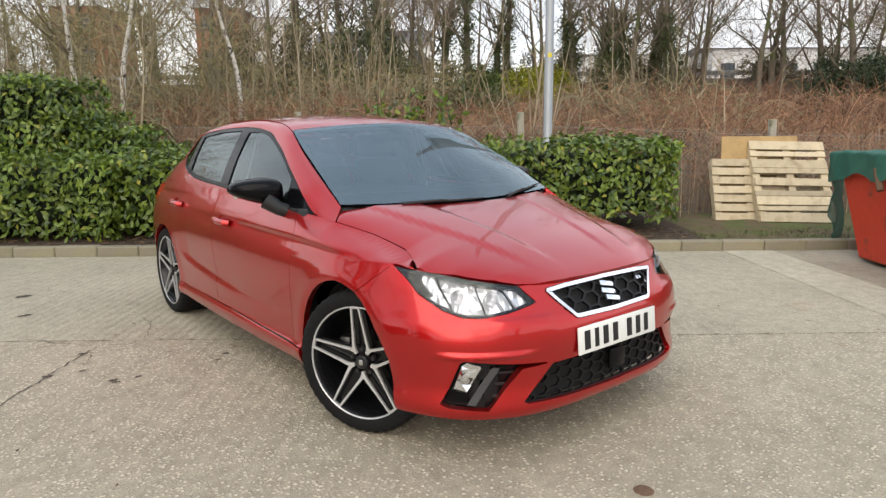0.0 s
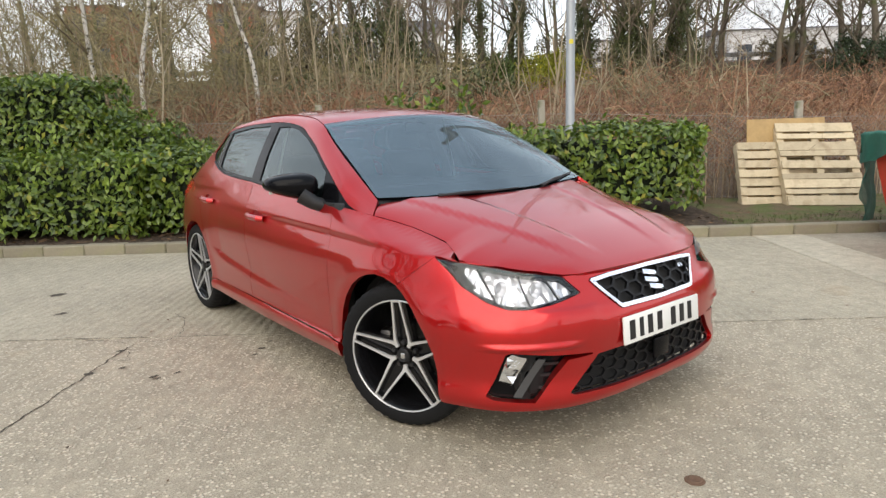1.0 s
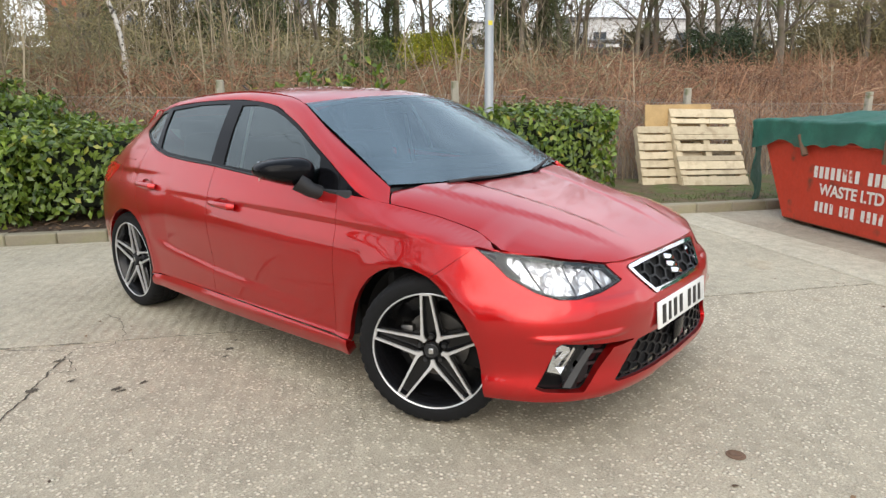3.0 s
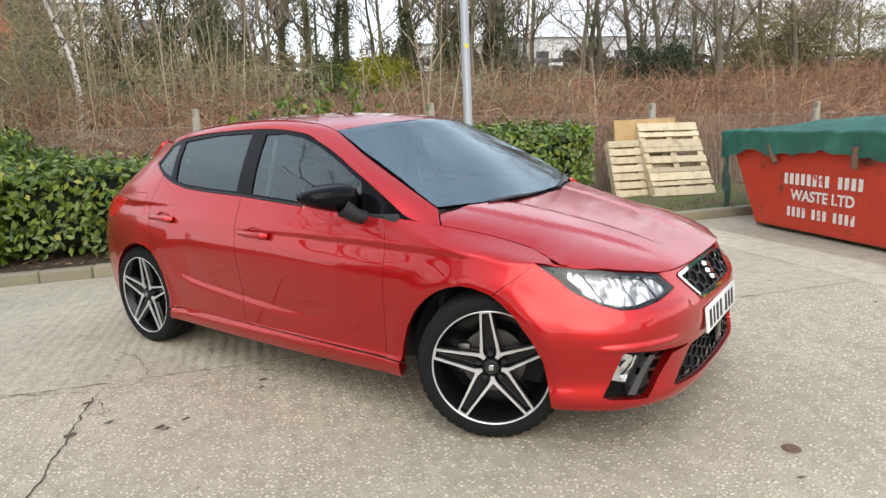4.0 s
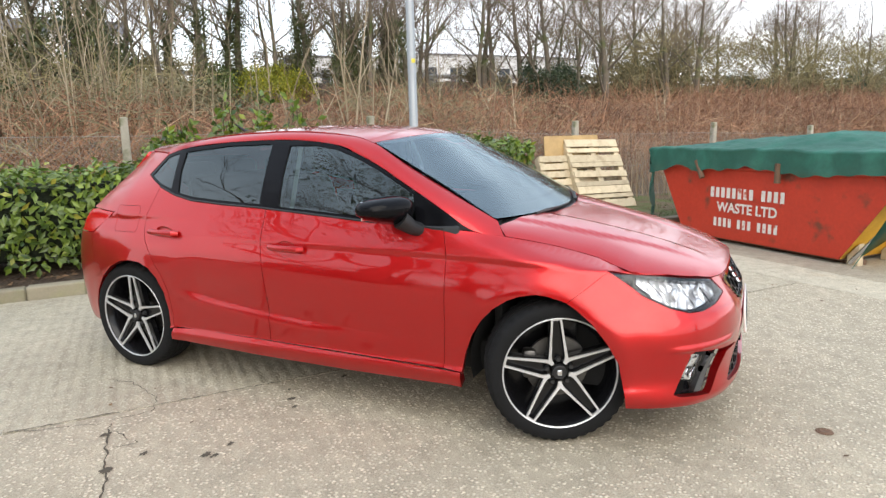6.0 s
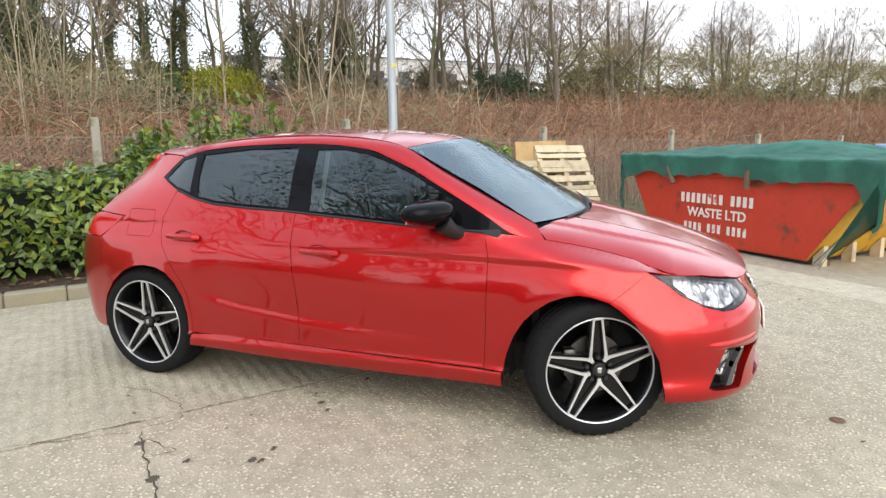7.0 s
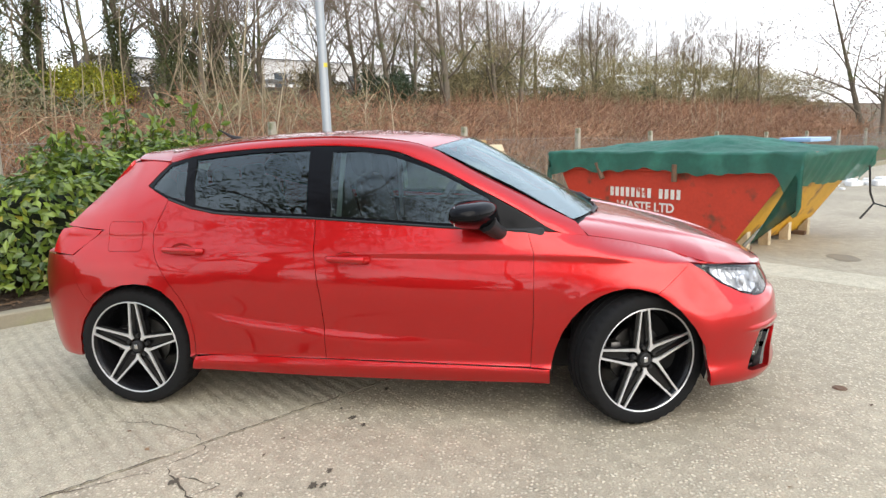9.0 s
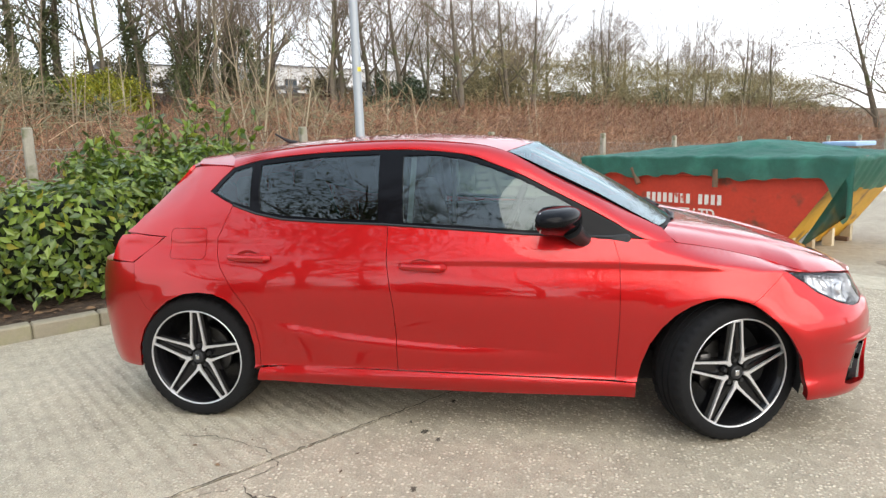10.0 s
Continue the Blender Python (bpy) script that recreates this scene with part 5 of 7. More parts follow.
# ---- far beyond the bank: pale sheds, brick houses, a road rail ----
def building(at_u, at_n, length, depth, height, wall_mat, label, bays, roof_h=1.2, z0=4.0, storeys=2):
    ob = thing("building", label, "building", Matrix.Translation(un(at_u, at_n, z0)) @ Matrix.Rotation(math.atan2(U.y, U.x), 4, "Z"))
    part("wall", box((length, depth, height), (0, 0, height / 2)), wall_mat, ob, smooth=False)
    rf = bmesh.new()
    a = [rf.verts.new(p) for p in ((-length / 2 - 0.3, -depth / 2 - 0.3, height), (length / 2 + 0.3, -depth / 2 - 0.3, height), (length / 2 + 0.3, 0, height + roof_h), (-length / 2 - 0.3, 0, height + roof_h), (-length / 2 - 0.3, depth / 2 + 0.3, height), (length / 2 + 0.3, depth / 2 + 0.3, height))]
    rf.faces.new((a[0], a[1], a[2], a[3]))
    rf.faces.new((a[3], a[2], a[5], a[4]))
    rf.faces.new((a[0], a[3], a[4]))
    rf.faces.new((a[1], a[5], a[2]))
    rf.faces.new((a[0], a[4], a[5], a[1]))
    part("roof", rf, SLATE, ob, smooth=False)
    for s in range(storeys):
        for k in range(bays):
            x = (k + 0.5) / bays * length - length / 2
            z = height * (s + 0.55) / storeys
            part("window", box((length / bays * 0.45, 0.12, height / storeys * 0.42), (x, -depth / 2 - 0.03, z), 0), PANE, ob, smooth=False)
    return ob


building(26, 92, 14, 12, 6.9, RENDERED, "long pale industrial shed beyond the trees", 6, 0.9, 4.6, 1)
building(49, 90, 28, 12, 7.4, RENDERED, "long white industrial shed beyond the trees", 7, 0.9, 4.6, 1)
building(-37.4, 73, 5.0, 8, 10.2, BRICK, "orange brick block behind the trees", 2, 0.15, 4.6, 3)
building(-22.9, 73.5, 4.6, 8, 10.0, BRICK, "orange brick block half hidden by trees", 2, 0.15, 4.6, 3)
building(-18.4, 76.6, 6.5, 8, 9.6, RENDERED, "pale rendered block of flats behind the trees", 3, 0.15, 4.6, 3)
building(-8, 86, 14, 9, 8.2, RENDERED, "pale rendered house behind the trees", 4, 2.0, 4.6)
rail = thing("guard_rail", "grey steel guard rail along the road above", "barrier", Matrix.Translation(un(20, 42, 4.55)))
rinv = rail.matrix_basis.inverted()
part("beam", box((90, 0.06, 0.30), (0, 0, 0.6), 0.02, turn=Matrix.Rotation(math.atan2(U.y, U.x), 4, "Z")), RAIL, rail)
for k in range(24):
    part("rail_post", box((0.1, 0.1, 0.7), tuple(rinv @ un(-24 + k * 3.8, 42.1, 4.85))), RAIL, rail, smooth=False)

# trees behind the filming place, seen mirrored in glass and paint
for k, (x, y, sc) in enumerate(((-14, -3, 0.8), (-16, 3.5, 0.95), (-15, 9, 0.9), (-9, -14, 1.0), (-19, 14, 1.0), (1, -19, 1.0))):
    copy_scaled(kinds[(0, 2, 3)[k % 3]], Matrix.Translation((x, y, 0)) @ Matrix.Rotation(k * 1.3, 4, "Z") @ Matrix.Scale(sc, 4))
wide = tree(150, 10.5, 0.24, "broad spreading tree across the yard", depth=4, kids=(4, 5), spread=0.72, up=0.02, fork=0.2)
rl = random.Random(9)
leaf_cloud("foliage", wide, [(Vector((rl.gauss(0, 1.5), rl.gauss(0, 1.5), 6.9 + rl.gauss(0, 1.5))), 0.8) for _ in range(60)], 0.06, 160, IVY, 152, "dark evergreen leaves")
put(wide, Matrix.Translation((-8.2, 8.6, 0)) @ Matrix.Scale(1.35, 4))
copy_scaled(wide, Matrix.Translation((-13.5, 1.2, 0)) @ Matrix.Rotation(2.0, 4, "Z") @ Matrix.Scale(0.85, 4))
for k, (x, y, w) in enumerate(((-13, 6.0, 2.2), (-14, 0.5, 2.0), (-12.5, 12.5, 2.4))):
    bush("shrub", "dark evergreen shrub across the yard", Vector((x, y, -0.05)), (w, w, 2.6), EVERGREEN, 480 + k, 0.14, 90, 50)

# ---- the red hatchback ----
# Its own axes: x ahead from the front wheels, y to its left, z up.
PLAN = smooth_curve([(0.712, -0.12), (0.714, 0), (0.712, 0.13), (0.708, 0.26), (0.692, 0.38), (0.658, 0.505), (0.600, 0.620), (0.525, 0.712), (0.422, 0.786), (0.295, 0.837), (0.12, 0.868), (-0.2, 0.884), (-0.7, 0.889), (-1.3, 0.893), (-2.0, 0.891), (-2.45, 0.884), (-2.7, 0.866), (-2.89, 0.842), (-3.05, 0.793), (-3.165, 0.69), (-3.232, 0.52), (-3.265, 0.25), (-3.275, 0), (-3.265, -0.25)], 12)
PLAN = PLAN[12:-12]
PLAN[0][1] = 0.0
PLAN_S = np.concatenate([[0], np.cumsum(np.hypot(*np.diff(PLAN, axis=0).T))])
tangent = np.gradient(PLAN, axis=0)
tangent /= np.hypot(tangent[:, 0], tangent[:, 1])[:, None]
PLAN_N = np.stack([tangent[:, 1], -tangent[:, 0]], 1)
S_MAX = float(PLAN_S[-1])


def soft_table(points):
    c = smooth_curve(points, 8)
    return lambda x: float(np.interp(x, c[:, 0], c[:, 1]))


inset_side = soft_table([(0.10, 0.08), (0.16, 0.05), (0.20, 0.024), (0.25, 0.004), (0.275, 0.004), (0.30, 0.018), (0.34, 0.018), (0.42, 0.012), (0.52, 0.004), (0.62, 0.0), (0.70, 0.006), (0.76, 0.018), (0.82, 0.036), (0.88, 0.060), (0.93, 0.082), (1.0, 0.112), (1.1, 0.158), (1.2, 0.212), (1.3, 0.272), (1.36, 0.315), (1.42, 0.38)])
inset_front = soft_table([(0.10, 0.09), (0.16, 0.045), (0.20, 0.014), (0.24, 0.0), (0.32, 0.010), (0.40, 0.006), (0.47, 0.002), (0.52, 0.007), (0.56, 0.020), (0.605, 0.048), (0.64, 0.068), (0.69, 0.094), (0.75, 0.128), (0.82, 0.160), (0.92, 0.20)])
inset_rear = soft_table([(0.10, 0.12), (0.2, 0.06), (0.3, 0.02), (0.5, 0.0), (0.62, 0.0), (0.72, 0.01), (0.82, 0.035), (0.9, 0.07), (0.95, 0.115), (1.1, 0.255), (1.27, 0.445), (1.36, 0.545)])
front_line = table([(-2.3, 0.836), (-1.5, 0.824), (-1.0, 0.820), (-0.5, 0.812), (0.1, 0.795)])
front_fade = table([(-2.2, 0.0), (-1.5, 0.35), (-0.9, 1.0), (0.0, 1.0), (0.16, 0.0)])
rear_fade = table([(-3.0, 1.0), (-2.45, 1.0), (-1.95, 0.0)])
low_line = table([(-2.2, 0.54), (-2.09, 0.524), (-1.876, 0.486), (-1.495, 0.446), (-1.174, 0.422), (-0.6, 0.395)])
low_fade = table([(-2.16, 0.0), (-2.0, 1.0), (-1.3, 1.0), (-0.65, 0.0)])


# where the wing rolls over to the bonnet: along, from the middle, height
SHOULDER = [(-0.62, 0.82, 0.925), (-0.389, 0.79, 0.905), (-0.25, 0.765, 0.886), (-0.15, 0.725, 0.866), (-0.05, 0.69, 0.845), (0.05, 0.668, 0.821), (0.15, 0.653, 0.796), (0.25, 0.647, 0.770), (0.33, 0.652, 0.748)]
shoulder_w = table([(x, w) for x, w, z in SHOULDER])
shoulder_z = table([(x, z) for x, w, z in SHOULDER])
roll_height = table([(-0.4, 0.085), (-0.05, 0.075), (0.08, 0.055), (0.16, 0.034), (0.21, 0.022), (0.34, 0.020)])


def under(d, width=0.030, tail=0.09):
    return 0.0 if d < 0 else (ease(d / width) if d < width else 1 / (1 + ((d - width) / tail) ** 2))


def shelf(d):
    return 0.0 if d < 0 else ((d / 0.05) ** 1.6 if d < 0.05 else 1 / (1 + ((d - 0.05) / 0.16) ** 2))


def body(s, z, side=-1):
    """The painted skin: s runs round the car in plan from the middle of the nose, z is the height."""
    a = min(abs(s), S_MAX)
    x, w = float(np.interp(a, PLAN_S, PLAN[:, 0])), float(np.interp(a, PLAN_S, PLAN[:, 1]))
    nx, nw = float(np.interp(a, PLAN_S, PLAN_N[:, 0])), float(np.interp(a, PLAN_S, PLAN_N[:, 1]))
    wf, wr = ease((x + 0.15) / 0.65), ease((-2.6 - x) / 0.5)
    ins = inset_side(z) * (1 - wf) * (1 - wr) + inset_front(z) * wf + inset_rear(z) * wr
    if -2.98 < x < 0.2:
        ins += 0.011 * front_fade(x) * under(front_line(x) - z)
        ins += 0.009 * rear_fade(x) * under(0.92 - z, 0.03, 0.06)
        ins += 0.015 * low_fade(x) * shelf(z - low_line(x) + 0.05)
    ins += 0.09 * ease((z - 0.98) / 0.3) * ease((-2.25 - x) / 0.5)
    for ax, r0 in ((-0.068, 0.375), (-2.538, 0.335)):
        r = math.hypot(x - ax, z - 0.30)
        ins -= 0.007 * math.exp(-((r - r0) / 0.05) ** 2)
    if wf > 0.3 and 0.3 < w < 0.7:
        ins -= 0.007 * under(0.590 - z, 0.014, 0.04) * ease((w - 0.34) / 0.06) * ease((0.64 - w) / 0.07) * wf
    if wf > 0.3 and z < 0.6:
        ins -= 0.010 * math.exp(-((z - 0.450) / 0.010) ** 2) * ease((w - 0.42) / 0.1) * ease((x - 0.42) / 0.1)
    if -0.62 < x < 0.30:
        zs = shoulder_z(x)
        t = min((z - zs) / roll_height(x) + 1, 1.0)
        if t > 0:
            rest = inset_side(zs) * (1 - wf) + inset_front(zs) * wf
            over = max(0.0, w - nw * rest - shoulder_w(x)) / nw
            ins += over * t * t * ease((x + 0.62) / 0.25) * ease((0.30 - x) / 0.08)
    y = w - nw * ins
    return (x - nx * ins, (side if s >= 0 else -side) * y, z)


SIDE_X = PLAN[:, 0]


def X(x, z):
    """A point of the skin by its place along the car."""
    return (float(np.interp(-x, -SIDE_X, PLAN_S)), z)


def W(w, z):
    """A point of the nose by its distance from the middle."""
    k = int(np.argmax(PLAN[:, 1]))
    return (float(np.interp(w, PLAN[:k, 1], PLAN_S[:k])), z)


def V(w, z):
    """A point of the nose by its true distance from the middle at that height."""
    ss = [0.02 * k for k in range(60)]
    return (float(np.interp(w, [body(s, z, 1)[1] for s in ss], ss)), z)


def mirrored(loop):
    """A loop of the right half closed over the middle."""
    return loop + [(-s, z) for s, z in reversed(loop) if abs(s) > 1e-6]


DOORS = {}
car = thing("car", "red metallic five-door hatchback with black and silver alloy wheels", "car", pose(2.17, 2.245, 0, 0, 0, -90))
ARCH_F = [(0.292, 0.205), (0.287, 0.26), (0.262, 0.394), (0.215, 0.48), (0.155, 0.556), (0.09, 0.61), (0.034, 0.642), (-0.03, 0.660), (-0.084, 0.665), (-0.145, 0.653), (-0.202, 0.630), (-0.265, 0.588), (-0.321, 0.530), (-0.368, 0.455), (-0.402, 0.365), (-0.418, 0.29)]
ARCH_R = [(-2.232, 0.285), (-2.225, 0.40), (-2.243, 0.50), (-2.29, 0.578), (-2.35, 0.63), (-2.42, 0.657), (-2.50, 0.664), (-2.58, 0.655), (-2.672, 0.618), (-2.762, 0.55), (-2.836, 0.46), (-2.884, 0.36), (-2.898, 0.255)]
WIN_TOP = [(-2.51, 1.143), (-2.455, 1.205), (-2.393, 1.258), (-2.229, 1.294), (-1.928, 1.318), (-1.631, 1.325), (-1.341, 1.316), (-1.198, 1.293), (-1.056, 1.246), (-0.918, 1.188), (-0.783, 1.120), (-0.652, 1.053), (-0.52, 0.982), (-0.389, 0.909)]
WIN_LOW = [(-0.524, 0.917), (-0.905, 0.934), (-1.306, 0.962), (-1.585, 0.981), (-1.85, 0.992), (-2.081, 1.008), (-2.22, 1.035), (-2.353, 1.077)]
F_SEAM = [(-0.512, 0.285), (-0.497, 0.528), (-0.494, 0.70), (-0.496, 0.822), (-0.524, 0.917)]
B_SEAM = [(-1.507, 0.297), (-1.508, 0.45), (-1.513, 0.60), (-1.544, 0.809), (-1.546, 0.978)]
R_EDGE = [(-2.353, 1.077), (-2.381, 0.996), (-2.412, 0.915), (-2.408, 0.86), (-2.382, 0.784), (-2.309, 0.673), (-2.25, 0.595), (-2.212, 0.51), (-2.196, 0.40), (-2.20, 0.298)]
SEAM_HOOD = [(x, z) for x, w, z in SHOULDER[1:]]
# top edge of the headlamp, from its inner corner outwards (from the middle, height)
LAMP_TOP = [(0.453, 0.692), (0.54, 0.709), (0.645, 0.731)]
LAMP_LOW = [(0.216, 0.760), (0.30, 0.708), (0.36, 0.664)]
C_EDGE = smooth_curve([(-0.305, 0.704, 0.944), (-0.43, 0.688, 1.006), (-0.55, 0.675, 1.070), (-0.67, 0.658, 1.130), (-0.79, 0.638, 1.190), (-0.90, 0.615, 1.249), (-1.0, 0.592, 1.297), (-1.16, 0.572, 1.336), (-1.5, 0.560, 1.362), (-1.9, 0.550, 1.356), (-2.2, 0.540, 1.333), (-2.42, 0.530, 1.305)], 6)
A_EDGE = smooth_curve([(-0.252, 0.8865), (-0.392, 0.910), (-0.52, 0.985), (-0.65, 1.055), (-0.785, 1.123), (-0.918, 1.190), (-1.056, 1.246), (-1.198, 1.293), (-1.5, 1.323), (-1.9, 1.319), (-2.2, 1.298), (-2.393, 1.258)], 6)
N_C = len(C_EDGE) - 1
K_HEAD = 36 / N_C   # where the windscreen's header meets the roof


def xz(points):
    return [X(*p) for p in points]


for side in (-1, 1):
    def skin(s, z, side=side):
        return body(s, z, side)

    sill = panel("sill", [xz([(-0.425, 0.205), (-0.425, 0.278), (-0.8, 0.284), (-1.5, 0.294), (-2.03, 0.30), (-2.20, 0.29), (-2.222, 0.225), (-1.6, 0.205), (-1.0, 0.20)])], skin, PAINT, car, depth=0.05)
    fender = panel("front_wing", [xz(F_SEAM + SEAM_HOOD) + [V(0.652, 0.7345), V(0.69, 0.7425), V(0.74, 0.751)] + xz([(0.214, 0.763), (0.05, 0.6365)] + ARCH_F[6:] + [(-0.42, 0.282)])], skin, PAINT, car, du=0.03, dv=0.008, depth=0.03, gap=0.0007)
    front_door = panel("front_door", [xz(list(reversed(F_SEAM)) + B_SEAM + list(reversed(WIN_LOW[1:3])))], skin, PAINT, car, du=0.03, dv=0.009, gap=0.0016)
    rear_door = panel("rear_door", [xz(B_SEAM + WIN_LOW[3:-1] + R_EDGE)], skin, PAINT, car, du=0.03, dv=0.009, gap=0.0016)
    DOORS[side] = (front_door, rear_door)
    flap = xz([(-2.475, 0.955), (-2.485, 0.968), (-2.67, 0.968), (-2.682, 0.955), (-2.672, 0.835), (-2.66, 0.822), (-2.485, 0.822), (-2.47, 0.838)])
    quarter_loop = xz([WIN_TOP[0], WIN_TOP[1], WIN_TOP[2], (-2.45, 1.264), (-2.55, 1.268), (-2.67, 1.264), (-2.725, 1.256), (-2.795, 1.180), (-2.895, 1.06), (-2.965, 0.975), (-3.01, 0.945), (-2.83, 0.935), (-2.71, 0.928), (-2.80, 0.865), (-2.885, 0.80), (-2.86, 0.66), (-2.815, 0.585)] + ARCH_R[9::-1] + list(reversed(R_EDGE)))
    quarter = panel("rear_wing", [quarter_loop, flap], skin, PAINT, car, dv=0.016, depth=0.03, gap=0.0010)
    panel("fuel_flap", [flap], skin, PAINT, car, depth=0.01, gap=0.0010) if side < 0 else panel("wing_patch", [flap], skin, PAINT, car, depth=0.01)
    panel("tail_lamp", [xz([(-2.72, 0.926), (-2.83, 0.932), (-2.92, 0.94), (-3.04, 0.93), (-3.05, 0.81), (-2.895, 0.80), (-2.80, 0.862)])], skin, RED_LENS, car, depth=0.03, gap=0.002, label="red tail lamp")
    # window surround and panes
    front_glass = [(-0.668, 0.942), (-0.905, 0.953), (-1.306, 0.981), (-1.470, 0.990), (-1.487, 1.15), (-1.495, 1.292), (-1.341, 1.293), (-1.198, 1.271), (-1.056, 1.225), (-0.918, 1.168), (-0.783, 1.100), (-0.705, 1.060)]
    rear_glass = [(-1.600, 1.001), (-1.85, 1.012), (-2.081, 1.028), (-2.20, 1.050), (-2.225, 1.16), (-2.232, 1.268), (-1.928, 1.297), (-1.618, 1.303)]
    small_glass = [(-2.475, 1.140), (-2.36, 1.095), (-2.262, 1.07), (-2.272, 1.16), (-2.285, 1.262), (-2.385, 1.238), (-2.44, 1.185)]
    panel("window_surround", [xz(WIN_TOP + WIN_LOW)] + [xz(g) for g in (front_glass, rear_glass, small_glass)], skin, GLOSS_BLACK, car, depth=0.02, off=-0.002, gap=0.0015)
    panel("front_window", [xz(front_glass)], skin, GLASS, front_door, depth=0, off=-0.008, gap=-0.004)
    panel("rear_window", [xz(rear_glass)], skin, DARK_GLASS, rear_door, depth=0, off=-0.008, gap=-0.004)
    panel("quarter_window", [xz(small_glass)], skin, DARK_GLASS, car, depth=0, off=-0.006, gap=-0.004)
    # rubber lines round the windows
    for pts in (WIN_LOW,):
        p3 = [Vector(skin(*X(*p))) + Vector((0, side * 0.001, 0)) for p in pts]
        part("belt_seal", tube(p3, 0.006, 6), SATIN_BLACK, car)

    # pillar and roof rail, from the window line to the screen's edge
    def rail(u, v, side=side):
        k = min(max(u, 0), 1) * N_C
        i = min(int(k), N_C - 1)
        f = k - i
        c = C_EDGE[i] * (1 - f) + C_EDGE[i + 1] * f
        a2 = A_EDGE[i] * (1 - f) + A_EDGE[i + 1] * f
        a = np.array(body(*X(a2[0], a2[1]), 1))
        bulge = 0.010 * 4 * v * (1 - v) * ease(u / 0.10)
        p = a * (1 - v) + c * v + np.array((0.15, 0.75, 0.65)) * bulge
        return (p[0], side * p[1], p[2])

    panel("roof_rail", [[(0, 0), (1, 0), (1, 1), (0, 1)]], rail, PAINT, car, du=0.02, dv=0.2, depth=0.015)

# windscreen, roof
def edge_at(t):
    k = min(max(t, 0), 1) * N_C
    i = min(int(k), N_C - 1)
    f = k - i
    return C_EDGE[i] * (1 - f) + C_EDGE[i + 1] * f


def screen(u, v):
    c = edge_at(v * K_HEAD)
    q = 1 - u * u
    return (c[0] + (0.130 - 0.005 * v) * q, u * c[1], c[2] + (-0.012 + 0.052 * v) * q + 0.012 * math.sin(math.pi * v))


def roof(u, v):
    c = edge_at(K_HEAD + v * (1 - K_HEAD))
    q = 1 - u * u
    return (c[0] + (0.125 - 0.33 * v) * q, u * c[1], c[2] + (0.040 - 0.012 * v) * q + 0.006 * math.sin(math.pi * v))


rim_u = 0.955
panel("windscreen_border", [[(-0.992, 0.02), (0.992, 0.02), (0.992, 0.995), (-0.992, 0.995)], [(-rim_u, 0.13), (-rim_u, 0.955), (-0.16, 0.955), (-0.12, 0.85), (0.12, 0.85), (0.16, 0.955), (rim_u, 0.955), (rim_u, 0.13)]], screen, GLOSS_BLACK, car, du=0.03, dv=0.03, depth=0.006, off=-0.006)
panel("windscreen", [[(-0.994, 0.02), (0.994, 0.02), (0.994, 0.997), (-0.994, 0.997)]], screen, SCREEN_GLASS, car, du=0.03, dv=0.03, depth=0, off=0.002)
panel("roof", [[(-0.994, 0.006), (0.994, 0.006), (0.994, 1.0), (-0.994, 1.0)]], roof, PAINT, car, du=0.05, dv=0.05, depth=0.02)

# bonnet: domed, with creases that run to the corners of the grille
hood_mid = soft_table([(-0.6, 0.995), (-0.5, 0.980), (-0.35, 0.958), (-0.2, 0.934), (0.0, 0.896), (0.2, 0.848), (0.3, 0.820), (0.4, 0.790), (0.5, 0.757), (0.58, 0.726), (0.63, 0.700), (0.68, 0.668)])
brow = [body(*V(w, z + 0.004), 1) for w, z in reversed(LAMP_TOP)]
rim_pts = [body(*X(x, z), 1) for x, z in SEAM_HOOD] + brow
edge_z = table([(-0.6, 0.925)] + [(p[0], p[2]) for p in rim_pts] + [(0.606, 0.690), (0.67, 0.672)])
edge_w = table([(-0.6, 0.82)] + [(p[0], p[1]) for p in rim_pts] + [(0.606, 0.40), (0.67, 0.33)])


def bonnet(x, y):
    w, we = abs(y), edge_w(x)
    r = min(w / we, 1.05)
    z = hood_mid(x) - (hood_mid(x) - edge_z(x)) * (0.2 * r ** 2 + 0.8 * r ** (6 + 4 * ease(-x / 0.25)))
    along = min(max((0.62 - x) / 0.95, 0), 1)
    fade = ease((0.60 - x) / 0.25)
    c1, c2 = 0.30 + 0.30 * along, 0.17 + 0.17 * along
    z += fade * (0.010 * ease((c1 - w) / 0.05 + 0.5) - 0.006 * ease((c2 - w) / 0.04 + 0.5))
    return (x, y, z)


hood_right = [(0.636, 0.0), (0.634, 0.15), (0.628, 0.27), (0.615, 0.350), (0.603, 0.392)]
hood_right += [(x, edge_w(x)) for x in (0.575, 0.54, 0.50, 0.45, 0.40, 0.36, 0.32, 0.28, 0.24, 0.18, 0.12, 0.05, -0.05, -0.15, -0.20, -0.248)]
hood_right += [(-0.277, 0.733), (-0.300, 0.700), (-0.235, 0.5), (-0.178, 0.25), (-0.160, 0.0)]
panel("bonnet", [hood_right + [(x, -y) for x, y in reversed(hood_right[1:-1])]], bonnet, PAINT, car, du=0.03, dv=0.02, depth=0.02, gap=0.002, centre=(0, 0, -2))
# black scuttle below the screen
cowl = [(-0.167, 0.0), (-0.185, 0.25), (-0.242, 0.5), (-0.311, 0.69), (-0.38, 0.69), (-0.37, 0.45), (-0.33, 0.2), (-0.32, 0.0)]
panel("scuttle", [cowl + [(x, -y) for x, y in reversed(cowl[1:-1])]], lambda x, y: (x, y, bonnet(max(x, -0.34), y)[2] - 0.012), SATIN_BLACK, car, du=0.03, dv=0.03, depth=0.03, centre=(0, 0, -2))

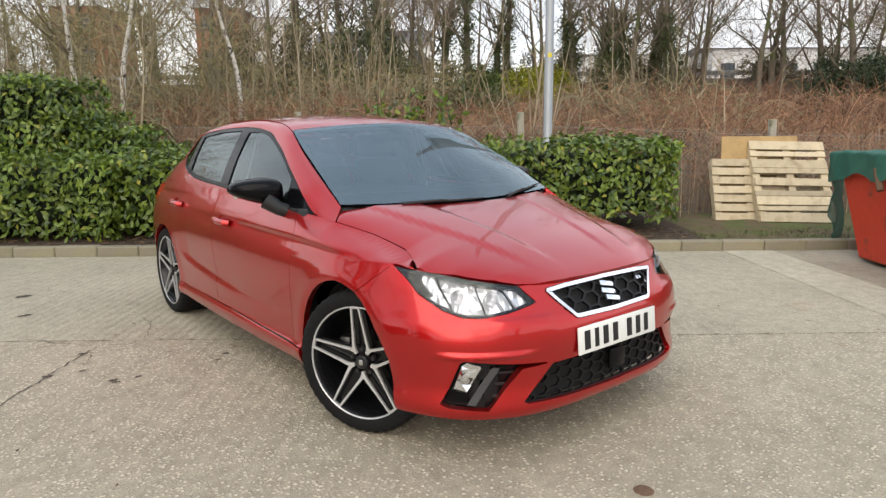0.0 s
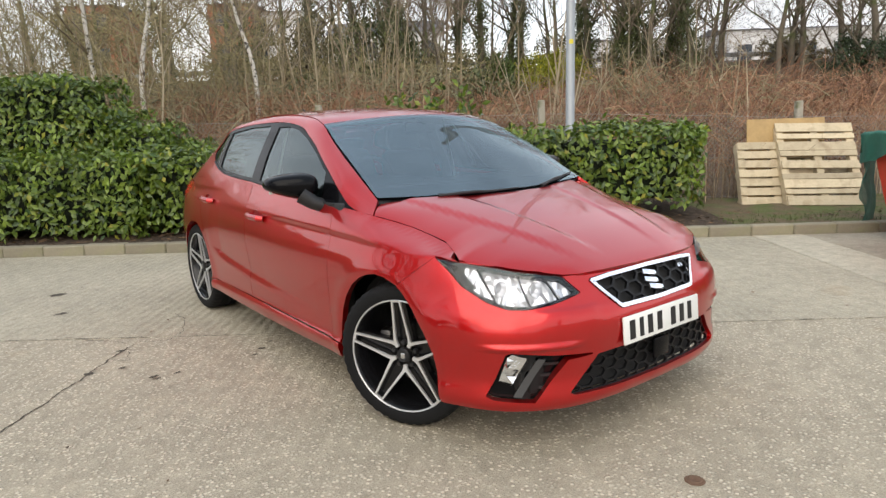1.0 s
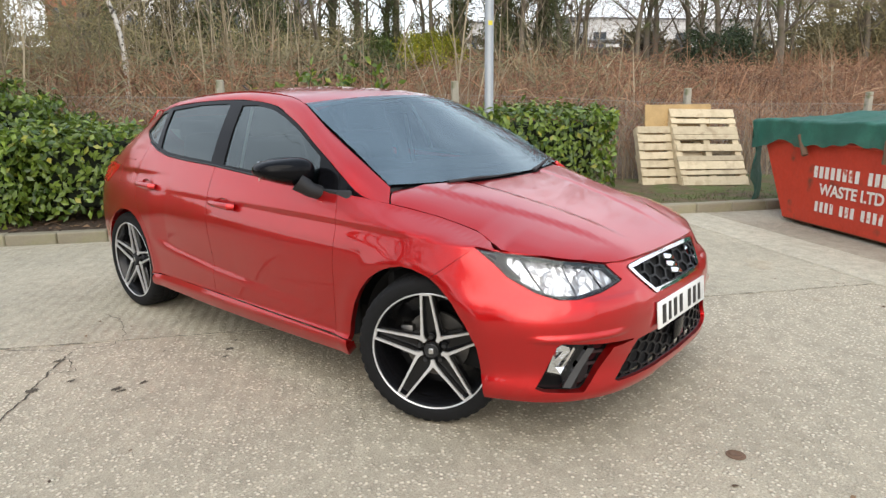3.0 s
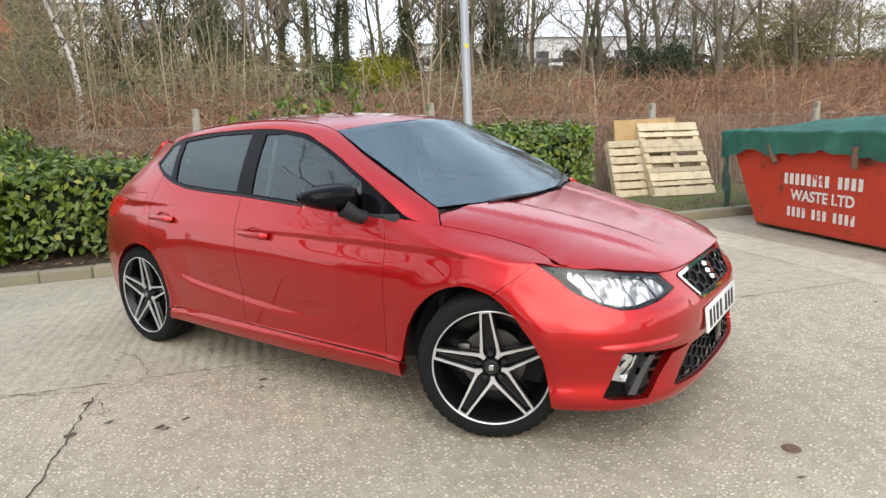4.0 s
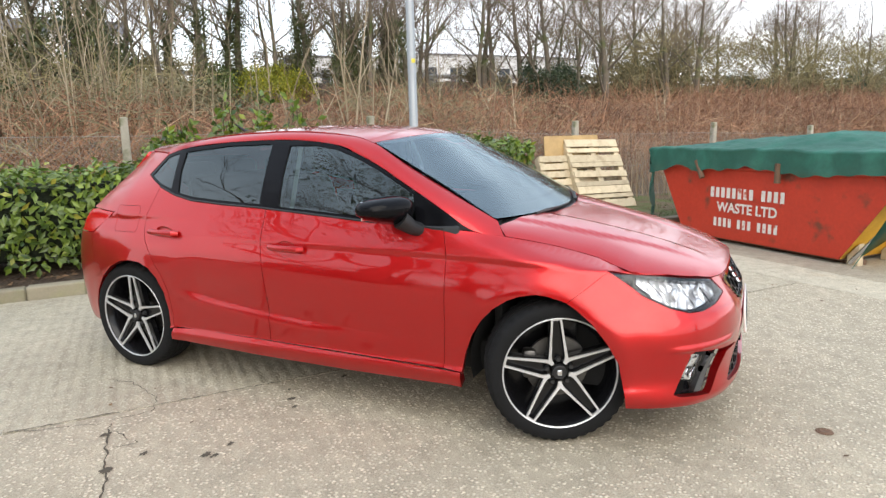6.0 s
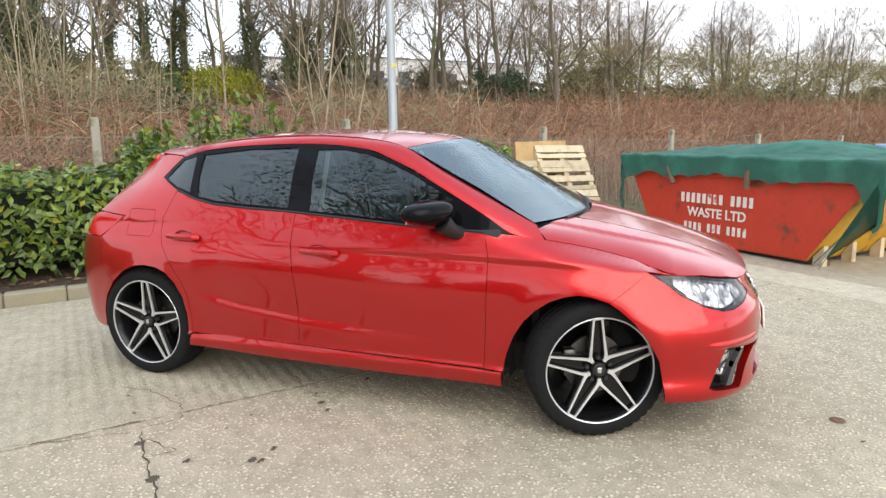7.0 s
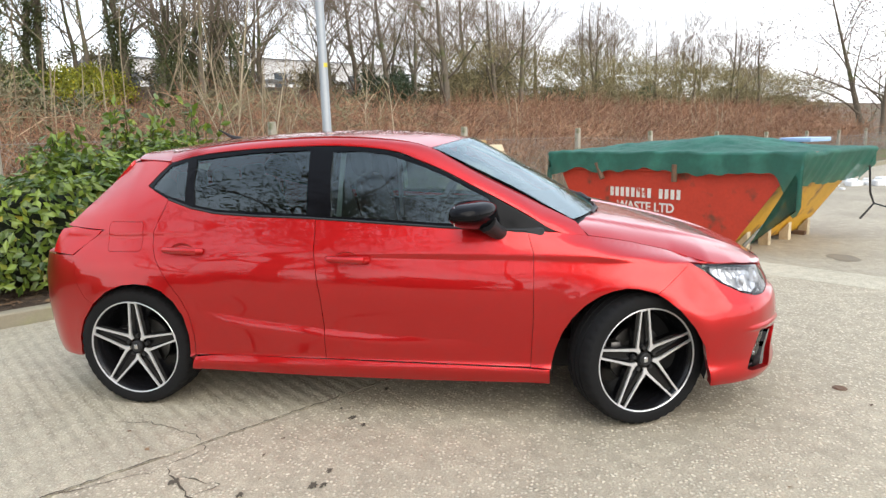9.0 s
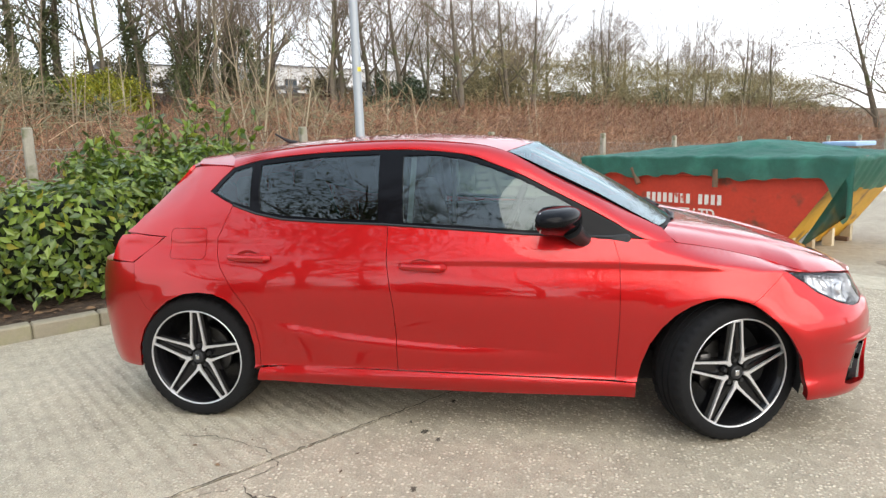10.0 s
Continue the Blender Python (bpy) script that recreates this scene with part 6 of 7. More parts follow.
# nose
GRILLE = [(0.0, 0.684), (0.25, 0.680), (0.352, 0.672), (0.362, 0.662), (0.252, 0.556), (0.238, 0.549), (0.0, 0.545)]
LOWER = [(0.0, 0.398), (0.30, 0.398), (0.372, 0.394), (0.43, 0.33), (0.498, 0.262), (0.48, 0.252), (0.0, 0.246)]
FOG = [(0.400, 0.404), (0.400, 0.399), (0.505, 0.392), (0.57, 0.315), (0.625, 0.238), (0.74, 0.250), (0.757, 0.262), (0.735, 0.33), (0.708, 0.425), (0.695, 0.434), (0.56, 0.417)]
LAMP = LAMP_LOW + [("w", 0.716, 0.612), ("w", 0.675, 0.590), ("w", 0.62, 0.588), ("w", 0.53, 0.600), ("w", 0.42, 0.624), ("w", 0.402, 0.630)] + [("w", w, z) for w, z in LAMP_TOP] + [("w", 0.69, 0.741), ("w", 0.74, 0.750)]


def nose_points(points):
    return [V(p[1], p[2]) if p[0] == "w" else X(*p) for p in points]


lamp_loop = nose_points(LAMP)
front_edge = [W(0, 0.20), W(0.3, 0.20), W(0.52, 0.198), W(0.66, 0.20)] + xz([(0.40, 0.203)] + ARCH_F[:6]) + [X(0.05, 0.6355), X(0.214, 0.763)] + lamp_loop[:10] + [V(0.444, 0.6925), V(0.372, 0.690), W(0.25, 0.691), W(0.0, 0.694)]


def skin_all(s, z):
    return body(s, z, -1)


bumper = panel("front_bumper", [mirrored(front_edge), mirrored([W(*p) for p in GRILLE]), mirrored([W(*p) for p in LOWER]), [W(*p) for p in FOG], [(-s, z) for s, z in (W(*p) for p in FOG)]], skin_all, PAINT, car, du=0.025, dv=0.011, depth=0.035, gap=0.0006)


def ring(name, loop, width, mat, parent, off, depth, label=""):
    return panel(name, [loop, shrink(loop, width)], skin_all, mat, parent, du=0.02, dv=0.012, depth=depth, off=off, label=label)


def clip_convex(poly, border):
    """The part of poly inside a convex border."""
    area = sum(p[0] * q[1] - q[0] * p[1] for p, q in zip(border, border[1:] + border[:1]))
    sgn = 1 if area > 0 else -1
    for a, b in zip(border, border[1:] + border[:1]):
        out = []
        for p, q in zip(poly, poly[1:] + poly[:1]):
            dp, dq = (sgn * ((b[0] - a[0]) * (r[1] - a[1]) - (b[1] - a[1]) * (r[0] - a[0])) for r in (p, q))
            if dp >= 0:
                out.append(p)
            if (dp >= 0) != (dq >= 0):
                t = dp / (dp - dq)
                out.append((p[0] + (q[0] - p[0]) * t, p[1] + (q[1] - p[1]) * t))
        poly = out
        if len(poly) < 3:
            return []
    return poly


def honeycomb(name, loop, size, bar, mat, parent, off, stretch=1.5):
    """A sheet of hexagons cut out of the loop."""
    loops = [loop]
    us, vs = [p[0] for p in loop], [p[1] for p in loop]
    inner = shrink(loop, bar)
    row, v = 0, min(vs)
    while v < max(vs) + size:
        u = min(us) + (size * stretch * 0.75 if row % 2 else 0)
        while u < max(us) + size:
            a, b = (size / 2 - bar / 2) * stretch, size / 2 - bar / 2
            cell = [(u - a, v), (u - a * 0.5, v - b), (u + a * 0.5, v - b), (u + a, v), (u + a * 0.5, v + b), (u - a * 0.5, v + b)]
            cell = clip_convex(cell, inner)
            if len(cell) > 2 and abs(sum(p[0] * q[1] - q[0] * p[1] for p, q in zip(cell, cell[1:] + cell[:1]))) > 1.2e-4:
                loops.append(cell)
            u += size * stretch * 1.5
        row += 1
        v += size / 2
    return panel(name, loops, skin_all, mat, parent, du=0.03, dv=0.03, depth=0.012, off=off)


gr = mirrored([W(*p) for p in GRILLE])
grille = ring("grille", shrink(gr, 0.002), 0.014, CHROME, car, 0.006, 0.03, "chrome-framed upper grille")
panel("grille_back", [gr], skin_all, DARK_LINER, grille, depth=0, off=-0.035)
honeycomb("grille_mesh", mirrored([W(*p) for p in ((0.0, 0.676), (0.25, 0.672), (0.344, 0.662), (0.243, 0.560), (0.0, 0.556))]), 0.050, 0.007, MESH_BLACK, grille, -0.010, 2.0)
lo = mirrored([W(*p) for p in LOWER])
lower = honeycomb("lower_grille", lo, 0.044, 0.006, MESH_BLACK, car, -0.018, 2.0)
panel("lower_grille_back", [lo], skin_all, DARK_LINER, lower, depth=0, off=-0.05)
part("radar_cover", box((0.012, 0.105, 0.085), (0.700, 0.02, 0.335), 0.005), GLOSS_BLACK, car)
# badge on the grille, a plain slanted mark
badge = bmesh.new()
for k, dz in enumerate((0.026, 0.0, -0.026)):
    box((0.012, 0.066, 0.019), (0.0, (-1) ** k * 0.004, dz), 0.004, bm=badge, turn=Matrix.Rotation(radians(-14), 4, "X"))
bmesh.ops.transform(badge, matrix=Matrix.Translation((0.660, 0, 0.616)) @ Matrix.Rotation(radians(-35), 4, "Y") @ Matrix.Scale(1.25, 4), verts=badge.verts)
part("badge", badge, CHROME, car, "chrome badge")
mark = box((0.006, 0.018, 0.020), (0.622, 0.255, 0.632), 0.002, turn=Matrix.Rotation(radians(-35), 4, "Y"))
box((0.006, 0.016, 0.020), (0.619, 0.280, 0.632), 0.002, turn=Matrix.Rotation(radians(-35), 4, "Y"), bm=mark)
part("trim_mark", mark, SATIN_CHROME, car)

# number plate, its characters as plain bars
plate = part("number_plate", box((0.010, 0.520, 0.111), (0.718, 0, 0.462), 0.004, turn=Matrix.Rotation(radians(-5), 4, "Y")), PLATE, car, "white number plate with plain black bars")
at = -0.238
for wch in (0.055, 0.040, 0.052, 0.052, None, 0.052, 0.048, 0.044):
    if wch is None:
        at += 0.032
        continue
    part("plate_bar", box((0.002, wch * 0.62, 0.076), (0.7245, at + wch / 2, 0.462), 0.0, turn=Matrix.Rotation(radians(-5), 4, "Y")), INK, plate)
    at += wch + 0.012

for side in (-1, 1):
    def skin2(s, z, side=side):
        return body(s, z, side)

    # headlamp: black bowl, bright reflectors, clear cover
    lamp = panel("headlamp", [lamp_loop, shrink(lamp_loop, 0.012)], skin2, GLOSS_BLACK, car, du=0.02, dv=0.012, depth=0.06, off=-0.006, label="clear headlamp with bright reflectors")
    panel("lamp_bowl", [lamp_loop], skin2, GLOSS_BLACK, lamp, depth=0, off=-0.065)
    for pts, o, fc in (([(0.475, 0.622), (0.418, 0.636), (0.452, 0.676), (0.50, 0.688)], -0.030, 0.006), ([(0.482, 0.622), (0.505, 0.684), (0.545, 0.700), (0.592, 0.709), (0.590, 0.609)], -0.045, 0.008), ([(0.598, 0.608), (0.600, 0.710), (0.655, 0.722), (0.690, 0.730), (0.690, 0.616)], -0.042, 0.008), ([(0.697, 0.628), (0.698, 0.733), (0.720, 0.737), (0.730, 0.715), (0.722, 0.665), (0.745, 0.655)], -0.030, 0.006)):
        panel("reflector", [[V(*p) for p in pts]], skin2, REFLECTOR, lamp, du=0.022, dv=0.026, depth=0.012, off=o, facet=fc * 0.75, smooth=False)
    for w0, z0 in ((0.552, 0.650), (0.655, 0.656)):
        q = Vector(skin2(*V(w0, z0)))
        bulb = lathe([(0.0, 0.0), (0.020, 0.004), (0.028, 0.016), (0.030, 0.024)], 20, "z")
        bmesh.ops.transform(bulb, matrix=Matrix.Translation(q + Vector((-0.045, 0, 0))) @ Matrix.Rotation(radians(90), 4, "Y"), verts=bulb.verts)
        part("bulb_cup", bulb, REFLECTOR, lamp)
    panel("lamp_cover", [lamp_loop], skin2, LENS, lamp, du=0.03, dv=0.02, depth=0, off=-0.002, gap=0.002)
    # fog lamp pocket
    fog_loop = [W(*p) for p in FOG]
    pocket = panel("fog_pocket", [fog_loop], skin2, GLOSS_BLACK, car, du=0.03, dv=0.03, depth=0, off=-0.045)
    lens_loop = [W(0.728, 0.315), W(0.690, 0.305), W(0.642, 0.398), W(0.690, 0.414), W(0.705, 0.404)]
    panel("fog_lamp", [lens_loop], skin2, CHROME, pocket, du=0.03, dv=0.03, depth=0.03, off=-0.030, facet=0.004, smooth=False)
    panel("fog_cover", [lens_loop], skin2, LENS, pocket, depth=0, off=-0.018, gap=-0.003)
    panel("fog_blade", [[W(0.690, 0.262), W(0.665, 0.258), W(0.585, 0.400), W(0.612, 0.404)]], skin2, SMOKED, pocket, depth=0.03, off=-0.008)
    for z0 in (0.285, 0.325, 0.365):
        wa = 0.60 - (z0 - 0.26) * 0.70
        panel("fog_fin", [[W(wa + 0.065, z0), W(wa, z0 - 0.003), W(wa, z0 + 0.007), W(wa + 0.062, z0 + 0.01)]], skin2, SATIN_BLACK, pocket, depth=0.006, off=-0.036)

    # door mirror
    mir = part("door_mirror", box((0.02, 0.02, 0.02), (-0.69, side * 0.872, 0.945), 0.004), SATIN_BLACK, car, "gloss black door mirror")
    foot = tube([(-0.645, side * 0.795, 0.902), (-0.668, side * 0.845, 0.922), (-0.70, side * 0.885, 0.962)], [0.034, 0.034, 0.046], 14)
    part("mirror_foot", foot, SATIN_BLACK, mir)
    shell = bmesh.new()
    bmesh.ops.create_uvsphere(shell, u_segments=28, v_segments=18, radius=1)
    for v in shell.verts:
        x, y, z = v.co
        x, y, z = (math.copysign(abs(c) ** 0.75, c) for c in (x, y, z))
        w = y * 0.118
        h = z * (0.056 - 0.010 * y if z > 0 else 0.064 - 0.036 * y)
        d = x * (0.100 - 0.022 * y)
        if x < 0:
            d = max(d, -0.055)
        v.co = Vector((-0.745 + d - 0.030 * (y + 1), side * (0.914 + w), 1.008 + h))
    part("mirror_shell", shell, GLOSS_BLACK, mir)
    part("mirror_glass", box((0.004, 0.17, 0.085), (-0.834, side * 0.912, 1.006), 0.0015), CHROME, mir)

    # door handles
    for hx, hz, door in ((-1.375, 0.792, DOORS[side][0]), (-2.232, 0.833, DOORS[side][1])):
        base = Vector(body(*X(hx, hz), side))
        bar = tube([base + Vector((0.10, side * 0.006, -0.004)), base + Vector((0.085, side * 0.030, -0.001)), base + Vector((0.03, side * 0.038, 0.002)), base + Vector((-0.04, side * 0.036, 0.003)), base + Vector((-0.085, side * 0.026, 0.004)), base + Vector((-0.10, side * 0.004, 0.004))], [0.018, 0.020, 0.018, 0.017, 0.016, 0.013], 10)
        for v in bar.verts:
            v.co.z = base.z + (v.co.z - base.z) * 0.95
        part("door_handle", bar, PAINT, door)
        cup = lathe([(0.0, -0.012), (0.026, -0.012), (0.040, 0.0), (0.042, 0.001)], 24, "y")
        for v in cup.verts:
            v.co = Vector((v.co.x * 1.5, v.co.y * side, v.co.z)) + base + Vector((-0.005, side * 0.001, -0.006))
        part("handle_cup", cup, PAINT, door)

# rear: bumper, tailgate, spoiler
rear_edge = xz([(-2.885, 0.80), (-2.86, 0.66), (-2.815, 0.585)] + ARCH_R[9:] + [(-2.94, 0.25)]) + [(S_MAX - 0.55, 0.25), (S_MAX - 0.01, 0.26), (S_MAX - 0.01, 0.80), (S_MAX - 0.55, 0.80)]
for side in (-1, 1):
    panel("rear_bumper", [rear_edge], lambda s, z, side=side: body(s, z, side), PAINT, car, depth=0.03, gap=0.0006)


def tailgate(u, v):
    """From the roof's rear edge down to the bumper."""
    top = np.array((-2.68 - 0.10 * (1 - u * u), u * 0.515, 1.270 + 0.024 * (1 - u * u)))
    low = np.array((-2.96 - 0.20 * (1 - u * u), u * 0.665, 0.93))
    end = np.array((-3.02 - 0.19 * (1 - u * u), u * 0.66, 0.79))
    p = top * (1 - v / 0.7) + low * (v / 0.7) if v < 0.7 else low * (1 - (v - 0.7) / 0.3) + end * ((v - 0.7) / 0.3)
    return tuple(p)


panel("tailgate", [[(-0.99, 0.0), (0.99, 0.0), (0.99, 0.99), (-0.99, 0.99)], [(-0.85, 0.12), (0.85, 0.12), (0.85, 0.62), (-0.85, 0.62)]], tailgate, PAINT, car, du=0.06, dv=0.05)
panel("rear_screen", [[(-0.86, 0.11), (0.86, 0.11), (0.86, 0.63), (-0.86, 0.63)]], tailgate, DARK_GLASS, car, depth=0, off=-0.004)


def spoiler_top(u, v):
    q, w = 1 - u * u, 1 - u ** 4
    a = np.array((-2.395 - 0.20 * max(0.0, 1 - (u * 0.62 / 0.53) ** 2), u * 0.62, 1.266 + 0.066 * w))
    b = np.array((-2.648 - 0.105 * q, u * 0.505, 1.278 + 0.038 * w))
    return tuple(a * (1 - v) + b * v)


panel("spoiler", [[(-0.995, 0.0), (0.995, 0.0), (0.995, 1.0), (-0.995, 1.0)]], spoiler_top, PAINT, car, du=0.06, dv=0.1, depth=0.025)
ant = tube([(-2.30, 0, 1.365), (-2.36, 0, 1.385), (-2.44, 0, 1.43)], [0.02, 0.010, 0.004], 8)
part("roof_aerial", ant, SATIN_BLACK, car)

# wipers
def on_screen(u, v, lift):
    x, y, z = screen(u, v)
    return (x + lift * 0.45, y, z + lift * 0.9)


for u0, u1, v0, v1 in ((-0.60, 0.10, 0.004, 0.010), (0.35, 0.93, 0.012, 0.07)):
    run = [u0 + (u1 - u0) * k / 8 for k in range(9)]
    wiper = part("wiper", tube([on_screen(u, v0 + (v1 - v0) * k / 8, 0.010) for k, u in enumerate(run)], [0.004, 0.005, 0.006, 0.007, 0.007, 0.006, 0.005, 0.004, 0.003], 6), SATIN_BLACK, car)
    part("wiper_arm", tube([on_screen(u0, v0 - 0.03, 0.012), on_screen(u0 * 0.6 + u1 * 0.4, (v0 + v1) / 2 - 0.01, 0.020), on_screen((u0 + u1) / 2, (v0 + v1) / 2, 0.014)], [0.009, 0.007, 0.005], 8), SATIN_BLACK, wiper)

# floor pan, arch liners, cabin
tub = bmesh.new()
box((3.55, 1.30, 0.16), (-1.22, 0, 0.28), 0.03, bm=tub)
box((0.55, 1.25, 0.30), (0.30, 0, 0.40), 0.03, bm=tub)
box((0.36, 1.20, 0.50), (-2.84, 0, 0.52), 0.03, bm=tub)
box((0.04, 1.45, 0.55), (-0.30, 0, 0.60), 0.01, bm=tub)
part("floor_pan", tub, DARK_LINER, car)
for ax, r in ((-0.066, 0.356), (-2.535, 0.330)):
    for side in (-1, 1):
        liner = bmesh.new()
        ringa = []
        for k in range(25):
            a = math.pi * (k / 24 * 1.16 - 0.08)
            p = Vector((ax + r * math.cos(a), 0, 0.30 + r * math.sin(a)))
            ringa.append([liner.verts.new((p.x, side * 0.77, p.z)), liner.verts.new((p.x, side * 0.50, p.z)), liner.verts.new((ax, side * 0.50, 0.30))])
        for a, b in zip(ringa, ringa[1:]):
            liner.faces.new((a[0], b[0], b[1], a[1]))
            liner.faces.new((a[1], b[1], b[2], a[2]))
        part("arch_liner", liner, DARK_LINER, car)
for side in (-1, 1):
    inner = bmesh.new()
    box((1.75, 0.05, 0.66), (-1.32, side * 0.79, 0.60), 0.02, bm=inner)
    part("door_lining", inner, CABIN, car)
dash = box((0.62, 1.42, 0.28), (-0.62, 0, 0.83), 0.06, 3)
box((0.30, 0.40, 0.10), (-0.80, -0.36, 0.96), 0.045, 3, bm=dash)
part("dashboard", dash, CABIN, car)
wheel_ring = lathe([(0.185 + 0.016 * math.cos(a), 0.016 * math.sin(a)) for a in (k * math.pi / 4 for k in range(8))], 40, "z", closed=True)
box((0.12, 0.10, 0.03), (0, 0, -0.01), 0.012, bm=wheel_ring)
box((0.03, 0.34, 0.015), (0, 0, -0.005), 0.005, bm=wheel_ring)
bmesh.ops.transform(wheel_ring, matrix=Matrix.Translation((-1.00, -0.36, 0.94)) @ Matrix.Rotation(radians(-68), 4, "Y"), verts=wheel_ring.verts)
part("steering_wheel", wheel_ring, CABIN, car)


def car_seat(x, y, wide=0.50):
    s = part("seat", box((0.50, wide, 0.16), (x + 0.10, y, 0.52), 0.06, 3), SEAT, car)
    part("backrest", box((0.15, wide, 0.62), (x - 0.24, y, 0.82), 0.06, 3, turn=Matrix.Rotation(radians(-14), 4, "Y"), taper=(0.75, 0.82)), SEAT, s)
    return s


for y in (-0.37, 0.37):
    s = car_seat(-1.30, y)
    part("head_restraint", box((0.09, 0.25, 0.18), (-1.65, y, 1.205), 0.04, 3, turn=Matrix.Rotation(radians(-8), 4, "Y")), SEAT, s)
back = car_seat(-2.05, 0, 1.24)
for y in (-0.38, 0, 0.38):
    part("head_restraint", box((0.08, 0.24, 0.14), (-2.42, y, 1.13), 0.035, 3), SEAT, back)
for side in (-1, 1):
    part("pillar_trim", tube([(-1.56, side * 0.76, 0.72), (-1.565, side * 0.675, 1.02), (-1.57, side * 0.545, 1.30)], [0.045, 0.04, 0.035], 8), CABIN, car)
    part("seat_belt", box((0.026, 0.004, 0.56), (-1.462, side * 0.655, 1.06), 0.001, turn=Matrix.Rotation(radians(side * 16), 4, "X") @ Matrix.Rotation(radians(3), 4, "Y")), BELT, car)
part("roof_lining", box((1.2, 1.02, 0.02), (-1.72, 0, 1.315), 0.008), CABIN_PALE, car)
part("interior_mirror", box((0.03, 0.22, 0.06), (-0.93, 0, 1.265), 0.014, 2), GLOSS_BLACK, car)

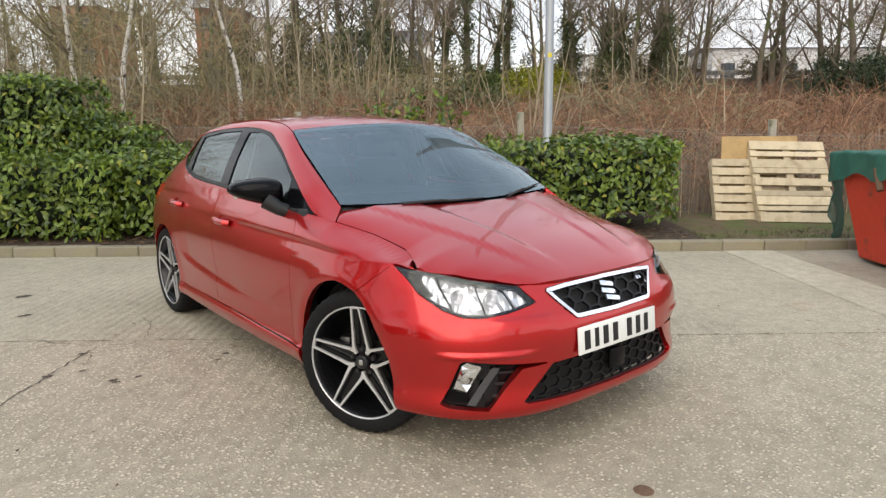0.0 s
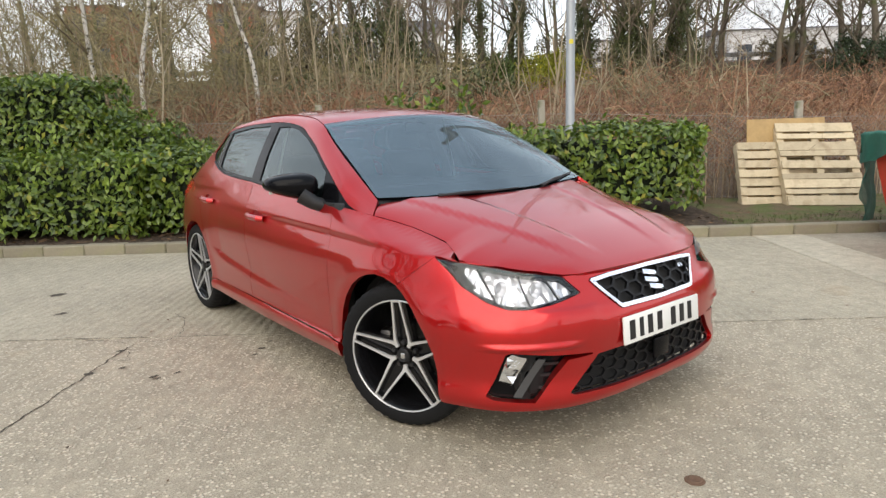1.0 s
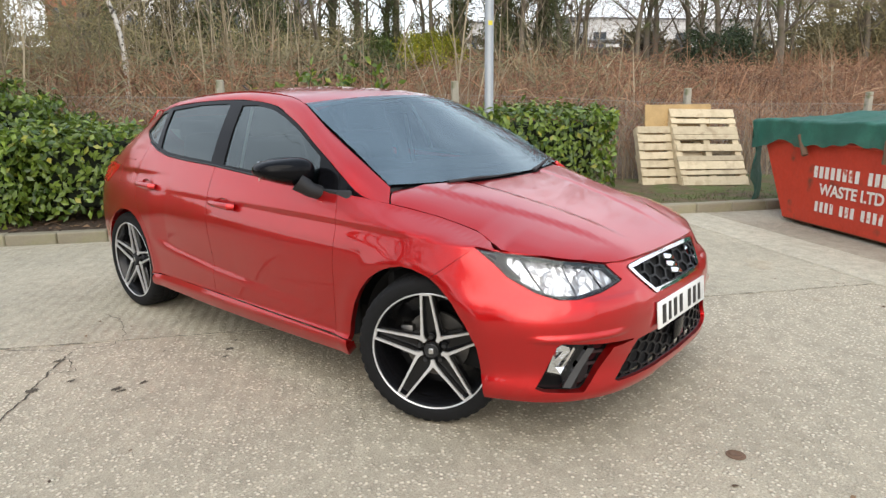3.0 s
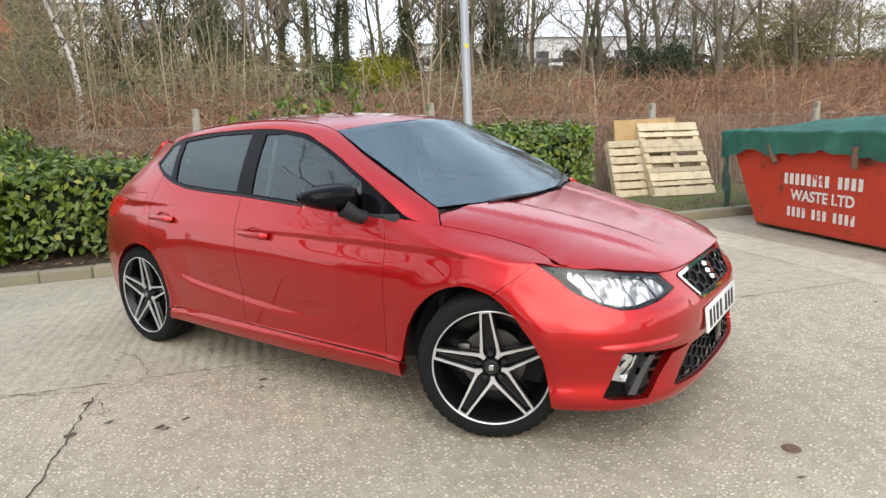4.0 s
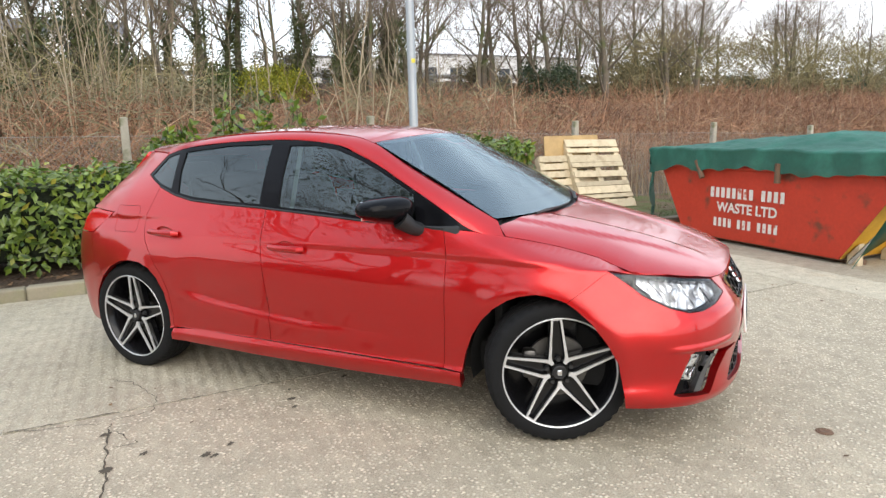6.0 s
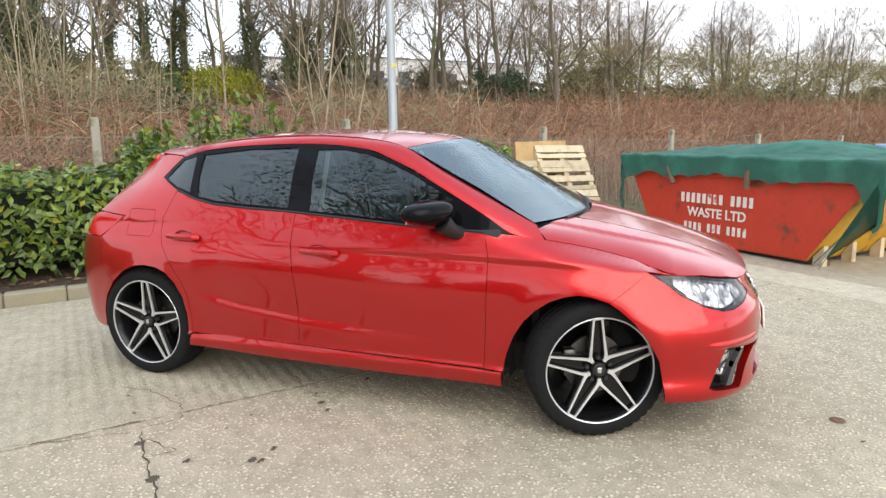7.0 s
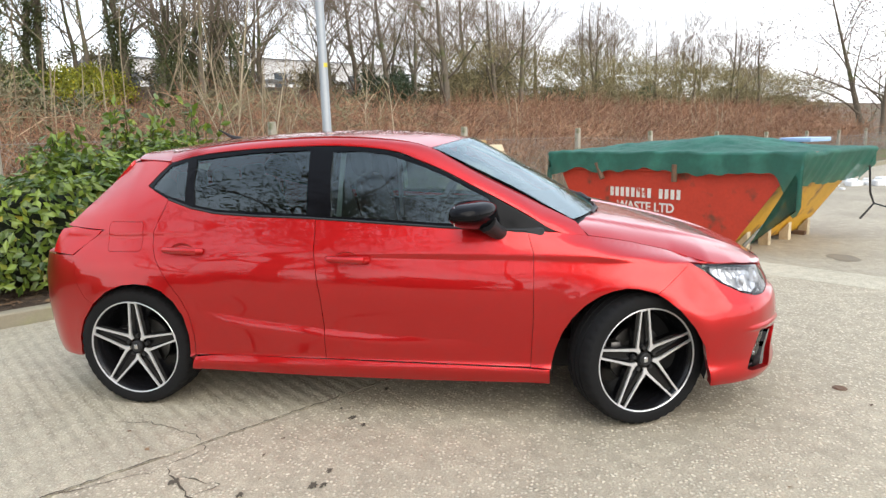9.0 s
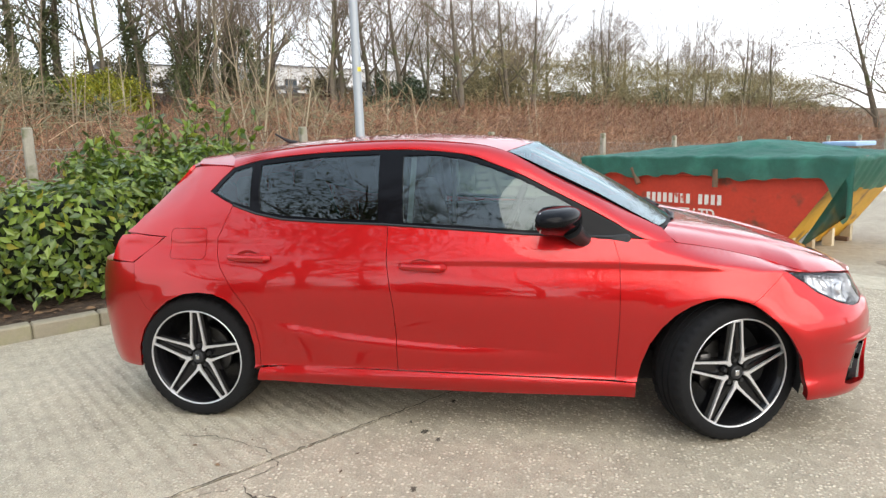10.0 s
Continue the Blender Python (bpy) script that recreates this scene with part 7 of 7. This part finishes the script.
# wheels: outward is -y
def road_wheel(m, spin):
    hub = new("wheel")
    hub.parent = car
    hub.matrix_basis = m
    tyre = bmesh.new()
    prof = [(0.238, -0.094), (0.247, -0.101), (0.258, -0.107), (0.275, -0.109), (0.295, -0.105), (0.306, -0.097), (0.3125, -0.086), (0.3150, -0.066), (0.3155, -0.046), (0.308, -0.043), (0.308, -0.037), (0.3160, -0.034), (0.3160, -0.006), (0.308, -0.003), (0.308, 0.003), (0.3160, 0.006), (0.3160, 0.034), (0.308, 0.037), (0.308, 0.043), (0.3155, 0.046), (0.3150, 0.066), (0.3125, 0.086), (0.306, 0.097), (0.295, 0.105), (0.258, 0.107), (0.238, 0.094)]
    lathe(prof, 132, "y", tyre)
    for v in tyre.verts:
        r = math.hypot(v.co.x, v.co.z)
        k = round((math.atan2(v.co.z, v.co.x) % (2 * math.pi)) / (2 * math.pi) * 132)
        if k % 3 == 0 and 0.05 < abs(v.co.y) < 0.098 and r > 0.30:
            v.co.x *= (r - 0.006) / r
            v.co.z *= (r - 0.006) / r
    part("tyre", tyre, RUBBER, hub, "black low-profile tyre", sharp=25)
    rim = lathe([(0.238, -0.100), (0.232, -0.096), (0.226, -0.088), (0.216, -0.060), (0.206, -0.03), (0.204, 0.09), (0.0, 0.09)], 64, "y")
    part("rim", rim, RIM_BLACK, hub, "gloss black alloy rim")
    part("rim_edge", lathe([(0.2295, -0.0935), (0.2300, -0.1010), (0.2340, -0.1030), (0.2365, -0.1010), (0.2360, -0.096)], 72, "y"), MACHINED, hub, "machined silver rim edge")
    part("brake_disc", lathe([(0.0, -0.010), (0.075, -0.012), (0.08, 0.0), (0.138, 0.0), (0.138, 0.02), (0.0, 0.02)], 40, "y"), STEEL, hub)
    part("caliper", box((0.06, 0.06, 0.13), (-0.12, -0.005, 0.02), 0.015, 2), STEEL, hub)
    face, bodym = None, None
    for k in range(5):
        if face is None:
            def prism(bm, loop, h_of, thick):
                top = [bm.verts.new((x, h_of(math.hypot(x, z)), z)) for x, z in loop]
                bot = [bm.verts.new((x, h_of(math.hypot(x, z)) + thick, z)) for x, z in loop]
                bm.faces.new(top)
                bm.faces.new(list(reversed(bot)))
                for i in range(len(loop)):
                    j = (i + 1) % len(loop)
                    bm.faces.new((top[j], top[i], bot[i], bot[j]))

            def height(r):
                return -0.078 - 0.020 * min(max((r - 0.05) / 0.18, 0), 1)

            def flat(r, deg):
                t = radians(90) + radians(deg)
                return (r * math.cos(t), r * math.sin(t))

            fm = bmesh.new()
            # two legs and the bridge at the rim
            right = [flat(0.069, 36), flat(0.150, 11.3), flat(0.225, 5.7), flat(0.2305, 5.5), flat(0.2305, 0), flat(0.2255, 0), flat(0.2255, 3.5), flat(0.150, 8.0), flat(0.070, 23.0), flat(0.052, 27), flat(0.043, 25), flat(0.040, 36)]
            prism(fm, right, lambda r: height(r) - 0.002, 0.010)
            prism(fm, [(-x, z) for x, z in reversed(right)], lambda r: height(r) - 0.002, 0.010)
            bb = bmesh.new()
            prism(bb, [flat(0.030, 36), flat(0.066, 36.5), flat(0.228, 6.0), flat(0.2285, 0), flat(0.2285, -0.01), flat(0.228, -6.0), flat(0.066, -36.5), flat(0.030, -36)], lambda r: height(r) + 0.030, 0.035)
            turn0 = Matrix.Rotation(radians(spin), 4, "Y")
            face = part("spoke", fm, MACHINED, hub, "machined silver twin spoke", smooth=False)
            bodym = part("spoke_back", bb, RIM_BLACK, hub, "gloss black spoke", smooth=False)
            face.matrix_basis = bodym.matrix_basis = turn0
        else:
            for src in (face, bodym):
                o = new(src.name.split(".")[0], src.data)
                o.parent = hub
                o.matrix_basis = Matrix.Rotation(radians(spin + 72 * k), 4, "Y")
        t = radians(90 - spin + 72 * k)
        bolt = lathe([(0.0, -0.077), (0.009, -0.077), (0.010, -0.070), (0.013, -0.060)], 10, "y")
        bmesh.ops.translate(bolt, vec=(0.054 * math.cos(t), 0, 0.054 * math.sin(t)), verts=bolt.verts)
        part("wheel_bolt", bolt, SATIN_BLACK, hub)
    for o in list(hub.children):
        if o.name.split(".")[0] in ("rim", "rim_edge", "spoke", "spoke_back"):
            o.matrix_basis = o.matrix_basis @ Matrix.Diagonal((1.05, 1.0, 1.05, 1.0))
    part("hub_cap", lathe([(0.0, -0.089), (0.022, -0.0885), (0.0235, -0.086), (0.026, -0.088), (0.030, -0.086), (0.032, -0.070)], 28, "y"), SATIN_BLACK, hub)
    part("cap_mark", box((0.020, 0.003, 0.024), (0, -0.0895, 0), 0.002), SATIN_CHROME, hub)
    return hub


STEER = 25
road_wheel(pose(-0.026, -0.737, 0.3145, 0, 0, STEER), -4)
road_wheel(pose(-0.026, 0.737, 0.3145, 0, 0, 180 + STEER), -4)
road_wheel(pose(-2.566, -0.745, 0.3145), 3)
road_wheel(pose(-2.566, 0.745, 0.3145, 0, 0, 180), 3)
